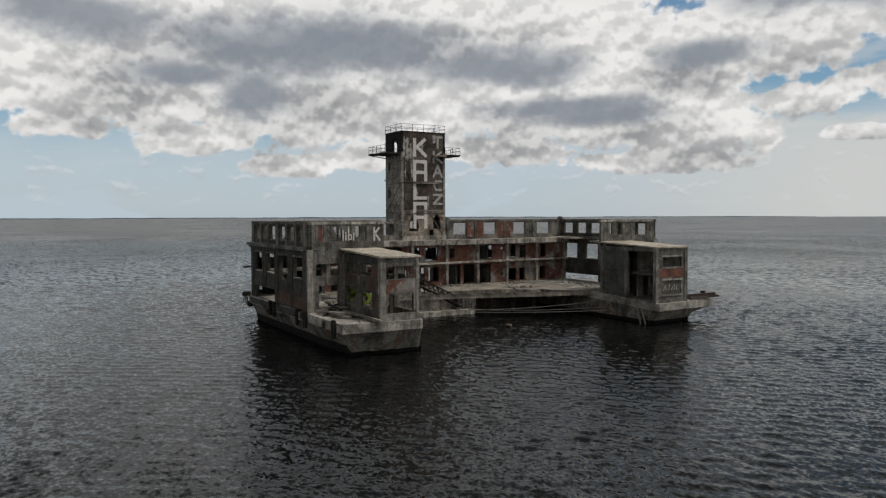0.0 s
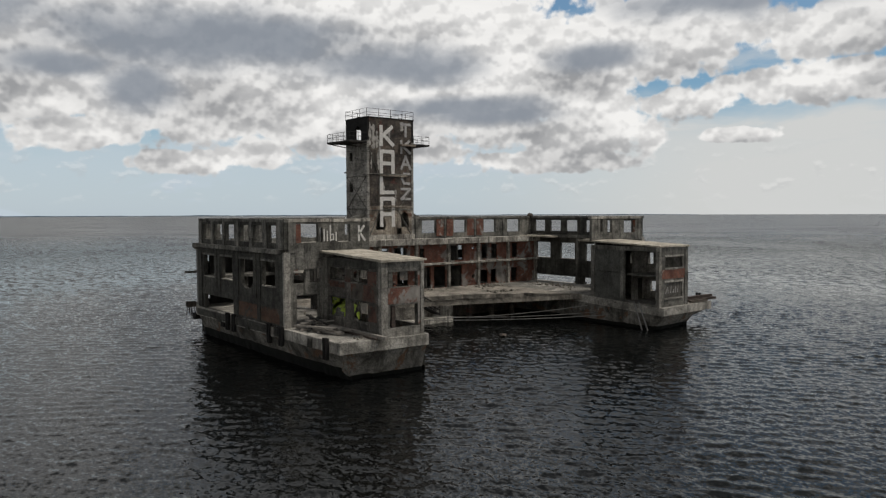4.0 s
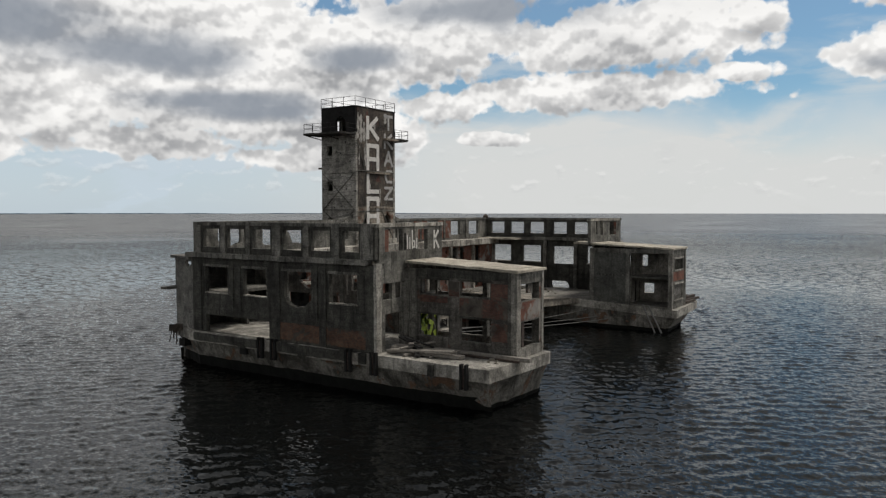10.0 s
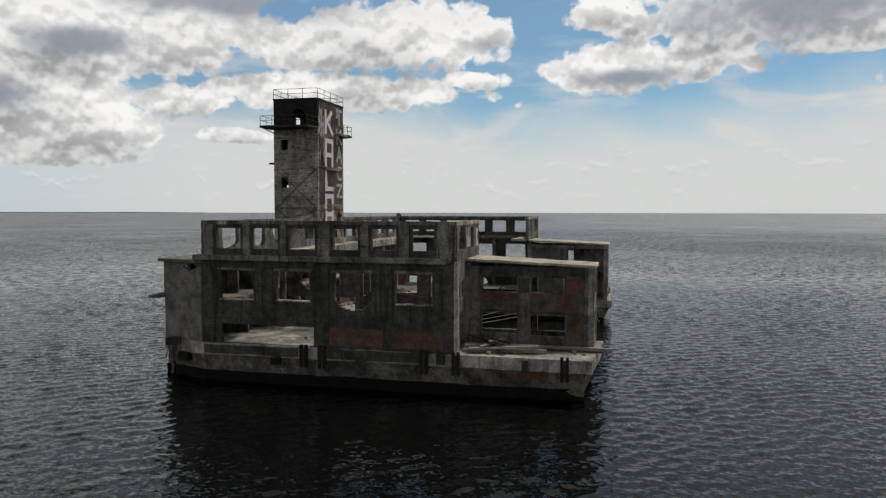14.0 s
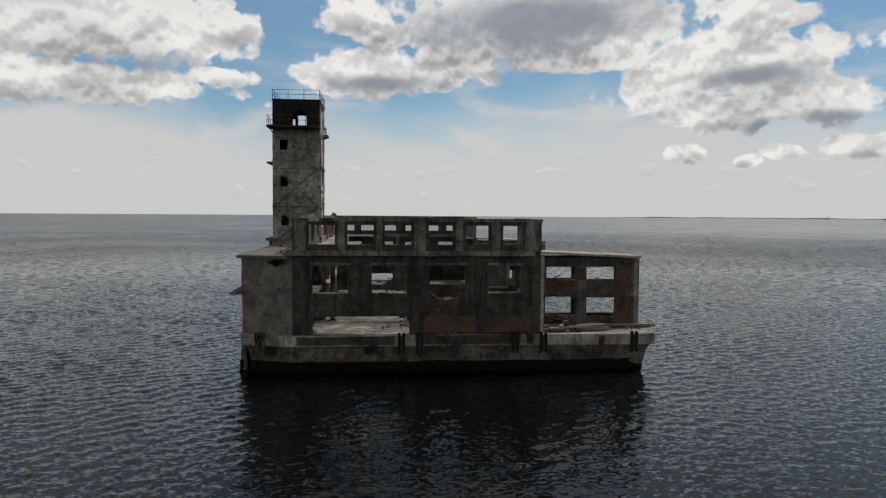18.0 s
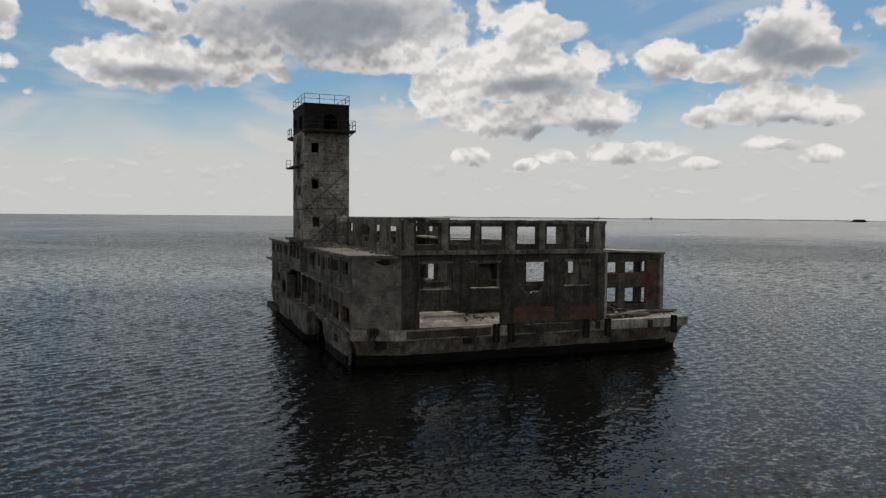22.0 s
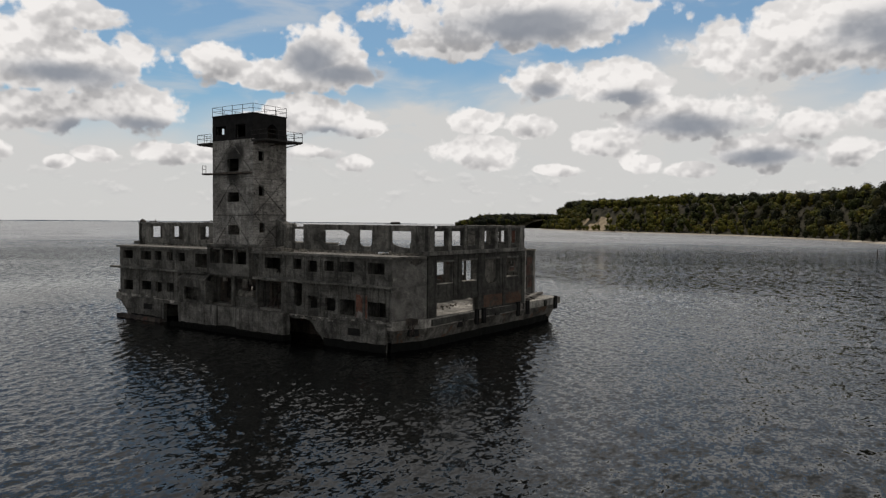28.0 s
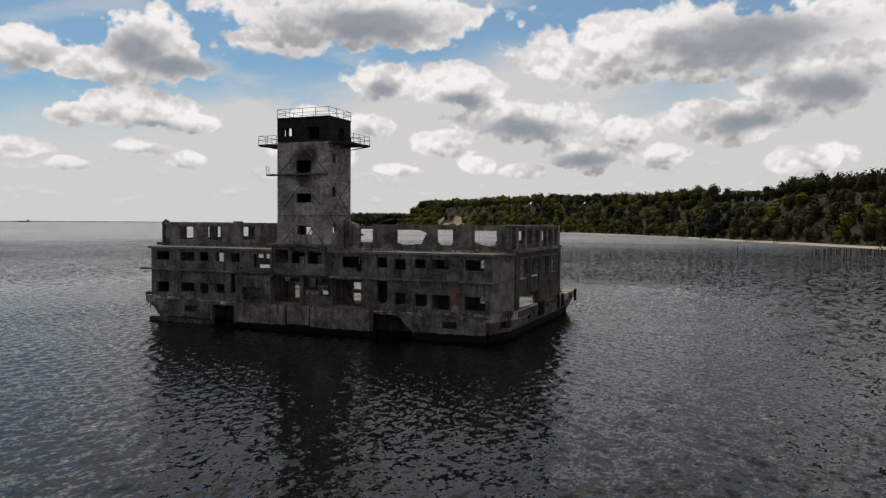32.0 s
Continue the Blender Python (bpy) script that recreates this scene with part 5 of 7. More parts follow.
    P("lining", wall_bm(x0 + 0.4, x1 - 0.4, band, z1 - 0.56, top_holes, 0.06, lambda x, z, d: (x, y1 - 0.36 - d, z), 0.5, 0.01), C_TOWER, "grey plaster inside the top room")
    for z in (15.6, 20.1, 24.7, z1 - 0.3):
        P("floor", rough_box(x0 + 0.36, x1 - 0.36, y0 + 0.36, y1 - 0.36, z - 0.25, z, 1.0, 0.02), C_FRAME)
    P("ledge", rough_box(28.7, x1 + 0.02, y0 - 0.62, y0 - 0.005, 24.32, 24.56, 0.4, 0.05), C_STAIN, "broken brown ledge on the front")
    for xx, zz, ln in ((25.3, 20.02, 4.6), (25.8, 15.75, 3.9)):
        P("ledge", rough_box(xx, xx + ln, y0 - 0.22, y0 - 0.005, zz, zz + 0.2, 0.4, 0.05), C_STAIN, "stub of a broken floor edge")
    P("plinth", rough_box(x0 - 0.05, x1 + 0.05, y0 - 0.25, y0 - 0.01, z0, 11.9, 0.5, 0.06), C_PALE)

    def bar(a, b, name="brace", r=0.07, mat=C_FRAME):
        P(name, tube([a, b], r, 5), mat)
    # diagonal braces cast on the faces
    for zl, zh in ((15.5, 20.0), (11.2, 15.5)):
        bar((x0 - 0.02, y0 + 0.2, zl), (x0 - 0.02, y1 - 0.2, zh))
        bar((x0 - 0.02, y1 - 0.2, zl), (x0 - 0.02, y0 + 0.2, zh))
        bar((x0 - 0.02, y0 + 0.1, zh), (x0 - 0.02, y1 - 0.1, zh))
    for zl, zh in ((20.9, 24.5), (15.6, 19.8), (11.4, 15.3)):
        bar((x0 + 0.3, y1 + 0.02, zl), (27.2, y1 + 0.02, zh))
        bar((x1 - 0.3, y1 + 0.02, zl), (27.2, y1 + 0.02, zh))
        bar((x0 + 0.1, y1 + 0.02, zl - 0.2), (x1 - 0.1, y1 + 0.02, zl - 0.2))
    for a, b in (((23.5, 11.5), (25.3, 15.3)), ((30.9, 11.5), (28.4, 15.3)), ((23.5, 15.3), (30.9, 15.4)), ((23.5, 20.3), (30.9, 20.3)), ((25.0, 20.4), (23.5, 24.0)), ((28.5, 15.5), (30.9, 18.5))):
        bar((a[0], y0 - 0.02, a[1]), (b[0], y0 - 0.02, b[1]))
    # roof edge and railing
    P("roof_edge", rough_box(x0 - 0.06, x1 + 0.06, y0 - 0.06, y1 + 0.06, z1 + 0.002, z1 + 0.12, 0.8, 0.02), C_BLACK)
    rails(P, [(x0, y0), (x1, y0), (x1, y1), (x0, y1), (x0, y0)], z1 + 0.1, 1.12, 1.9)
    # side balconies along the whole depth
    for a, b, rim, inn in ((20.4, x0 - 0.01, 20.45, x0), (x1 + 0.01, 33.95, 33.9, x1)):
        P("balcony_slab", rough_box(a, b, y0 - 0.12, y1 + 0.3, 24.55, 24.76, 0.6, 0.04), C_NEAR_BLACK, "dark chipped balcony slab")
        for y in (y0 + 0.1, 36.5, y1):
            P("balcony_bracket", tube([(inn, y, 24.2), (rim, y, 24.55)], 0.07, 5), M_RUST)
        rails(P, [(inn, y0 - 0.05), (rim, y0 - 0.05), (rim, y1 + 0.22), (inn, y1 + 0.22)], 24.76, 1.1, 1.5)
    # slabs that lean on the foot of the tower
    for sx, xa in ((-1, x0), (1, x1)):
        lean = loft([[(xa + sx * u, y, z) for u, z in ((0.0, 11.2), (0.0, 14.95), (0.4, 14.85), (1.0, 14.6), (1.6, 14.35), (1.9, 13.9), (1.8, 11.2))] for y in (34.3, 34.9, 35.6)])
        jitter(lean, 0.12, 1.5)
        P("leaning_slab", lean, C_FRAME, "slumped concrete slab against the tower")
    # narrow ledge on the back
    P("ledge", rough_box(x0 + 0.1, 32.4, y1, y1 + 0.7, 20.6, 20.8, 0.5, 0.05), C_DARKFACE, "narrow broken ledge")
    rails(P, [(32.35, y1 + 0.1), (32.35, y1 + 0.65)], 20.8, 1.0, 1.0)
    # letters, as strokes a little proud of the wall
    K = [((0, 0), (0, 1)), ((0.05, 0.45), (0.9, 1)), ((0.2, 0.55), (1, 0))]
    A = [((0, 0), (0, 1)), ((0, 1), (1, 1)), ((1, 1), (1, 0)), ((0, 0.42), (1, 0.42))]
    Lt = [((0, 1), (0, 0)), ((0, 0.04), (1, 0.04))]
    T = [((0, 1), (1, 1)), ((0.5, 1), (0.5, 0))]
    A2 = [((0, 0), (0.5, 1)), ((0.5, 1), (1, 0)), ((0.2, 0.35), (0.8, 0.35))]
    C = [((0.9, 0.95), (0.3, 0.95)), ((0.3, 0.95), (0.05, 0.5)), ((0.05, 0.5), (0.3, 0.05)), ((0.3, 0.05), (0.9, 0.05))]
    Z = [((0, 1), (1, 1)), ((1, 1), (0, 0)), ((0, 0), (1, 0))]

    def letter(strokes, x, z, w, h, r, mat):
        bm = bmesh.new()
        for lay, ((a, b), (c, d)) in enumerate(strokes):
            p, q = Vector((x + a * w, 0, z + b * h)), Vector((x + c * w, 0, z + d * h))
            n = max(2, int((q - p).length / 0.3))
            e = (q - p).normalized()
            s = Vector((-e.z, 0, e.x)) * r
            last = None
            for i in range(n + 1):
                m = p.lerp(q, i / n) + (e * -r * 0.8 if i == 0 else e * r * 0.8 if i == n else Vector())
                k = 1 + 0.22 * noise.noise(m * 2.3)
                row = [bm.verts.new((v.x, yy, v.z)) for v in (m - s * k, m + s * k) for yy in (y0 - 0.035 - 0.006 * lay, y0 + 0.01)]
                if last:
                    bm.faces.new([last[0], row[0], row[2], last[2]])
                    bm.faces.new([last[0], row[0], row[1], last[1]])
                    bm.faces.new([last[2], row[2], row[3], last[3]])
                else:
                    bm.faces.new(row[:2] + row[3:1:-1])
                last = row
            bm.faces.new(last[:2] + last[3:1:-1])
        sub("painted_letter", bm, mat, face, "large white painted letter" if mat is P_WHITE else "grey painted letter")
    for strokes, z, h in ((K, 24.4, 2.45), (A, 20.6, 2.85), (Lt, 17.7, 2.2), (A, 13.2, 3.7)):
        letter(strokes, 25.6, z, 1.95, h, 0.26, P_WHITE)
    for strokes, z, h in ((T, 25.75, 1.65), (K, 23.4, 1.65), (A2, 21.15, 1.75), (C, 19.0, 1.5), (Z, 16.9, 1.4)):
        letter(strokes, 29.0, z, 1.5, h, 0.17, P_GREY)
    return t


def rails(P, corners, z, height, pitch):
    """Steel railing: posts and three bars along the corners."""
    posts = []
    for (ax, ay), (bx, by) in zip(corners, corners[1:]):
        n = max(1, round(math.hypot(bx - ax, by - ay) / pitch))
        posts += [(ax + (bx - ax) * i / n, ay + (by - ay) * i / n) for i in range(n)]
    posts.append(corners[-1])
    for x, y in dict.fromkeys((round(x, 3), round(y, 3)) for x, y in posts):
        P("rail_post", tube([(x, y, z - 0.05), (x, y, z + height)], 0.035, 5), M_IRON)
    for k in (1.0, 0.52):
        for (ax, ay), (bx, by) in zip(corners, corners[1:]):
            P("rail_bar", tube([(ax, ay, z + height * k), (bx, by, z + height * k)], 0.028, 5), M_IRON)


tower()


# ---- concrete base that stands in the sea ----
def base(flip, wide, label):
    X = mirror_x(flip)
    b = thing("concrete_caisson", label, "pier base", (X(4.5), 20, WATER - 2), "caissons under the station")
    P = lambda name, bm, mat, lab="": own(name, bm, mat, b, lab)
    deck = dense([(-0.25, 1.6), (wide - 0.2, 1.05), (wide + 0.1, 1.6), (wide + 0.1, 38.9), (1.2, 38.9), (-0.25, 34.6)], 0.6)
    # the far caisson has settled at its front end
    sunk = lambda y: -0.7 * max(0.0, min(1.0, (14.0 - y) / 12.0)) if flip else 0.0
    lip = loft([[(X(x), y, z + sunk(y)) for x, y in deck] for z in (2.98, 3.3, 3.62, FLOOR)])
    jitter(lip, 0.05, 1.1)
    P("deck", lip, C_EDGE, "grey deck slab with chipped, rust-streaked edge")
    # hull: upright along the side, drawn in below the deck
    secs = []
    for f, z in ((0.0, 3.0), (0.3, 2.3), (0.78, 0.95 if flip else 1.45), (1.0, WATER - 0.3), (1.05, WATER - 2.0)):
        ring = []
        for x, y in deck:
            bow = max(0.0, 1 - (y - 1.0) / 9.0)
            out = max(0.0, 1 - (x + 0.25) / 4.0)
            stern = max(0.0, 1 - (38.9 - y) / 3.0)
            inx = (0.35 + f * (0.75 + (1.2 if flip else 0.75) * bow ** 1.5 + (2.2 if flip else 0.0) * stern) + (3.6 * min(1.0, 2.6 * f) * bow ** 0.5 if flip else 0.0)) * min(1.0, out * 1.6) + 0.12 * (x > wide)
            iny = (0.25 + 0.95 * f) * (y < 2.2) - (0.15 + 1.0 * f * (out > 0.3)) * (y > 38.5)
            ring.append((X(x + inx), y + iny, z + (sunk(y) if z > 1 else 0.0) - (0.6 if z == 1.45 and y < 3.0 else 0.0)))
        secs.append(ring)
    hull, foot = loft(secs[:3]), loft(secs[2:])
    jitter(hull, 0.09, 0.8)
    jitter(foot, 0.09, 0.8)
    jitter(foot, 0.1, 2.3)
    P("hull", hull, C_HULL, "stained concrete hull with rusty patches")
    P("tide_foot", foot, C_WEED, "black weed-grown wet foot of the hull")
    # fender posts: pairs of dark steel bars bolted to the side
    for y in (3.3, 11.7, 14.3, 22.9, 24.5):
        for k in (0.0, 0.42):
            P("fender_post", fbox(X, -0.62, -0.3, y + k, y + k + 0.2, 2.35, 4.2, 0.3, 0.03), C_BLACK)
        P("fender_plate", fbox(X, -0.5, -0.28, y + 0.12, y + 0.5, 2.5, 3.9, 0.3, 0.03), M_RUST)
    for y, w, h in ((19.5, 0.8, 0.5), (6.4, 0.4, 0.8), (27.0, 0.7, 0.6)):
        P("bracket", fbox(X, -0.5, -0.1, y, y + w, 3.0, 3.0 + h, 0.3, 0.06), C_WALL)
    P("pad", fbox(X, -0.52, -0.06, 13.62, 14.2, 3.05, 3.95, 0.3, 0.07), C_PALE, "pale worn pad")
    # black blocks on the hull, painted as the dark inside of holes
    for y, z in ((4.7, 2.15), (35.9, 2.2), (27.2, 2.3)):
        P("scupper_shade_block", fbox(X, 0.02 + (0.5 if y < 6 else 0.0), 1.2, y, y + 0.9, z, z + 0.75, 0.4, 0.03), C_BLACK, "black block painted as the shade of a drain hole")
    for y0, y1 in ((12.9, 23.2), (25.4, 34.0)):
        P("fender_beam", fbox(X, -0.42, -0.05, y0, y1, 3.15, 3.95 if y0 < 20 else 3.85, 0.5, 0.08), C_WALL)
    return b


base(False, 8.9, "stained concrete caisson with boat-shaped bow standing in the sea")
base(True, 11.1, "stained concrete caisson with overhanging deck standing in the sea")


def rear_quay():
    q = thing("rear_quay", "massive streaked concrete quay wall under the rear building", "quay", (27.5, 36, WATER - 2))
    P = lambda name, bm, mat, lab="": own(name, bm, mat, q, lab)
    holes = [[(10.6, -2), (10.6, 0.4), (12.4, 2.1), (13.6, 3.25), (17.4, 3.25), (17.4, -2)], (38.3, 42.0, -2, 3.15), (44.7, 46.9, 2.0, 2.85), [(49.6, -2), (49.6, 0.6), (50.6, 1.4), (52.5, 3.5), (52.5, -2)], (5.7, 7.6, 2.0, 2.85)]
    P("quay_wall", wall_bm(2.2, 52.2, WATER - 2, 3.6, holes, 0.5, lambda x, z, d: (x, 39.2 - d, z), 0.6, 0.08), C_BACK, "streaked quay wall with two dark water gates")
    for a, b, y in ((16.95, 20.9, 40.2), (20.94, 25.5, 40.2), (25.8, 29.15, 40.02), (29.4, 31.8, 40.12), (31.84, 37.3, 40.2)):
        P("quay_block", rough_box(a, b, 39.2, y, WATER - 1.5, 3.8, 0.45, 0.07), C_QUAY, "streaked concrete block")
    for a, b, y in ((2.1, 11.2, 39.3), (42.3, 49.7, 39.3), (16.9, 25.6, 40.26), (25.6, 29.3, 40.1), (29.3, 37.4, 40.26)):
        P("tide_foot", rough_box(a, b, 39.0, y, WATER - 1.8, 1.3 + 0.1 * math.sin(a), 0.35, 0.14), C_WEED, "black weed-grown foot of the quay")
    P("deck", rough_box(9.7, 44.3, 38.2, 39.18, 3.3, 3.66, 0.7, 0.04), C_PALE)
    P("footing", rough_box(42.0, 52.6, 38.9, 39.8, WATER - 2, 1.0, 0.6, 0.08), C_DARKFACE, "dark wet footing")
    # black fill behind the openings takes the place of their shade
    for a, b in ((5.6, 7.7), (44.8, 47.0)):
        P("scupper_shade_block", rough_box(a, b, 38.98, 39.1, 1.95, 2.9, 0.5, 0.01), C_BLACK, "black block painted as the shade of a drain hole")
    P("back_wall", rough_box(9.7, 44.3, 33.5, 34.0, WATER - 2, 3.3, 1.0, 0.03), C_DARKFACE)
    for k in range(58):
        x = 17.5 + k * 0.37
        P("timber_post", tube([(x, 40.4, WATER - 1.5), (x, 40.4, 1.1 + 0.3 * noise.noise((x * 3.1, 0, 0)))], 0.13, 6), C_WEED)
    return q


rear_quay()


def yard():
    q = thing("yard_quay", "broken concrete yard slab on a low quay wall", "quay", (27, 28, WATER - 2))
    P = lambda name, bm, mat, lab="": own(name, bm, mat, q, lab)
    edge = [(9.4, 24.6), (15, 24.8), (20, 24.6), (24, 25.2), (27, 24.8), (30, 23.6), (32, 23.9), (34, 22.2), (36, 21.7), (37.5, 20.0), (39.2, 19.6), (40.4, 17.4), (42, 15.6), (44.6, 13.6)]
    top = loft([[(x, y, z) for x, y in dense(edge, 0.6) [:-1] + [(44.6, 13.6), (44.6, 32.6), (9.4, 32.6)]] for z in (FLOOR - 0.55, FLOOR + 0.02)])
    jitter(top, 0.1, 0.9)
    P("yard_slab", top, C_YARD, "dusty yard slab with ragged broken edge")
    P("quay_wall", rough_box(9.2, 31.5, 25.5, 26.1, WATER - 2, FLOOR - 0.5, 0.6, 0.07), C_PALE, "pale streaked quay wall")
    P("quay_wall", rough_box(31.5, 44.6, 27.5, 28.0, WATER - 2, FLOOR - 0.5, 0.8, 0.07), C_DARKFACE)
    for x in (33.5, 37.6, 41.5):
        P("pier", rough_box(x, x + 0.6, 24.4, 25.0, WATER - 2, FLOOR - 0.5, 0.5, 0.06), C_DARKFACE)
    P("low_quay", rough_box(9.2, 30.0, 23.6, 25.5, WATER - 2, 1.15, 0.6, 0.06), C_PALE, "low pale quay at the water")
    return q


yard()


# ---- the shore: beach, bluff, woods ----
SHORE = [(1100, -2300), (800, -1750), (735, -1430), (690, -1290), (540, -1110), (390, -1000), (290, -930), (190, -845), (115, -755), (42, -640), (-5, -548), (-48, -472), (-75, -415), (-135, -300), (-210, -185), (-330, -60), (-520, 60), (-900, 180)]
M_SAND = plain("pale_beach_sand", (0.33, 0.29, 0.235), 0.95, 0, 0.25, 0.3)
M_SCAR = plain("bare_clay_slope", (0.24, 0.19, 0.125), 0.95, 0, 0.4, 0.08)
M_EARTH = plain("forest_floor_earth", (0.03, 0.027, 0.016), 0.95, 0, 0.5, 0.1)


def leaf_mat(name, stops):
    m, nt, bsdf = mat_base(name)
    g = nt.nodes.new("ShaderNodeNewGeometry")
    _, pos = stretched(nt, 1, 1, 1)
    tone = tex_ramp(nt, g.outputs["Random Per Island"], stops)
    patch = tex_ramp(nt, tex_noise(nt, 0.012, 3, 0.55, pos), [(0.4, (0.5, 0.58, 0.55)), (0.6, (1.75, 1.55, 0.9))])
    nt.links.new(mix_col(nt, 1.0, tone, patch, "MULTIPLY"), bsdf.inputs["Base Color"])
    bsdf.inputs["Roughness"].default_value = 0.85
    bsdf.inputs["Specular IOR Level"].default_value = 0.1
    return m


M_LEAF = leaf_mat("spring_leaves", [(0.0, (0.022, 0.028, 0.010)), (0.45, (0.05, 0.055, 0.015)), (0.8, (0.085, 0.085, 0.02)), (1.0, (0.07, 0.052, 0.025))])
# pine colour, also the tone of trees painted as lying in cloud shade
M_PINE = leaf_mat("pine_needles_and_shaded_trees", [(0.0, (0.009, 0.011, 0.007)), (0.7, (0.022, 0.025, 0.013)), (1.0, (0.035, 0.031, 0.017))])


def along(points, step):
    out = []
    for (ax, ay), (bx, by) in zip(points, points[1:]):
        d = math.hypot(bx - ax, by - ay)
        n = max(1, int(d / step))
        tx, ty = (bx - ax) / d, (by - ay) / d
        out += [(ax + (bx - ax) * i / n, ay + (by - ay) * i / n, tx, ty) for i in range(n)]
    return out


def bluff_height(x, y, inland):
    """Height of the ground: beach, steep bluff, plateau."""
    top = 35 + 8 * min(1.0, max(0.0, (-y - 500) / 500.0)) + 7 * noise.noise((x * 0.004, y * 0.004, 0.0)) + 4 * noise.noise((x * 0.015, y * 0.015, 3.0))
    f = min(1.0, max(0.0, (inland - 12) / 62.0))
    f = f * f * (3 - 2 * f)
    return WATER - 0.4 + min(1.6, inland * 0.16) + (top - 1.5) * f + 1.2 * f * noise.noise((x * 0.05, y * 0.05, 1.0))


def shore_points():
    """Shore line with its inward normal, smoothed at the bends."""
    pts = along(SHORE, 18.0)
    out = []
    for i in range(len(pts)):
        j0, j1 = max(0, i - 5), min(len(pts) - 1, i + 5)
        tx, ty = pts[j1][0] - pts[j0][0], pts[j1][1] - pts[j0][1]
        d = math.hypot(tx, ty)
        wob = 5 * noise.noise((pts[i][0] * 0.01, pts[i][1] * 0.01, 7.0))
        nx, ny = ty / d, -tx / d
        if nx * (-0.6) + ny * (-0.8) < 0:
            nx, ny = -nx, -ny
        out.append((pts[i][0] + nx * wob, pts[i][1] + ny * wob, nx, ny))
    return out


COAST = shore_points()
OFFSETS = [-25, -2, 4, 10, 16, 24, 34, 46, 60, 80, 120, 200, 420]


def build_shore():
    bm = bmesh.new()
    rows = []
    for x, y, nx, ny in COAST:
        row = []
        for o in OFFSETS:
            px, py = x + nx * o, y + ny * o
            row.append(bm.verts.new((px, py, WATER - 2.5 if o < -10 else bluff_height(px, py, o))))
        rows.append(row)
    for a, b in zip(rows, rows[1:]):
        for k in range(len(OFFSETS) - 1):
            f = bm.faces.new([a[k], a[k + 1], b[k + 1], b[k]])
            c = f.calc_center_median()
            scar = 440 < c.x < 540 and -1190 < c.y < -1000 and noise.noise((c.x * 0.03, c.y * 0.03, 5.0)) > -0.3
            f.material_index = 0 if k < 3 else 2 if scar and 3 < k < 7 else 1
            f.smooth = True
    ob = part("ground", bm, [M_SAND, M_EARTH, M_SCAR])
    return tagged(ob, "sandy beach below a steep wooded bluff", "shore", kind="structure")


build_shore()


def cape(f, w):
    """Ground of the headland, f along it from the coast to its tip, w across it."""
    tip = max(0.0, min(1.0, (1.02 - f) * 5))
    x, y = CAPE[0] + (CAPE[2] - CAPE[0]) * f, CAPE[1] + (CAPE[3] - CAPE[1]) * f
    return x - 95 * w * 0.55, y - 95 * w * 0.84, WATER - 1.5 + 25 * tip ** 0.6 * max(0.0, 1 - abs(w) ** 3 * 0.7) - (6 if abs(w) > 1.2 else 0)


def ico():
    """Corner directions and faces of a twenty-sided lump."""
    bm = bmesh.new()
    bmesh.ops.create_icosphere(bm, subdivisions=1, radius=1.0)
    out = [tuple(v.co) for v in bm.verts], [tuple(v.index for v in f.verts) for f in bm.faces]
    bm.free()
    return out


CAPE = (800, -1590, 950, -1512)
ICO = ico()


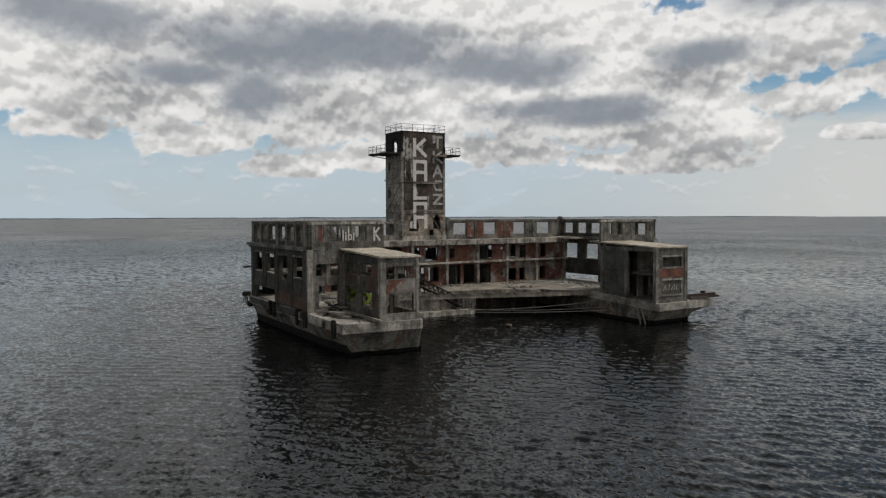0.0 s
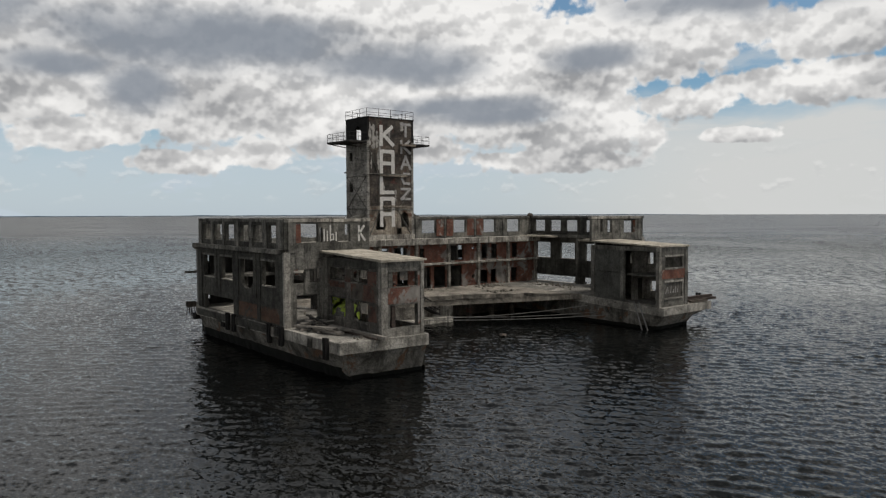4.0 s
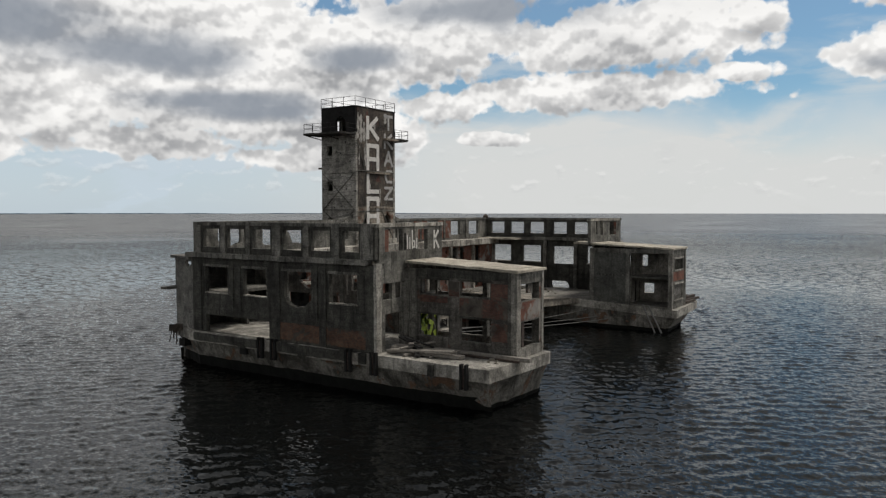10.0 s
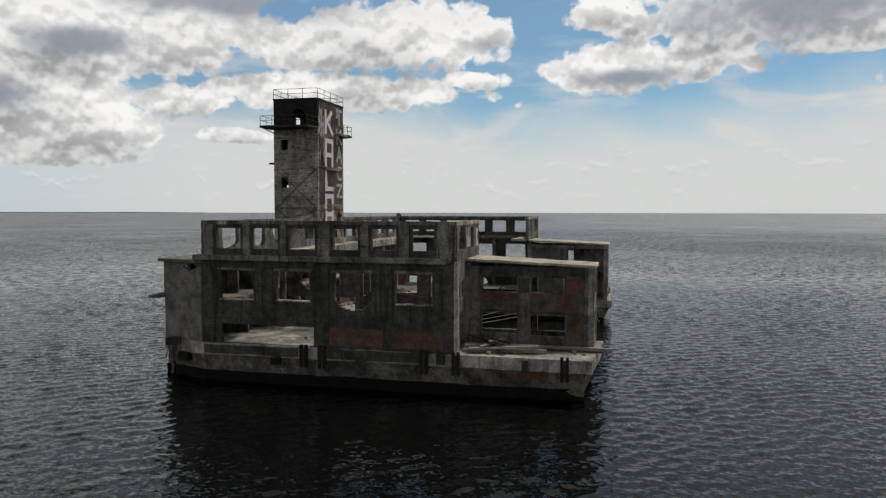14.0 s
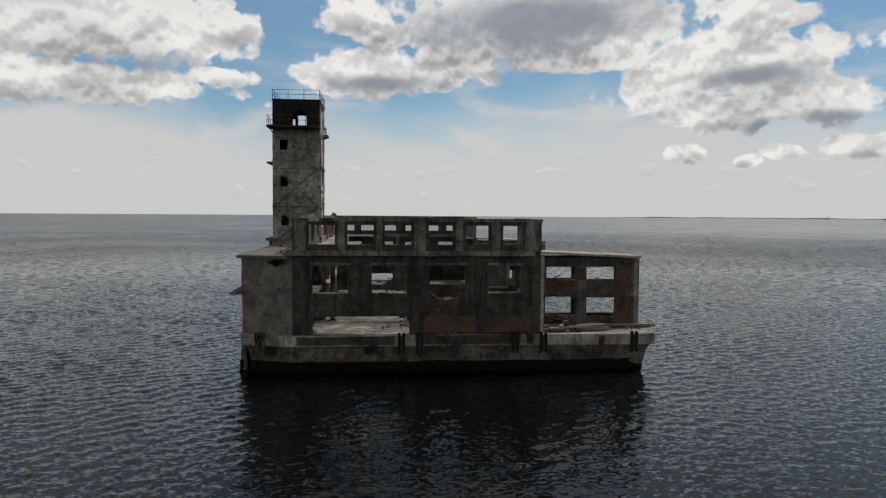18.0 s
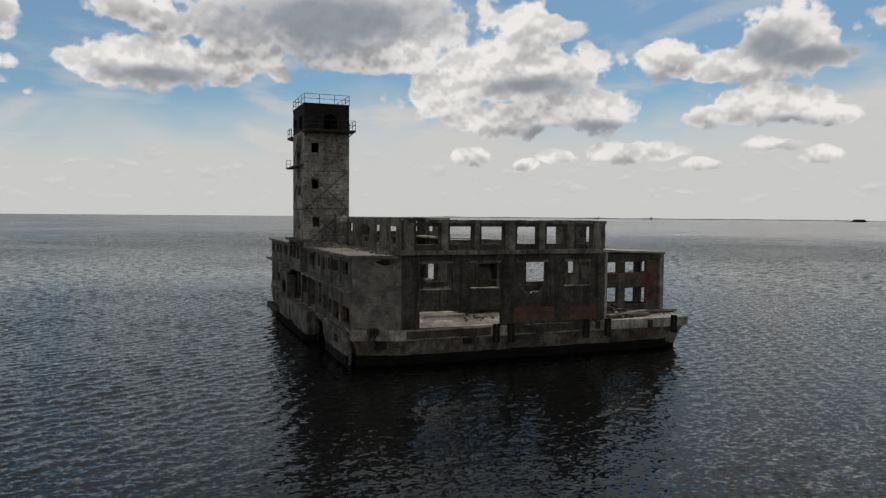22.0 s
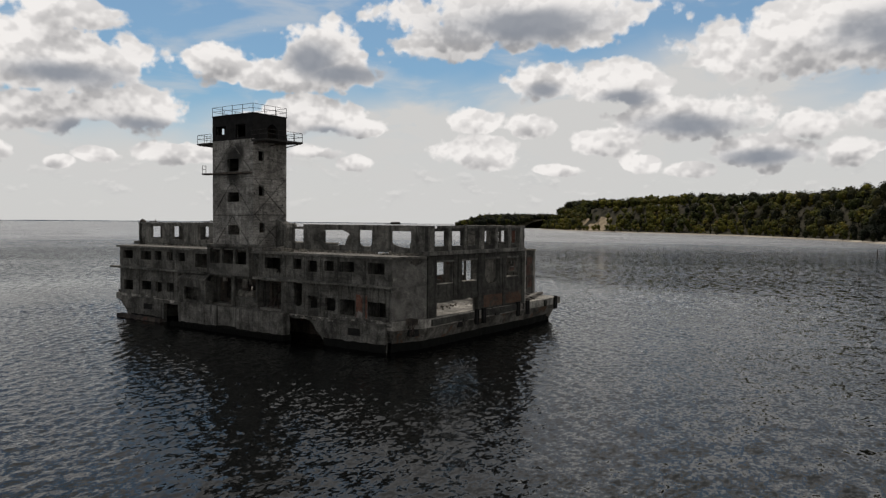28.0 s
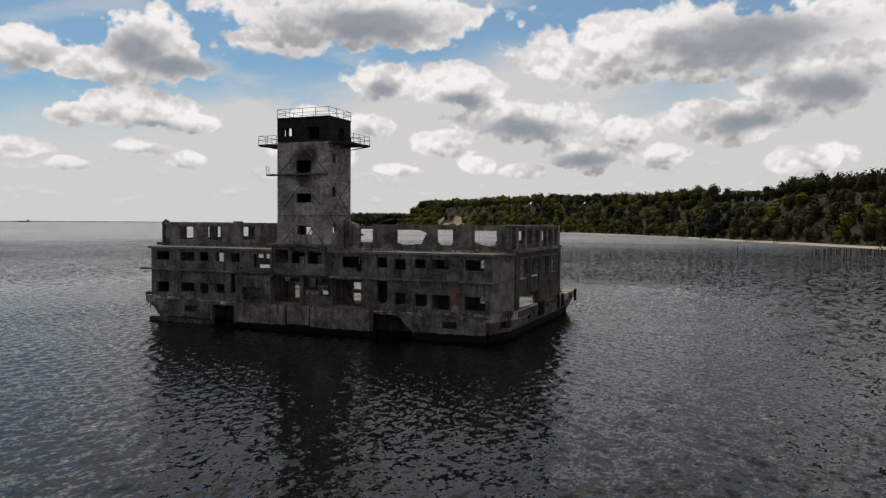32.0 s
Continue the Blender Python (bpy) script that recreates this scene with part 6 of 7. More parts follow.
def woods():
    """Far woods on the bluff: crowns of many small leaf clumps round dark cores, trunks below."""
    rnd = random.Random(5)
    kinds = {"leaf": ([], []), "pine": ([], []), "stem": ([], [])}

    def quad(kind, c, size, n):
        vs, fs = kinds[kind]
        n = n.normalized()
        s = n.cross(Vector((rnd.uniform(-1, 1), rnd.uniform(-1, 1), rnd.uniform(-1, 1)))).normalized()
        t = n.cross(s)
        i = len(vs)
        vs.extend([tuple(c + s * size * rnd.uniform(0.6, 1.2)), tuple(c + t * size * rnd.uniform(0.6, 1.2)), tuple(c - s * size * rnd.uniform(0.6, 1.2)), tuple(c - t * size * rnd.uniform(0.6, 1.2))])
        fs.append((i, i + 1, i + 2, i + 3))

    def tree(x, y, z, h, r, kind, leaves):
        vs, fs = kinds["stem"]
        i = len(vs)
        for k, (rr, zz) in enumerate(((0.35, z - 1), (0.22, z + h * 0.4), (0.06, z + h * 0.85))):
            vs.extend([(x + rr * math.cos(a), y + rr * math.sin(a), zz) for a in (0, 2.09, 4.19)])
        for k in (0, 3):
            for q in range(3):
                fs.append((i + k + q, i + k + (q + 1) % 3, i + k + 3 + (q + 1) % 3, i + k + 3 + q))
        lobes = [(Vector((x, y, z + h * 0.58)), r), (Vector((x + rnd.uniform(-2, 2), y + rnd.uniform(-2, 2), z + h * 0.22)), r * 0.6)]
        if kind == "leaf":
            lobes += [(Vector((x + rnd.uniform(-0.7, 0.7) * r, y + rnd.uniform(-0.7, 0.7) * r, z + h * rnd.uniform(0.38, 0.85))), r * rnd.uniform(0.4, 0.65)) for _ in range(4)]
        for c, rr in lobes:
            vs, fs = kinds[kind]
            i = len(vs)
            vs.extend([tuple(c + Vector((d[0] * rr, d[1] * rr, d[2] * rr * (1.3 if kind == "pine" else 0.95))) * rnd.uniform(0.68, 0.86)) for d in ICO[0]])
            fs.extend([(i + p, i + q, i + w) for p, q, w in ICO[1]])
            for _ in range(max(6, int(leaves * (rr / r) ** 1.5))):
                d = Vector((rnd.gauss(0, 1), rnd.gauss(0, 1), rnd.gauss(0.25, 1))).normalized()
                tall = 1.35 if kind == "pine" else 0.95
                p = c + Vector((d.x * rr, d.y * rr, d.z * rr * tall)) * rnd.uniform(0.62, 1.06)
                quad(kind, p, rr * rnd.uniform(0.1, 0.24), d + Vector((rnd.uniform(-0.6, 0.6), rnd.uniform(-0.6, 0.6), rnd.uniform(-0.2, 0.8))))
    for x, y, nx, ny in COAST:
        far = math.hypot(x + 40, y - 110)
        if x < -560 or far > 2750 or (far > 2350 and rnd.random() < 0.4):
            continue
        scar = 445 < x < 535 and -1190 < y < -1000
        cloud_shade = min(1.0, max(0.0, (330 - x) / 260.0))       # more dark trees towards the houses, in place of cloud shade
        for o in (14, 20, 28, 38, 50, 64, 80, 100, 122, 146, 174):
            for _ in range(2):
                px, py = x + nx * o + rnd.uniform(-9, 9), y + ny * o + rnd.uniform(-9, 9)
                if scar and 18 < o < 55 and rnd.random() < 0.82:
                    continue
                pine = rnd.random() < (0.35 if o > 70 else 0.1) + 0.6 * cloud_shade
                h = rnd.uniform(11.5, 18.5) * (0.6 if o < 18 else 0.8 if o < 25 else 0.7 if -50 < px < 12 and o > 45 else 1.0)
                tree(px, py, bluff_height(px, py, o), h, h * rnd.uniform(0.28, 0.42), "pine" if pine else "leaf", 120 if far < 1000 else 60)
    # headland further along the coast
    for k in range(900):
        f, w = rnd.random(), rnd.uniform(-1, 1)
        px, py, z = cape(f, w)
        h = rnd.uniform(9, 14)
        tree(px, py, z - 1, h, h * rnd.uniform(0.4, 0.55), "pine" if rnd.random() < 0.8 else "leaf", 14)
    for kind, mat, label in (("leaf", M_LEAF, "fresh green broadleaf woods on the bluff"), ("pine", M_PINE, "dark woods on the bluff: pines, and trees toned for cloud shade"), ("stem", M_EARTH, "grey tree trunks in the woods")):
        me = bpy.data.meshes.new("woods")
        me.from_pydata(kinds[kind][0], [], kinds[kind][1])
        me.materials.append(mat)
        tagged(new("woods", me), label, "woods", kind="stuff")


woods()


def headland():
    bm = bmesh.new()
    rows = [[bm.verts.new(cape(i / 24, w)) for w in (-1.3, -1.1, -0.8, -0.4, 0, 0.4, 0.8, 1.1, 1.3)] for i in range(-2, 27)]
    for a, b in zip(rows, rows[1:]):
        for k in range(8):
            bm.faces.new([a[k], a[k + 1], b[k + 1], b[k]])
    tagged(part("ground", bm, M_EARTH), "dark wooded headland far along the coast", "headland", kind="structure")


headland()


def far_land():
    """Low land along the horizon; air haze is put into its blue colour."""
    m, nt, bsdf = mat_base("far_land_haze_tint")
    _, pos = stretched(nt, 1, 1, 1)
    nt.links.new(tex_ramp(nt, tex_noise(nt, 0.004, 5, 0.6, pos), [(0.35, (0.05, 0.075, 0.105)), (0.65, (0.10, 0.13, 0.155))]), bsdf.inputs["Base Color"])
    bsdf.inputs["Roughness"].default_value = 1.0
    bsdf.inputs["Specular IOR Level"].default_value = 0.0
    bm = bmesh.new()
    for a0, a1, hh, r in ((-15, 41, 7, 4700), (40, 58, 5, 4760), (108, 143, 5, 4740)):
        n = int((a1 - a0) * 4)
        last = None
        for i in range(n + 1):
            b = radians(a0 + (a1 - a0) * i / n)
            fade = min(1.0, i / 14, (n - i) / 14)
            z = WATER + 1 + fade * (hh * (0.6 + 0.5 * noise.noise((i * 0.11, a0, 0))) + 1.5 * noise.noise((i * 0.8, 2, 0)))
            row = [bm.verts.new((27 + (r + k) * math.sin(b), 20 + (r + k) * math.cos(b), zz)) for k, zz in ((0, WATER - 1), (6, z), (60, z), (66, WATER - 1))]
            if last:
                for k in range(3):
                    bm.faces.new([last[k], last[k + 1], row[k + 1], row[k]])
            last = row
    tagged(part("backdrop", bm, m), "low land along the horizon, coloured blue for haze", "far land", kind="structure")


far_land()


# ---- groyne posts, boats, barge, houses on the bluff ----
def post_mesh(h, r):
    bm = bmesh.new()
    rings = []
    for z, k in ((-2.5, 1.05), (h * 0.5, 1.0), (h * 0.93, 0.95), (h, 0.7)):
        rings.append([bm.verts.new((r * k * math.cos(a) + 0.05 * z * 0.2, r * k * math.sin(a), z)) for a in (2 * math.pi * q / 7 for q in range(7))])
    for a, b in zip(rings, rings[1:]):
        for q in range(7):
            bm.faces.new([a[q], a[(q + 1) % 7], b[(q + 1) % 7], b[q]])
    bm.faces.new(rings[-1])
    me = bpy.data.meshes.new("post")
    bmesh.ops.recalc_face_normals(bm, faces=bm.faces)
    bm.to_mesh(me)
    bm.free()
    me.materials.append(M_RUST)
    return me


def groynes():
    rnd = random.Random(8)
    tall, low = post_mesh(3.0, 0.28), post_mesh(0.55, 0.3)
    for k in range(46):
        f = k / 45
        if rnd.random() < 0.12:
            continue
        ob = new("groyne_post", tall)
        ob.location = (-53 - 42 * f + rnd.uniform(-0.3, 0.3), -272 - 25 * f, WATER + rnd.uniform(-0.9, 0.35))
        ob.rotation_euler = (rnd.uniform(-0.06, 0.06), rnd.uniform(-0.06, 0.06), rnd.uniform(0, 6))
        tagged(ob, "weathered dark timber groyne post standing in shallow water", "post", "row of groyne posts")
    for k in range(58):
        f = k / 57
        if rnd.random() < 0.35:
            continue
        ob = new("groyne_stub", low)
        ob.location = (-24 - 58 * f, -254 + 56 * f + rnd.uniform(-0.8, 0.8), WATER + rnd.uniform(-0.35, 0.15))
        tagged(ob, "rotten timber stub just above the water", "post", "row of rotten stubs")
    for x, y, h in ((-19.8, -257.5, 4.2), (-23.0, -255.5, 3.4)):
        ob = new("mooring_pole", post_mesh(h, 0.2))
        ob.location = (x, y, WATER)
        tagged(ob, "tall dark timber pole standing in the sea", "post", "mooring poles")


groynes()


def small_boat():
    b = thing("motor_boat", "small dark open motor boat lying off the shore", "boat", (341, -540, WATER))
    secs = []
    for z, k in ((-0.3, 0.55), (0.2, 0.9), (0.9, 1.0)):
        secs.append([(u * 2.6 * (0.92 + 0.08 * k), v * 1.0 * k, z) for u, v in ((-1, -0.8), (0.3, -1), (0.8, -0.55), (1.05, 0), (0.8, 0.55), (0.3, 1), (-1, 0.8))])
    h = part("hull", loft(secs), C_BLACK, b)
    bm = bmesh.new()
    box(bm, -0.9, 0.5, -0.6, 0.6, 0.9, 2.0)
    part("cabin", bm, C_DARKFACE, b)
    b.rotation_euler = (0, 0, 0.9)


small_boat()


def barge():
    b = thing("barge", "long dark barge moored far out", "ship", (2089, -2554, WATER))
    part("hull", loft([[(u * 26, v * 5, z) for u, v in ((-1, -1), (0.9, -1), (1, -0.6), (1, 0.6), (0.9, 1), (-1, 1))] for z in (-1, 4.5)]), C_BLACK, b)
    bm = bmesh.new()
    box(bm, -22, 20, -4, 4, 4.5, 11)
    part("deckhouse", bm, C_DARKFACE, b)
    bm = bmesh.new()
    box(bm, 26, 52, -1, 1, 0, 2)
    part("boom", bm, M_RUST, b)
    b.rotation_euler = (0, 0, radians(50))
    for x, y, ln in ((3300, -2440, 24), (3560, -2280, 18)):
        s = thing("cargo_ship", "small grey ship on the horizon", "ship", (x, y, WATER), "ships on the horizon")
        part("hull", loft([[(u * ln, v * 4, z) for u, v in ((-1, -1), (0.8, -1), (1.05, 0), (0.8, 1), (-1, 1))] for z in (-1, 4)]), C_DARKFACE, s)
        bm = bmesh.new()
        box(bm, -ln * 0.9, -ln * 0.6, -3, 3, 4, 12)
        part("deckhouse", bm, C_PALE, s)
        s.rotation_euler = (0, 0, radians(40))


barge()


def bluff_houses():
    white = plain("white_house_paint", (0.62, 0.62, 0.6), 0.8, 0, 0.06, 0.5)
    for x, y, w, h, z in ((-7, -720, 12, 9, 40.5), (-28, -720, 21, 9.5, 39.5)):
        b = thing("apartment_building", "white apartment block among the trees on the bluff", "building", (x, y, z), "houses on the bluff")
        holes = [(-w / 2 + 1.2 + 3.0 * i, -w / 2 + 2.8 + 3.0 * i, 1.2 + 3 * k, 2.7 + 3 * k) for i in range(int((w - 1) / 3)) for k in range(int(h / 3))]
        part("wall", wall_bm(-w / 2, w / 2, -4, h, holes, 0.3, lambda u, v, d: (u, 5 - d, v), 3, 0.0), white, b)
        bm = bmesh.new()
        box(bm, -w / 2, w / 2, -5, 4.4, -4, h)
        part("body", bm, C_DARKFACE, b)
        bm = bmesh.new()
        box(bm, -w / 2 - 0.3, w / 2 + 0.3, -5.2, 5.3, h, h + 0.5)
        part("roof", bm, C_FRAME, b)


bluff_houses()


# ---- loose things on the decks and in the yard ----
def plank(name, a, b, w, h, mat, label, category, group="", wear=0.02):
    """A sawn beam from a to b with worn edges, lying where it fell."""
    a, b = Vector(a), Vector(b)
    ln = (b - a).length
    bm = rough_box(0, ln, -w / 2, w / 2, 0, h, 0.5, wear)
    ob = part(name, bm, mat)
    d = (b - a).normalized()
    ob.matrix_world = Matrix.Translation(a) @ d.to_track_quat("X", "Z").to_matrix().to_4x4()
    return tagged(ob, label, category, group)


for a, b, w, h in (((1.0, 11.6, 4.0), (3.6, 6.2, 4.02), 0.35, 0.18), ((0.8, 10.9, 4.18), (3.3, 5.4, 4.2), 0.3, 0.15), ((1.5, 11.7, 4.33), (2.7, 7.4, 4.36), 0.32, 0.14),
                   ((2.2, 11.4, 4.0), (3.7, 8.0, 4.0), 0.4, 0.2), ((0.3, 9.6, 4.0), (2.6, 9.2, 4.0), 0.25, 0.2), ((1.0, 7.6, 4.0), (2.9, 7.9, 4.0), 0.22, 0.16)):
    plank("plank", a, b, w, h, M_PLANK, "weathered grey plank in a heap on the deck", "plank", "planks on the deck")
for a, b, w, h in (((1.3, 11.8, 4.02), (2.0, 5.2, 4.04), 0.75, 0.22), ((2.3, 11.9, 4.26), (2.6, 6.0, 4.28), 0.7, 0.2), ((0.7, 11.2, 4.26), (1.6, 5.8, 4.5), 0.6, 0.14), ((3.0, 11.5, 4.02), (3.4, 7.2, 4.02), 0.5, 0.3)):
    plank("plank", a, b, w, h, M_PLANK, "broad weathered grey plank stacked on the deck", "plank", "planks on the deck")
for a, b in (((0.6, 10.2, 4.5), (3.4, 8.8, 4.75)), ((1.2, 8.6, 4.62), (2.2, 11.4, 5.1)), ((0.9, 9.4, 4.9), (3.6, 10.6, 4.6)), ((2.4, 8.2, 4.5), (1.4, 10.4, 5.3)), ((0.5, 8.4, 4.1), (2.9, 10.8, 4.95))):
    plank("plank", a, b, 0.34, 0.09, C_BLACK if b[2] > 4.9 else M_PLANK, "dark broken board thrown on the heap of planks", "plank", "planks on the deck")
plank("long_beam", (3.6, 10.4, 4.0), (3.5, 0.2, 4.02), 0.34, 0.3, M_PLANK, "long grey timber beam lying beside the gate house", "beam")
plank("long_beam", (3.25, 9.0, 4.0), (3.0, 0.9, 4.0), 0.2, 0.16, M_RUST, "thin rusty beam lying on the deck", "beam")
for k, (a, b) in enumerate((((51.4, 3.4, 3.36), (57.2, 2.4, 3.5)), ((51.3, 2.8, 3.36), (56.8, 1.7, 3.5)), ((51.6, 4.2, 3.4), (57.6, 3.4, 3.6)), ((51.5, 3.1, 3.66), (56.6, 2.2, 3.8)), ((51.2, 1.9, 3.36), (54.6, 1.6, 3.4)))):
    plank("fallen_beam", a, b, 0.34, 0.28, M_RUST if k % 2 else C_DARKFACE, "dark fallen beam jutting over the deck edge", "beam", "fallen beams")


def gangway():
    g = thing("metal_gangway", "black steel truss gangway leading down to the water", "stairs", (GANG_A[0], 25.5, 4))
    p = lambda name, pts, r=0.05: own(name, tube(pts, r, 5), C_BLACK, g)
    up = Vector((0, 0, 1.15))
    for y in (25.9, 24.6):
        a, b = Vector((GANG_A[0], y, GANG_A[1])), Vector((GANG_B[0], y - 0.9, GANG_B[1]))
        p("stringer", [a, b], 0.13)
        p("rail_bar", [a + up, b + up], 0.09)
        p("rail_bar", [a + up * 0.5, b + up * 0.5], 0.06)
        for i in range(9):
            q = a.lerp(b, i / 8)
            p("rail_post", [q, q + up], 0.07)
        for i in range(8):
            p("diagonal", [a.lerp(b, i / 8), a.lerp(b, (i + 1) / 8) + up], 0.05)
    for i in range(17):
        q, r = Vector((GANG_A[0], 25.9, GANG_A[1])).lerp(Vector((GANG_B[0], 25.0, GANG_B[1])), i / 16), Vector((GANG_A[0], 24.6, GANG_A[1])).lerp(Vector((GANG_B[0], 23.7, GANG_B[1])), i / 16)
        p("tread", [q, r], 0.07)
    for y in (25.9, 24.6):
        p("leg", [(GANG_A[0] + 0.1, y, FLOOR - 0.1), (GANG_A[0] + 0.1, y, GANG_A[1])], 0.1)


GANG_A, GANG_B = (22.0, 4.75), (27.9, 1.6)
gangway()


def hose(a, b, sag, r, label, name="hose"):
    a, b = Vector(a), Vector(b)
    pts = [a.lerp(b, i / 20) - Vector((0, 0, 4 * sag * (i / 20) * (1 - i / 20))) for i in range(21)]
    return tagged(part(name, tube(pts, r, 6), M_ROPE, smooth=True), label, "hose", "hoses across the basin")


for a, b, sg in (((27.0, 23.7, 1.2), (44.35, 12.5, 2.6), 0.35), ((29.0, 23.7, 1.2), (44.35, 10.8, 1.9), 0.3), ((24.5, 23.7, 1.2), (44.35, 9.6, 1.6), 0.25)):
    hose(a, b, sg, 0.045, "long bleached hose slung low across the basin")
for a, b in (((44.15, 5.2, 3.75), (43.2, 2.9, -0.4)), ((44.15, 4.5, 3.7), (43.3, 2.1, -0.4))):
    tagged(part("leaning_pole", tube([a, b], 0.09, 8), M_ROPE), "pale pole leaning from the deck into the water", "pole", "leaning poles")


def rubble(name, spots, rnd, label):
    """Heap of broken concrete, joined: too small to pick apart."""
    bm = bmesh.new()
    for cx, cy, z, rx, ry, n, size in spots:
        for _ in range(n):
            u, v = rnd.gauss(0, 0.45), rnd.gauss(0, 0.45)
            k = size * rnd.uniform(0.35, 1.0)
            m = Matrix.Translation((cx + u * rx, cy + v * ry, z + max(0, 0.5 - abs(u) - abs(v)) * size * 1.2 + k * 0.15)) @ Euler((rnd.uniform(0, 6), rnd.uniform(0, 6), rnd.uniform(0, 6))).to_matrix().to_4x4() @ Matrix.Diagonal((k, k * rnd.uniform(0.5, 1), k * rnd.uniform(0.25, 0.7), 1))
            bmesh.ops.create_cube(bm, size=1.0, matrix=m)
    jitter(bm, 0.05, 3.0)
    return tagged(part(name, bm, M_RUBBLE), label, "rubble", kind="stuff")


rnd_r = random.Random(3)
rubble("rubble", [(21.0, 36.6, 10.98, 3.2, 2.0, 60, 0.55), (17.0, 36.2, 10.98, 3.0, 2.0, 30, 0.4), (10.5, 35.4, 10.98, 4.5, 1.0, 26, 0.35), (4.5, 35.2, 10.98, 3.0, 1.0, 30, 0.45), (34.0, 36.0, 10.98, 2.0, 1.5, 20, 0.4)], rnd_r, "grey concrete rubble strewn on the terrace roof")
rubble("rubble", [(16, 30.5, FLOOR, 5, 1.6, 40, 0.45), (30, 30.8, FLOOR, 6, 1.5, 46, 0.4), (42, 29.5, FLOOR, 4, 2.2, 46, 0.5), (37.5, 22.8, FLOOR, 2.5, 1.5, 24, 0.5), (50.0, 24, FLOOR, 3.0, 5.0, 40, 0.45), (5.0, 24, FLOOR, 2.5, 5.0, 40, 0.35)], rnd_r, "broken concrete and dust on the yard floor")
rubble("rubble", [(2.0, 9.0, FLOOR, 1.8, 2.2, 30, 0.35), (3.0, 2.5, FLOOR, 1.4, 0.8, 14, 0.3), (7.0, 12.9, 11.3, 2.0, 0.5, 14, 0.4), (48, 12.9, 11.3, 3.0, 0.5, 16, 0.4)], rnd_r, "small concrete rubble on decks and ledges")


def strokes_on(name, lines, place, r, mat, label, category="graffiti"):
    """Sprayed strokes, a little proud of their wall; place(u, v, w) as for walls."""
    bm = bmesh.new()
    for (a, b), (c, d) in lines:
        p, q = Vector((a, b)), Vector((c, d))
        e = (q - p).normalized()
        n = Vector((-e.y, e.x)) * r
        p, q = p - e * r * 0.7, q + e * r * 0.7
        vs = [bm.verts.new(place(v.x, v.y, w)) for v in (p - n, p + n, q + n, q - n) for w in (-0.022, 0.012)]
        bm.faces.new([vs[i] for i in (0, 2, 4, 6)])
        bm.faces.new([vs[i] for i in (1, 3, 5, 7)])
        for i in range(4):
            j = (i + 1) % 4
            bm.faces.new([vs[2 * i], vs[2 * i + 1], vs[2 * j + 1], vs[2 * j]])
    return tagged(part(name, bm, mat), label, category)


front_w = lambda x, z, w: (x, 12.2 + w, z)
strokes_on("graffiti_letter", [((8.35, 12.15), (8.35, 13.6)), ((8.4, 12.85), (8.95, 13.6)), ((8.5, 12.9), (9.05, 12.15))], front_w, 0.11, P_WHITE, "white sprayed letter K on the front wall")
strokes_on("graffiti_bars", [((4.35, 12.2), (4.35, 13.3)), ((4.7, 12.2), (4.7, 13.1)), ((5.05, 12.2), (5.05, 13.7)), ((5.05, 12.3), (5.4, 12.3)), ((5.4, 12.3), (5.4, 12.8)), ((5.05, 12.8), (5.4, 12.8)), ((5.7, 12.2), (5.7, 13.0))], front_w, 0.07, P_WHITE, "white sprayed tag of plain bars on the front wall")
rnd_g = random.Random(12)
green = []
for k in range(26):
    x, z = rnd_g.uniform(4.8, 8.3), rnd_g.uniform(4.6, 6.8)
    a = rnd_g.uniform(0, 6.28)
    green.append(((x, z), (x + 0.55 * math.cos(a), z + 0.5 * math.sin(a))))
strokes_on("graffiti_patch", green, lambda x, z, w: (x, 11.9 + w, z), 0.2, P_GREEN, "yellow-green sprayed tag on the back wall of the gate house")
rnd_g = random.Random(4)
pale = [((y, z), (y + rnd_g.uniform(-0.25, 0.25), z + rnd_g.uniform(0.3, 0.7))) for y, z in ((7.8 + 0.42 * k, 5.0 + 0.15 * (k % 2)) for k in range(9))]
strokes_on("graffiti_patch", pale, lambda y, z, w: (49.9 + w, 3.0 + (y - 7.8) * 0.6, z + 0.3), 0.05, P_GREY, "pale sprayed tag on the bare wall of the gate house")
small = [((y, z), (y + rnd_g.uniform(-0.3, 0.3), z + rnd_g.uniform(0.4, 0.9))) for y, z in ((46.0 + 0.5 * k, 4.9) for k in range(6))]
strokes_on("graffiti_patch", small, lambda x, z, w: (x, 1.868 + w, z), 0.045, P_GREY, "grey sprayed tag in the lower opening")


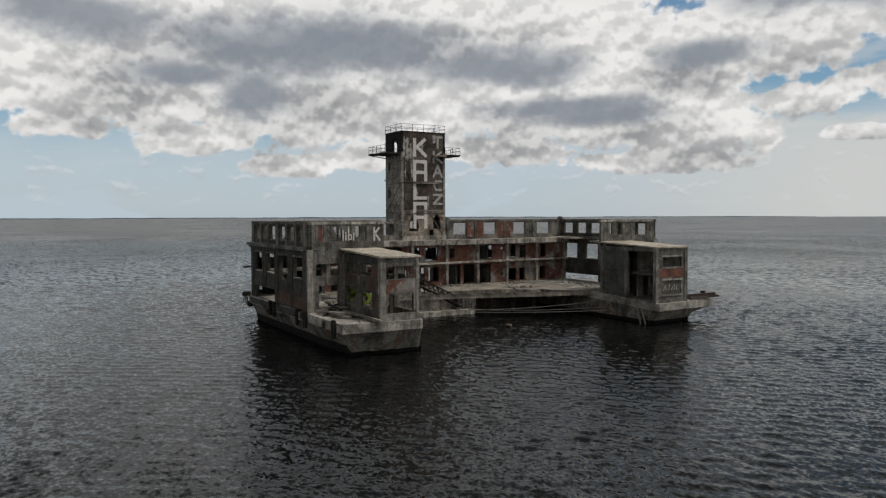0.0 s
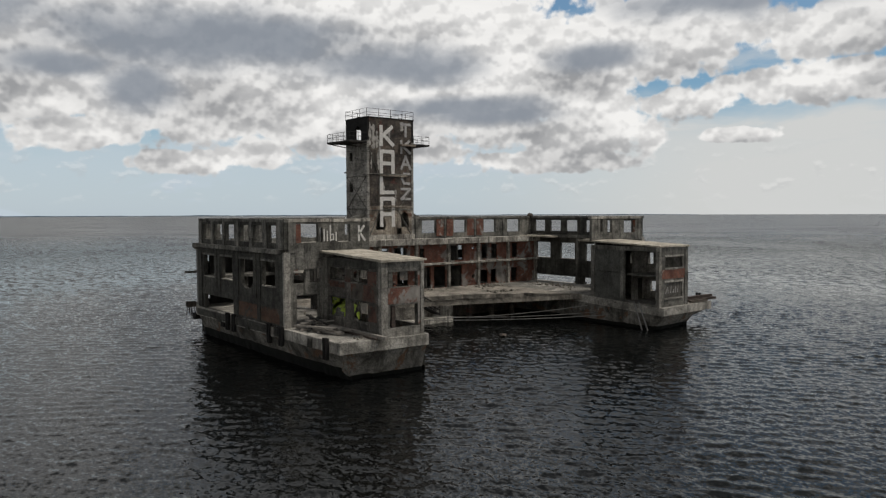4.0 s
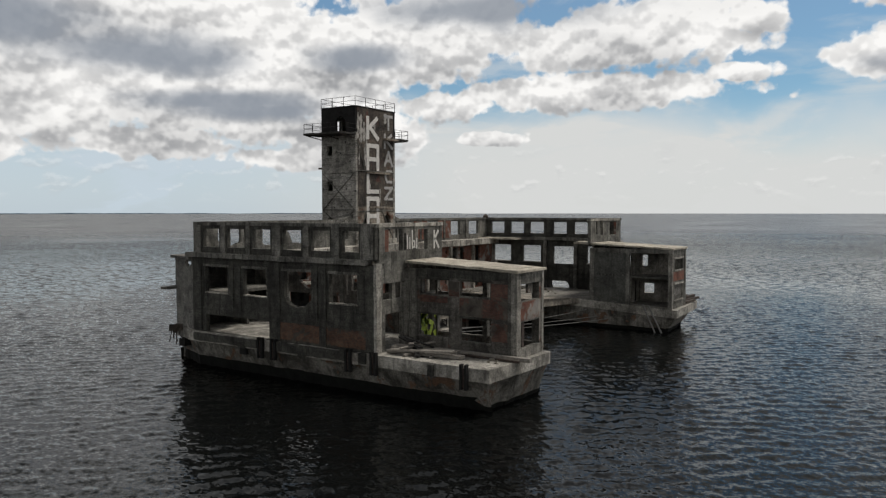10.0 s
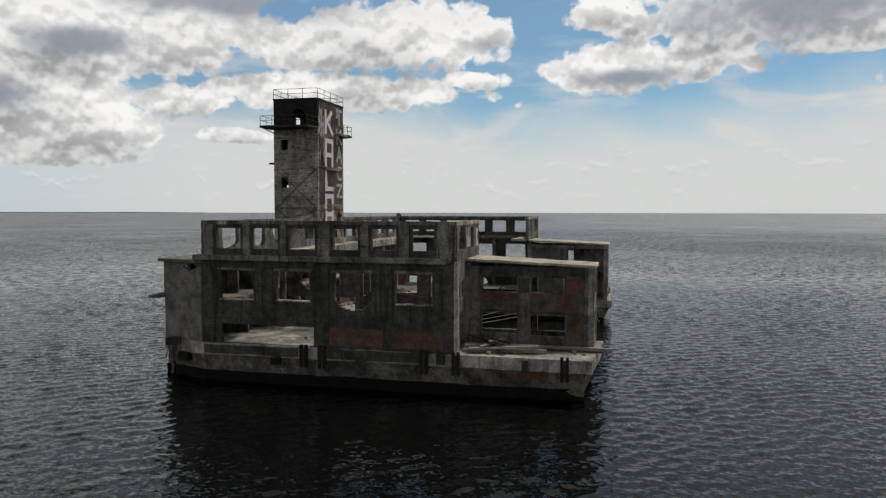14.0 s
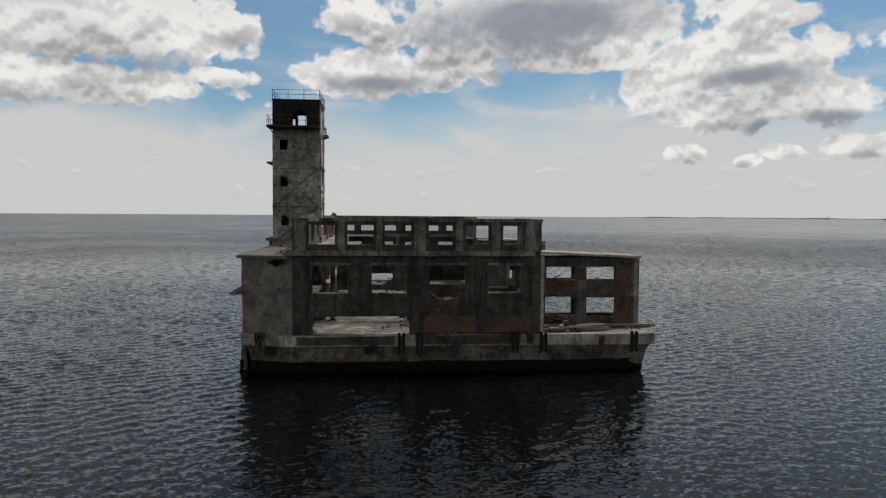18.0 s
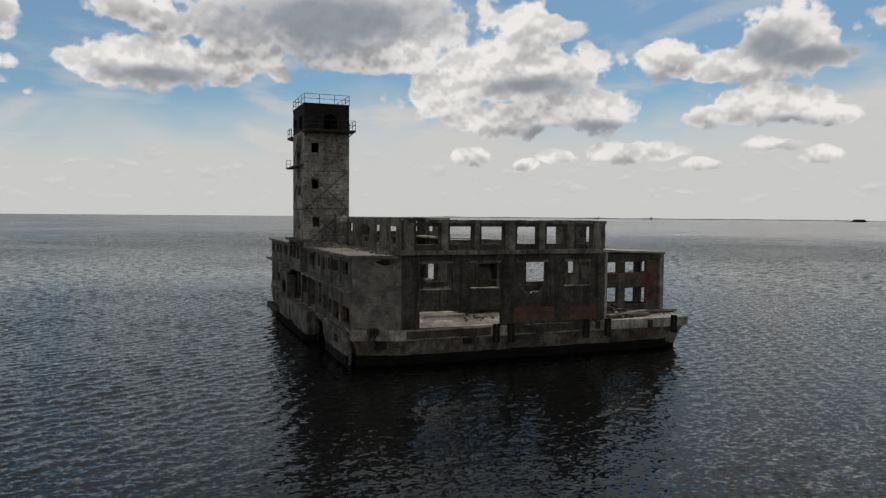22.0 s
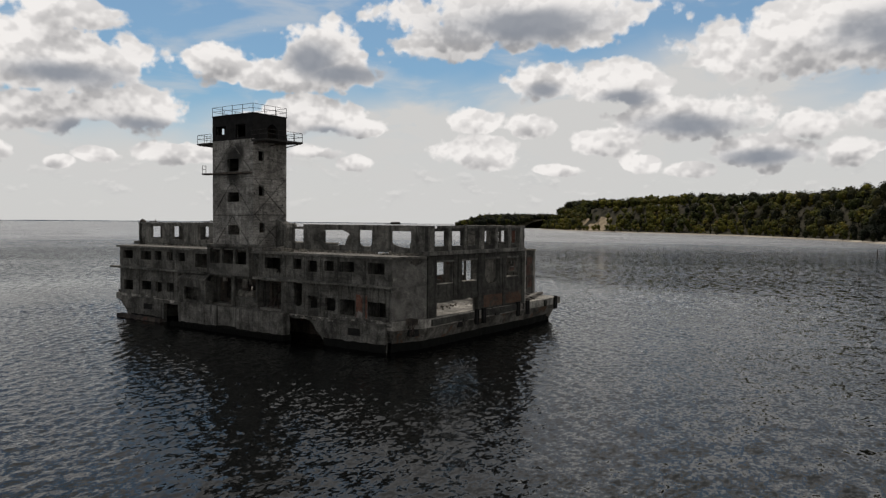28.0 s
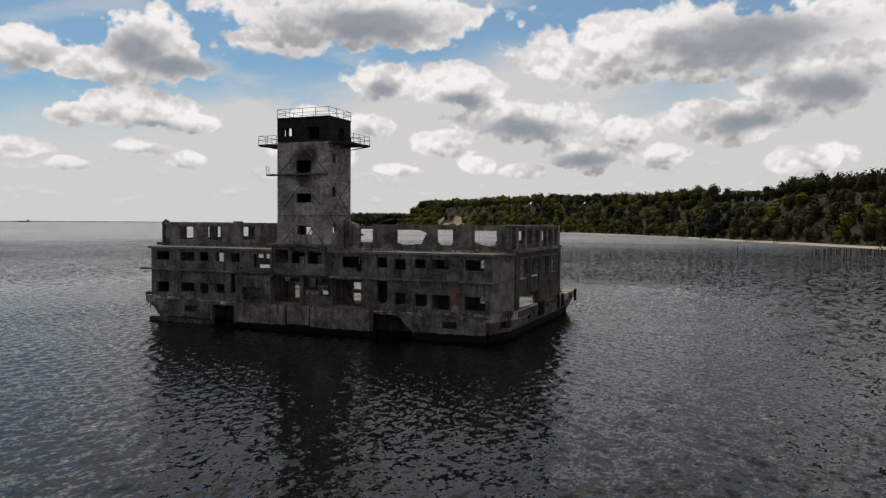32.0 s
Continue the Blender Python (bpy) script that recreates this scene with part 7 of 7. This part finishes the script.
def rod_tangle(x, y, z, seed, label):
    """Bent reinforcing rods that hang from a broken corner."""
    rnd = random.Random(seed)
    t = thing("bent_rods", label, "scrap metal", (x, y, z), "bent rods")
    for k in range(7):
        p = Vector((rnd.uniform(-0.3, 0.3), rnd.uniform(-0.5, 0.5), 0.1))
        pts = [p]
        for i in range(5):
            p = p + Vector((rnd.uniform(-0.16, 0.12), rnd.uniform(-0.18, 0.22), rnd.uniform(-0.5, -0.05)))
            pts.append(p)
        part("rod", tube(pts, 0.05, 5), M_RUST, t)
    for k in range(4):
        bm = rough_box(-0.5, 0.5, -0.5 + 0.25 * k, -0.42 + 0.25 * k, -0.3, 0.35, 0.4, 0.04)
        part("plate", bm, C_DARKFACE, t)


rod_tangle(0.0, 37.3, 3.9, 1, "bent rusty rods hanging from the broken deck corner")
rod_tangle(54.7, 37.6, 3.9, 2, "bent rusty rods hanging from the far deck corner")


def tank():
    t = thing("steel_tank", "pale rusted tank standing inside the rear building", "tank", (27.6, 36.5, FLOOR))
    bm = bmesh.new()
    bmesh.ops.create_cone(bm, cap_ends=True, segments=20, radius1=0.75, radius2=0.75, depth=2.6, matrix=Matrix.Translation((0, 0, 1.0)) @ Euler((0, math.pi / 2, 0)).to_matrix().to_4x4())
    part("shell", bm, C_PALE, t, smooth=True)
    for x in (-0.8, 0.8):
        part("saddle", rough_box(x - 0.1, x + 0.1, -0.6, 0.6, 0, 0.6, 0.4, 0.01), M_RUST, t)
    for k in range(3):
        plank("twisted_girder", (20.2 + k * 0.9, 38.0, FLOOR), (22.6 - k * 0.5, 36.0, 6.3), 0.16, 0.16, M_RUST, "twisted black steel girder leaning inside the ruined bay", "girder", "girders")


tank()


def drift_lump():
    """A waterlogged stump that drifts in the basin."""
    bm = bmesh.new()
    bmesh.ops.create_icosphere(bm, subdivisions=2, radius=1.0, matrix=Matrix.Diagonal((0.75, 0.4, 0.28, 1)))
    jitter(bm, 0.16, 2.1)
    ob = part("driftwood", bm, C_DARKFACE)
    ob.location = (27.1, 10.8, WATER + 0.08)
    ob.rotation_euler = (0.1, 0.15, 0.6)
    tagged(ob, "dark waterlogged driftwood lump in the basin", "driftwood")


drift_lump()
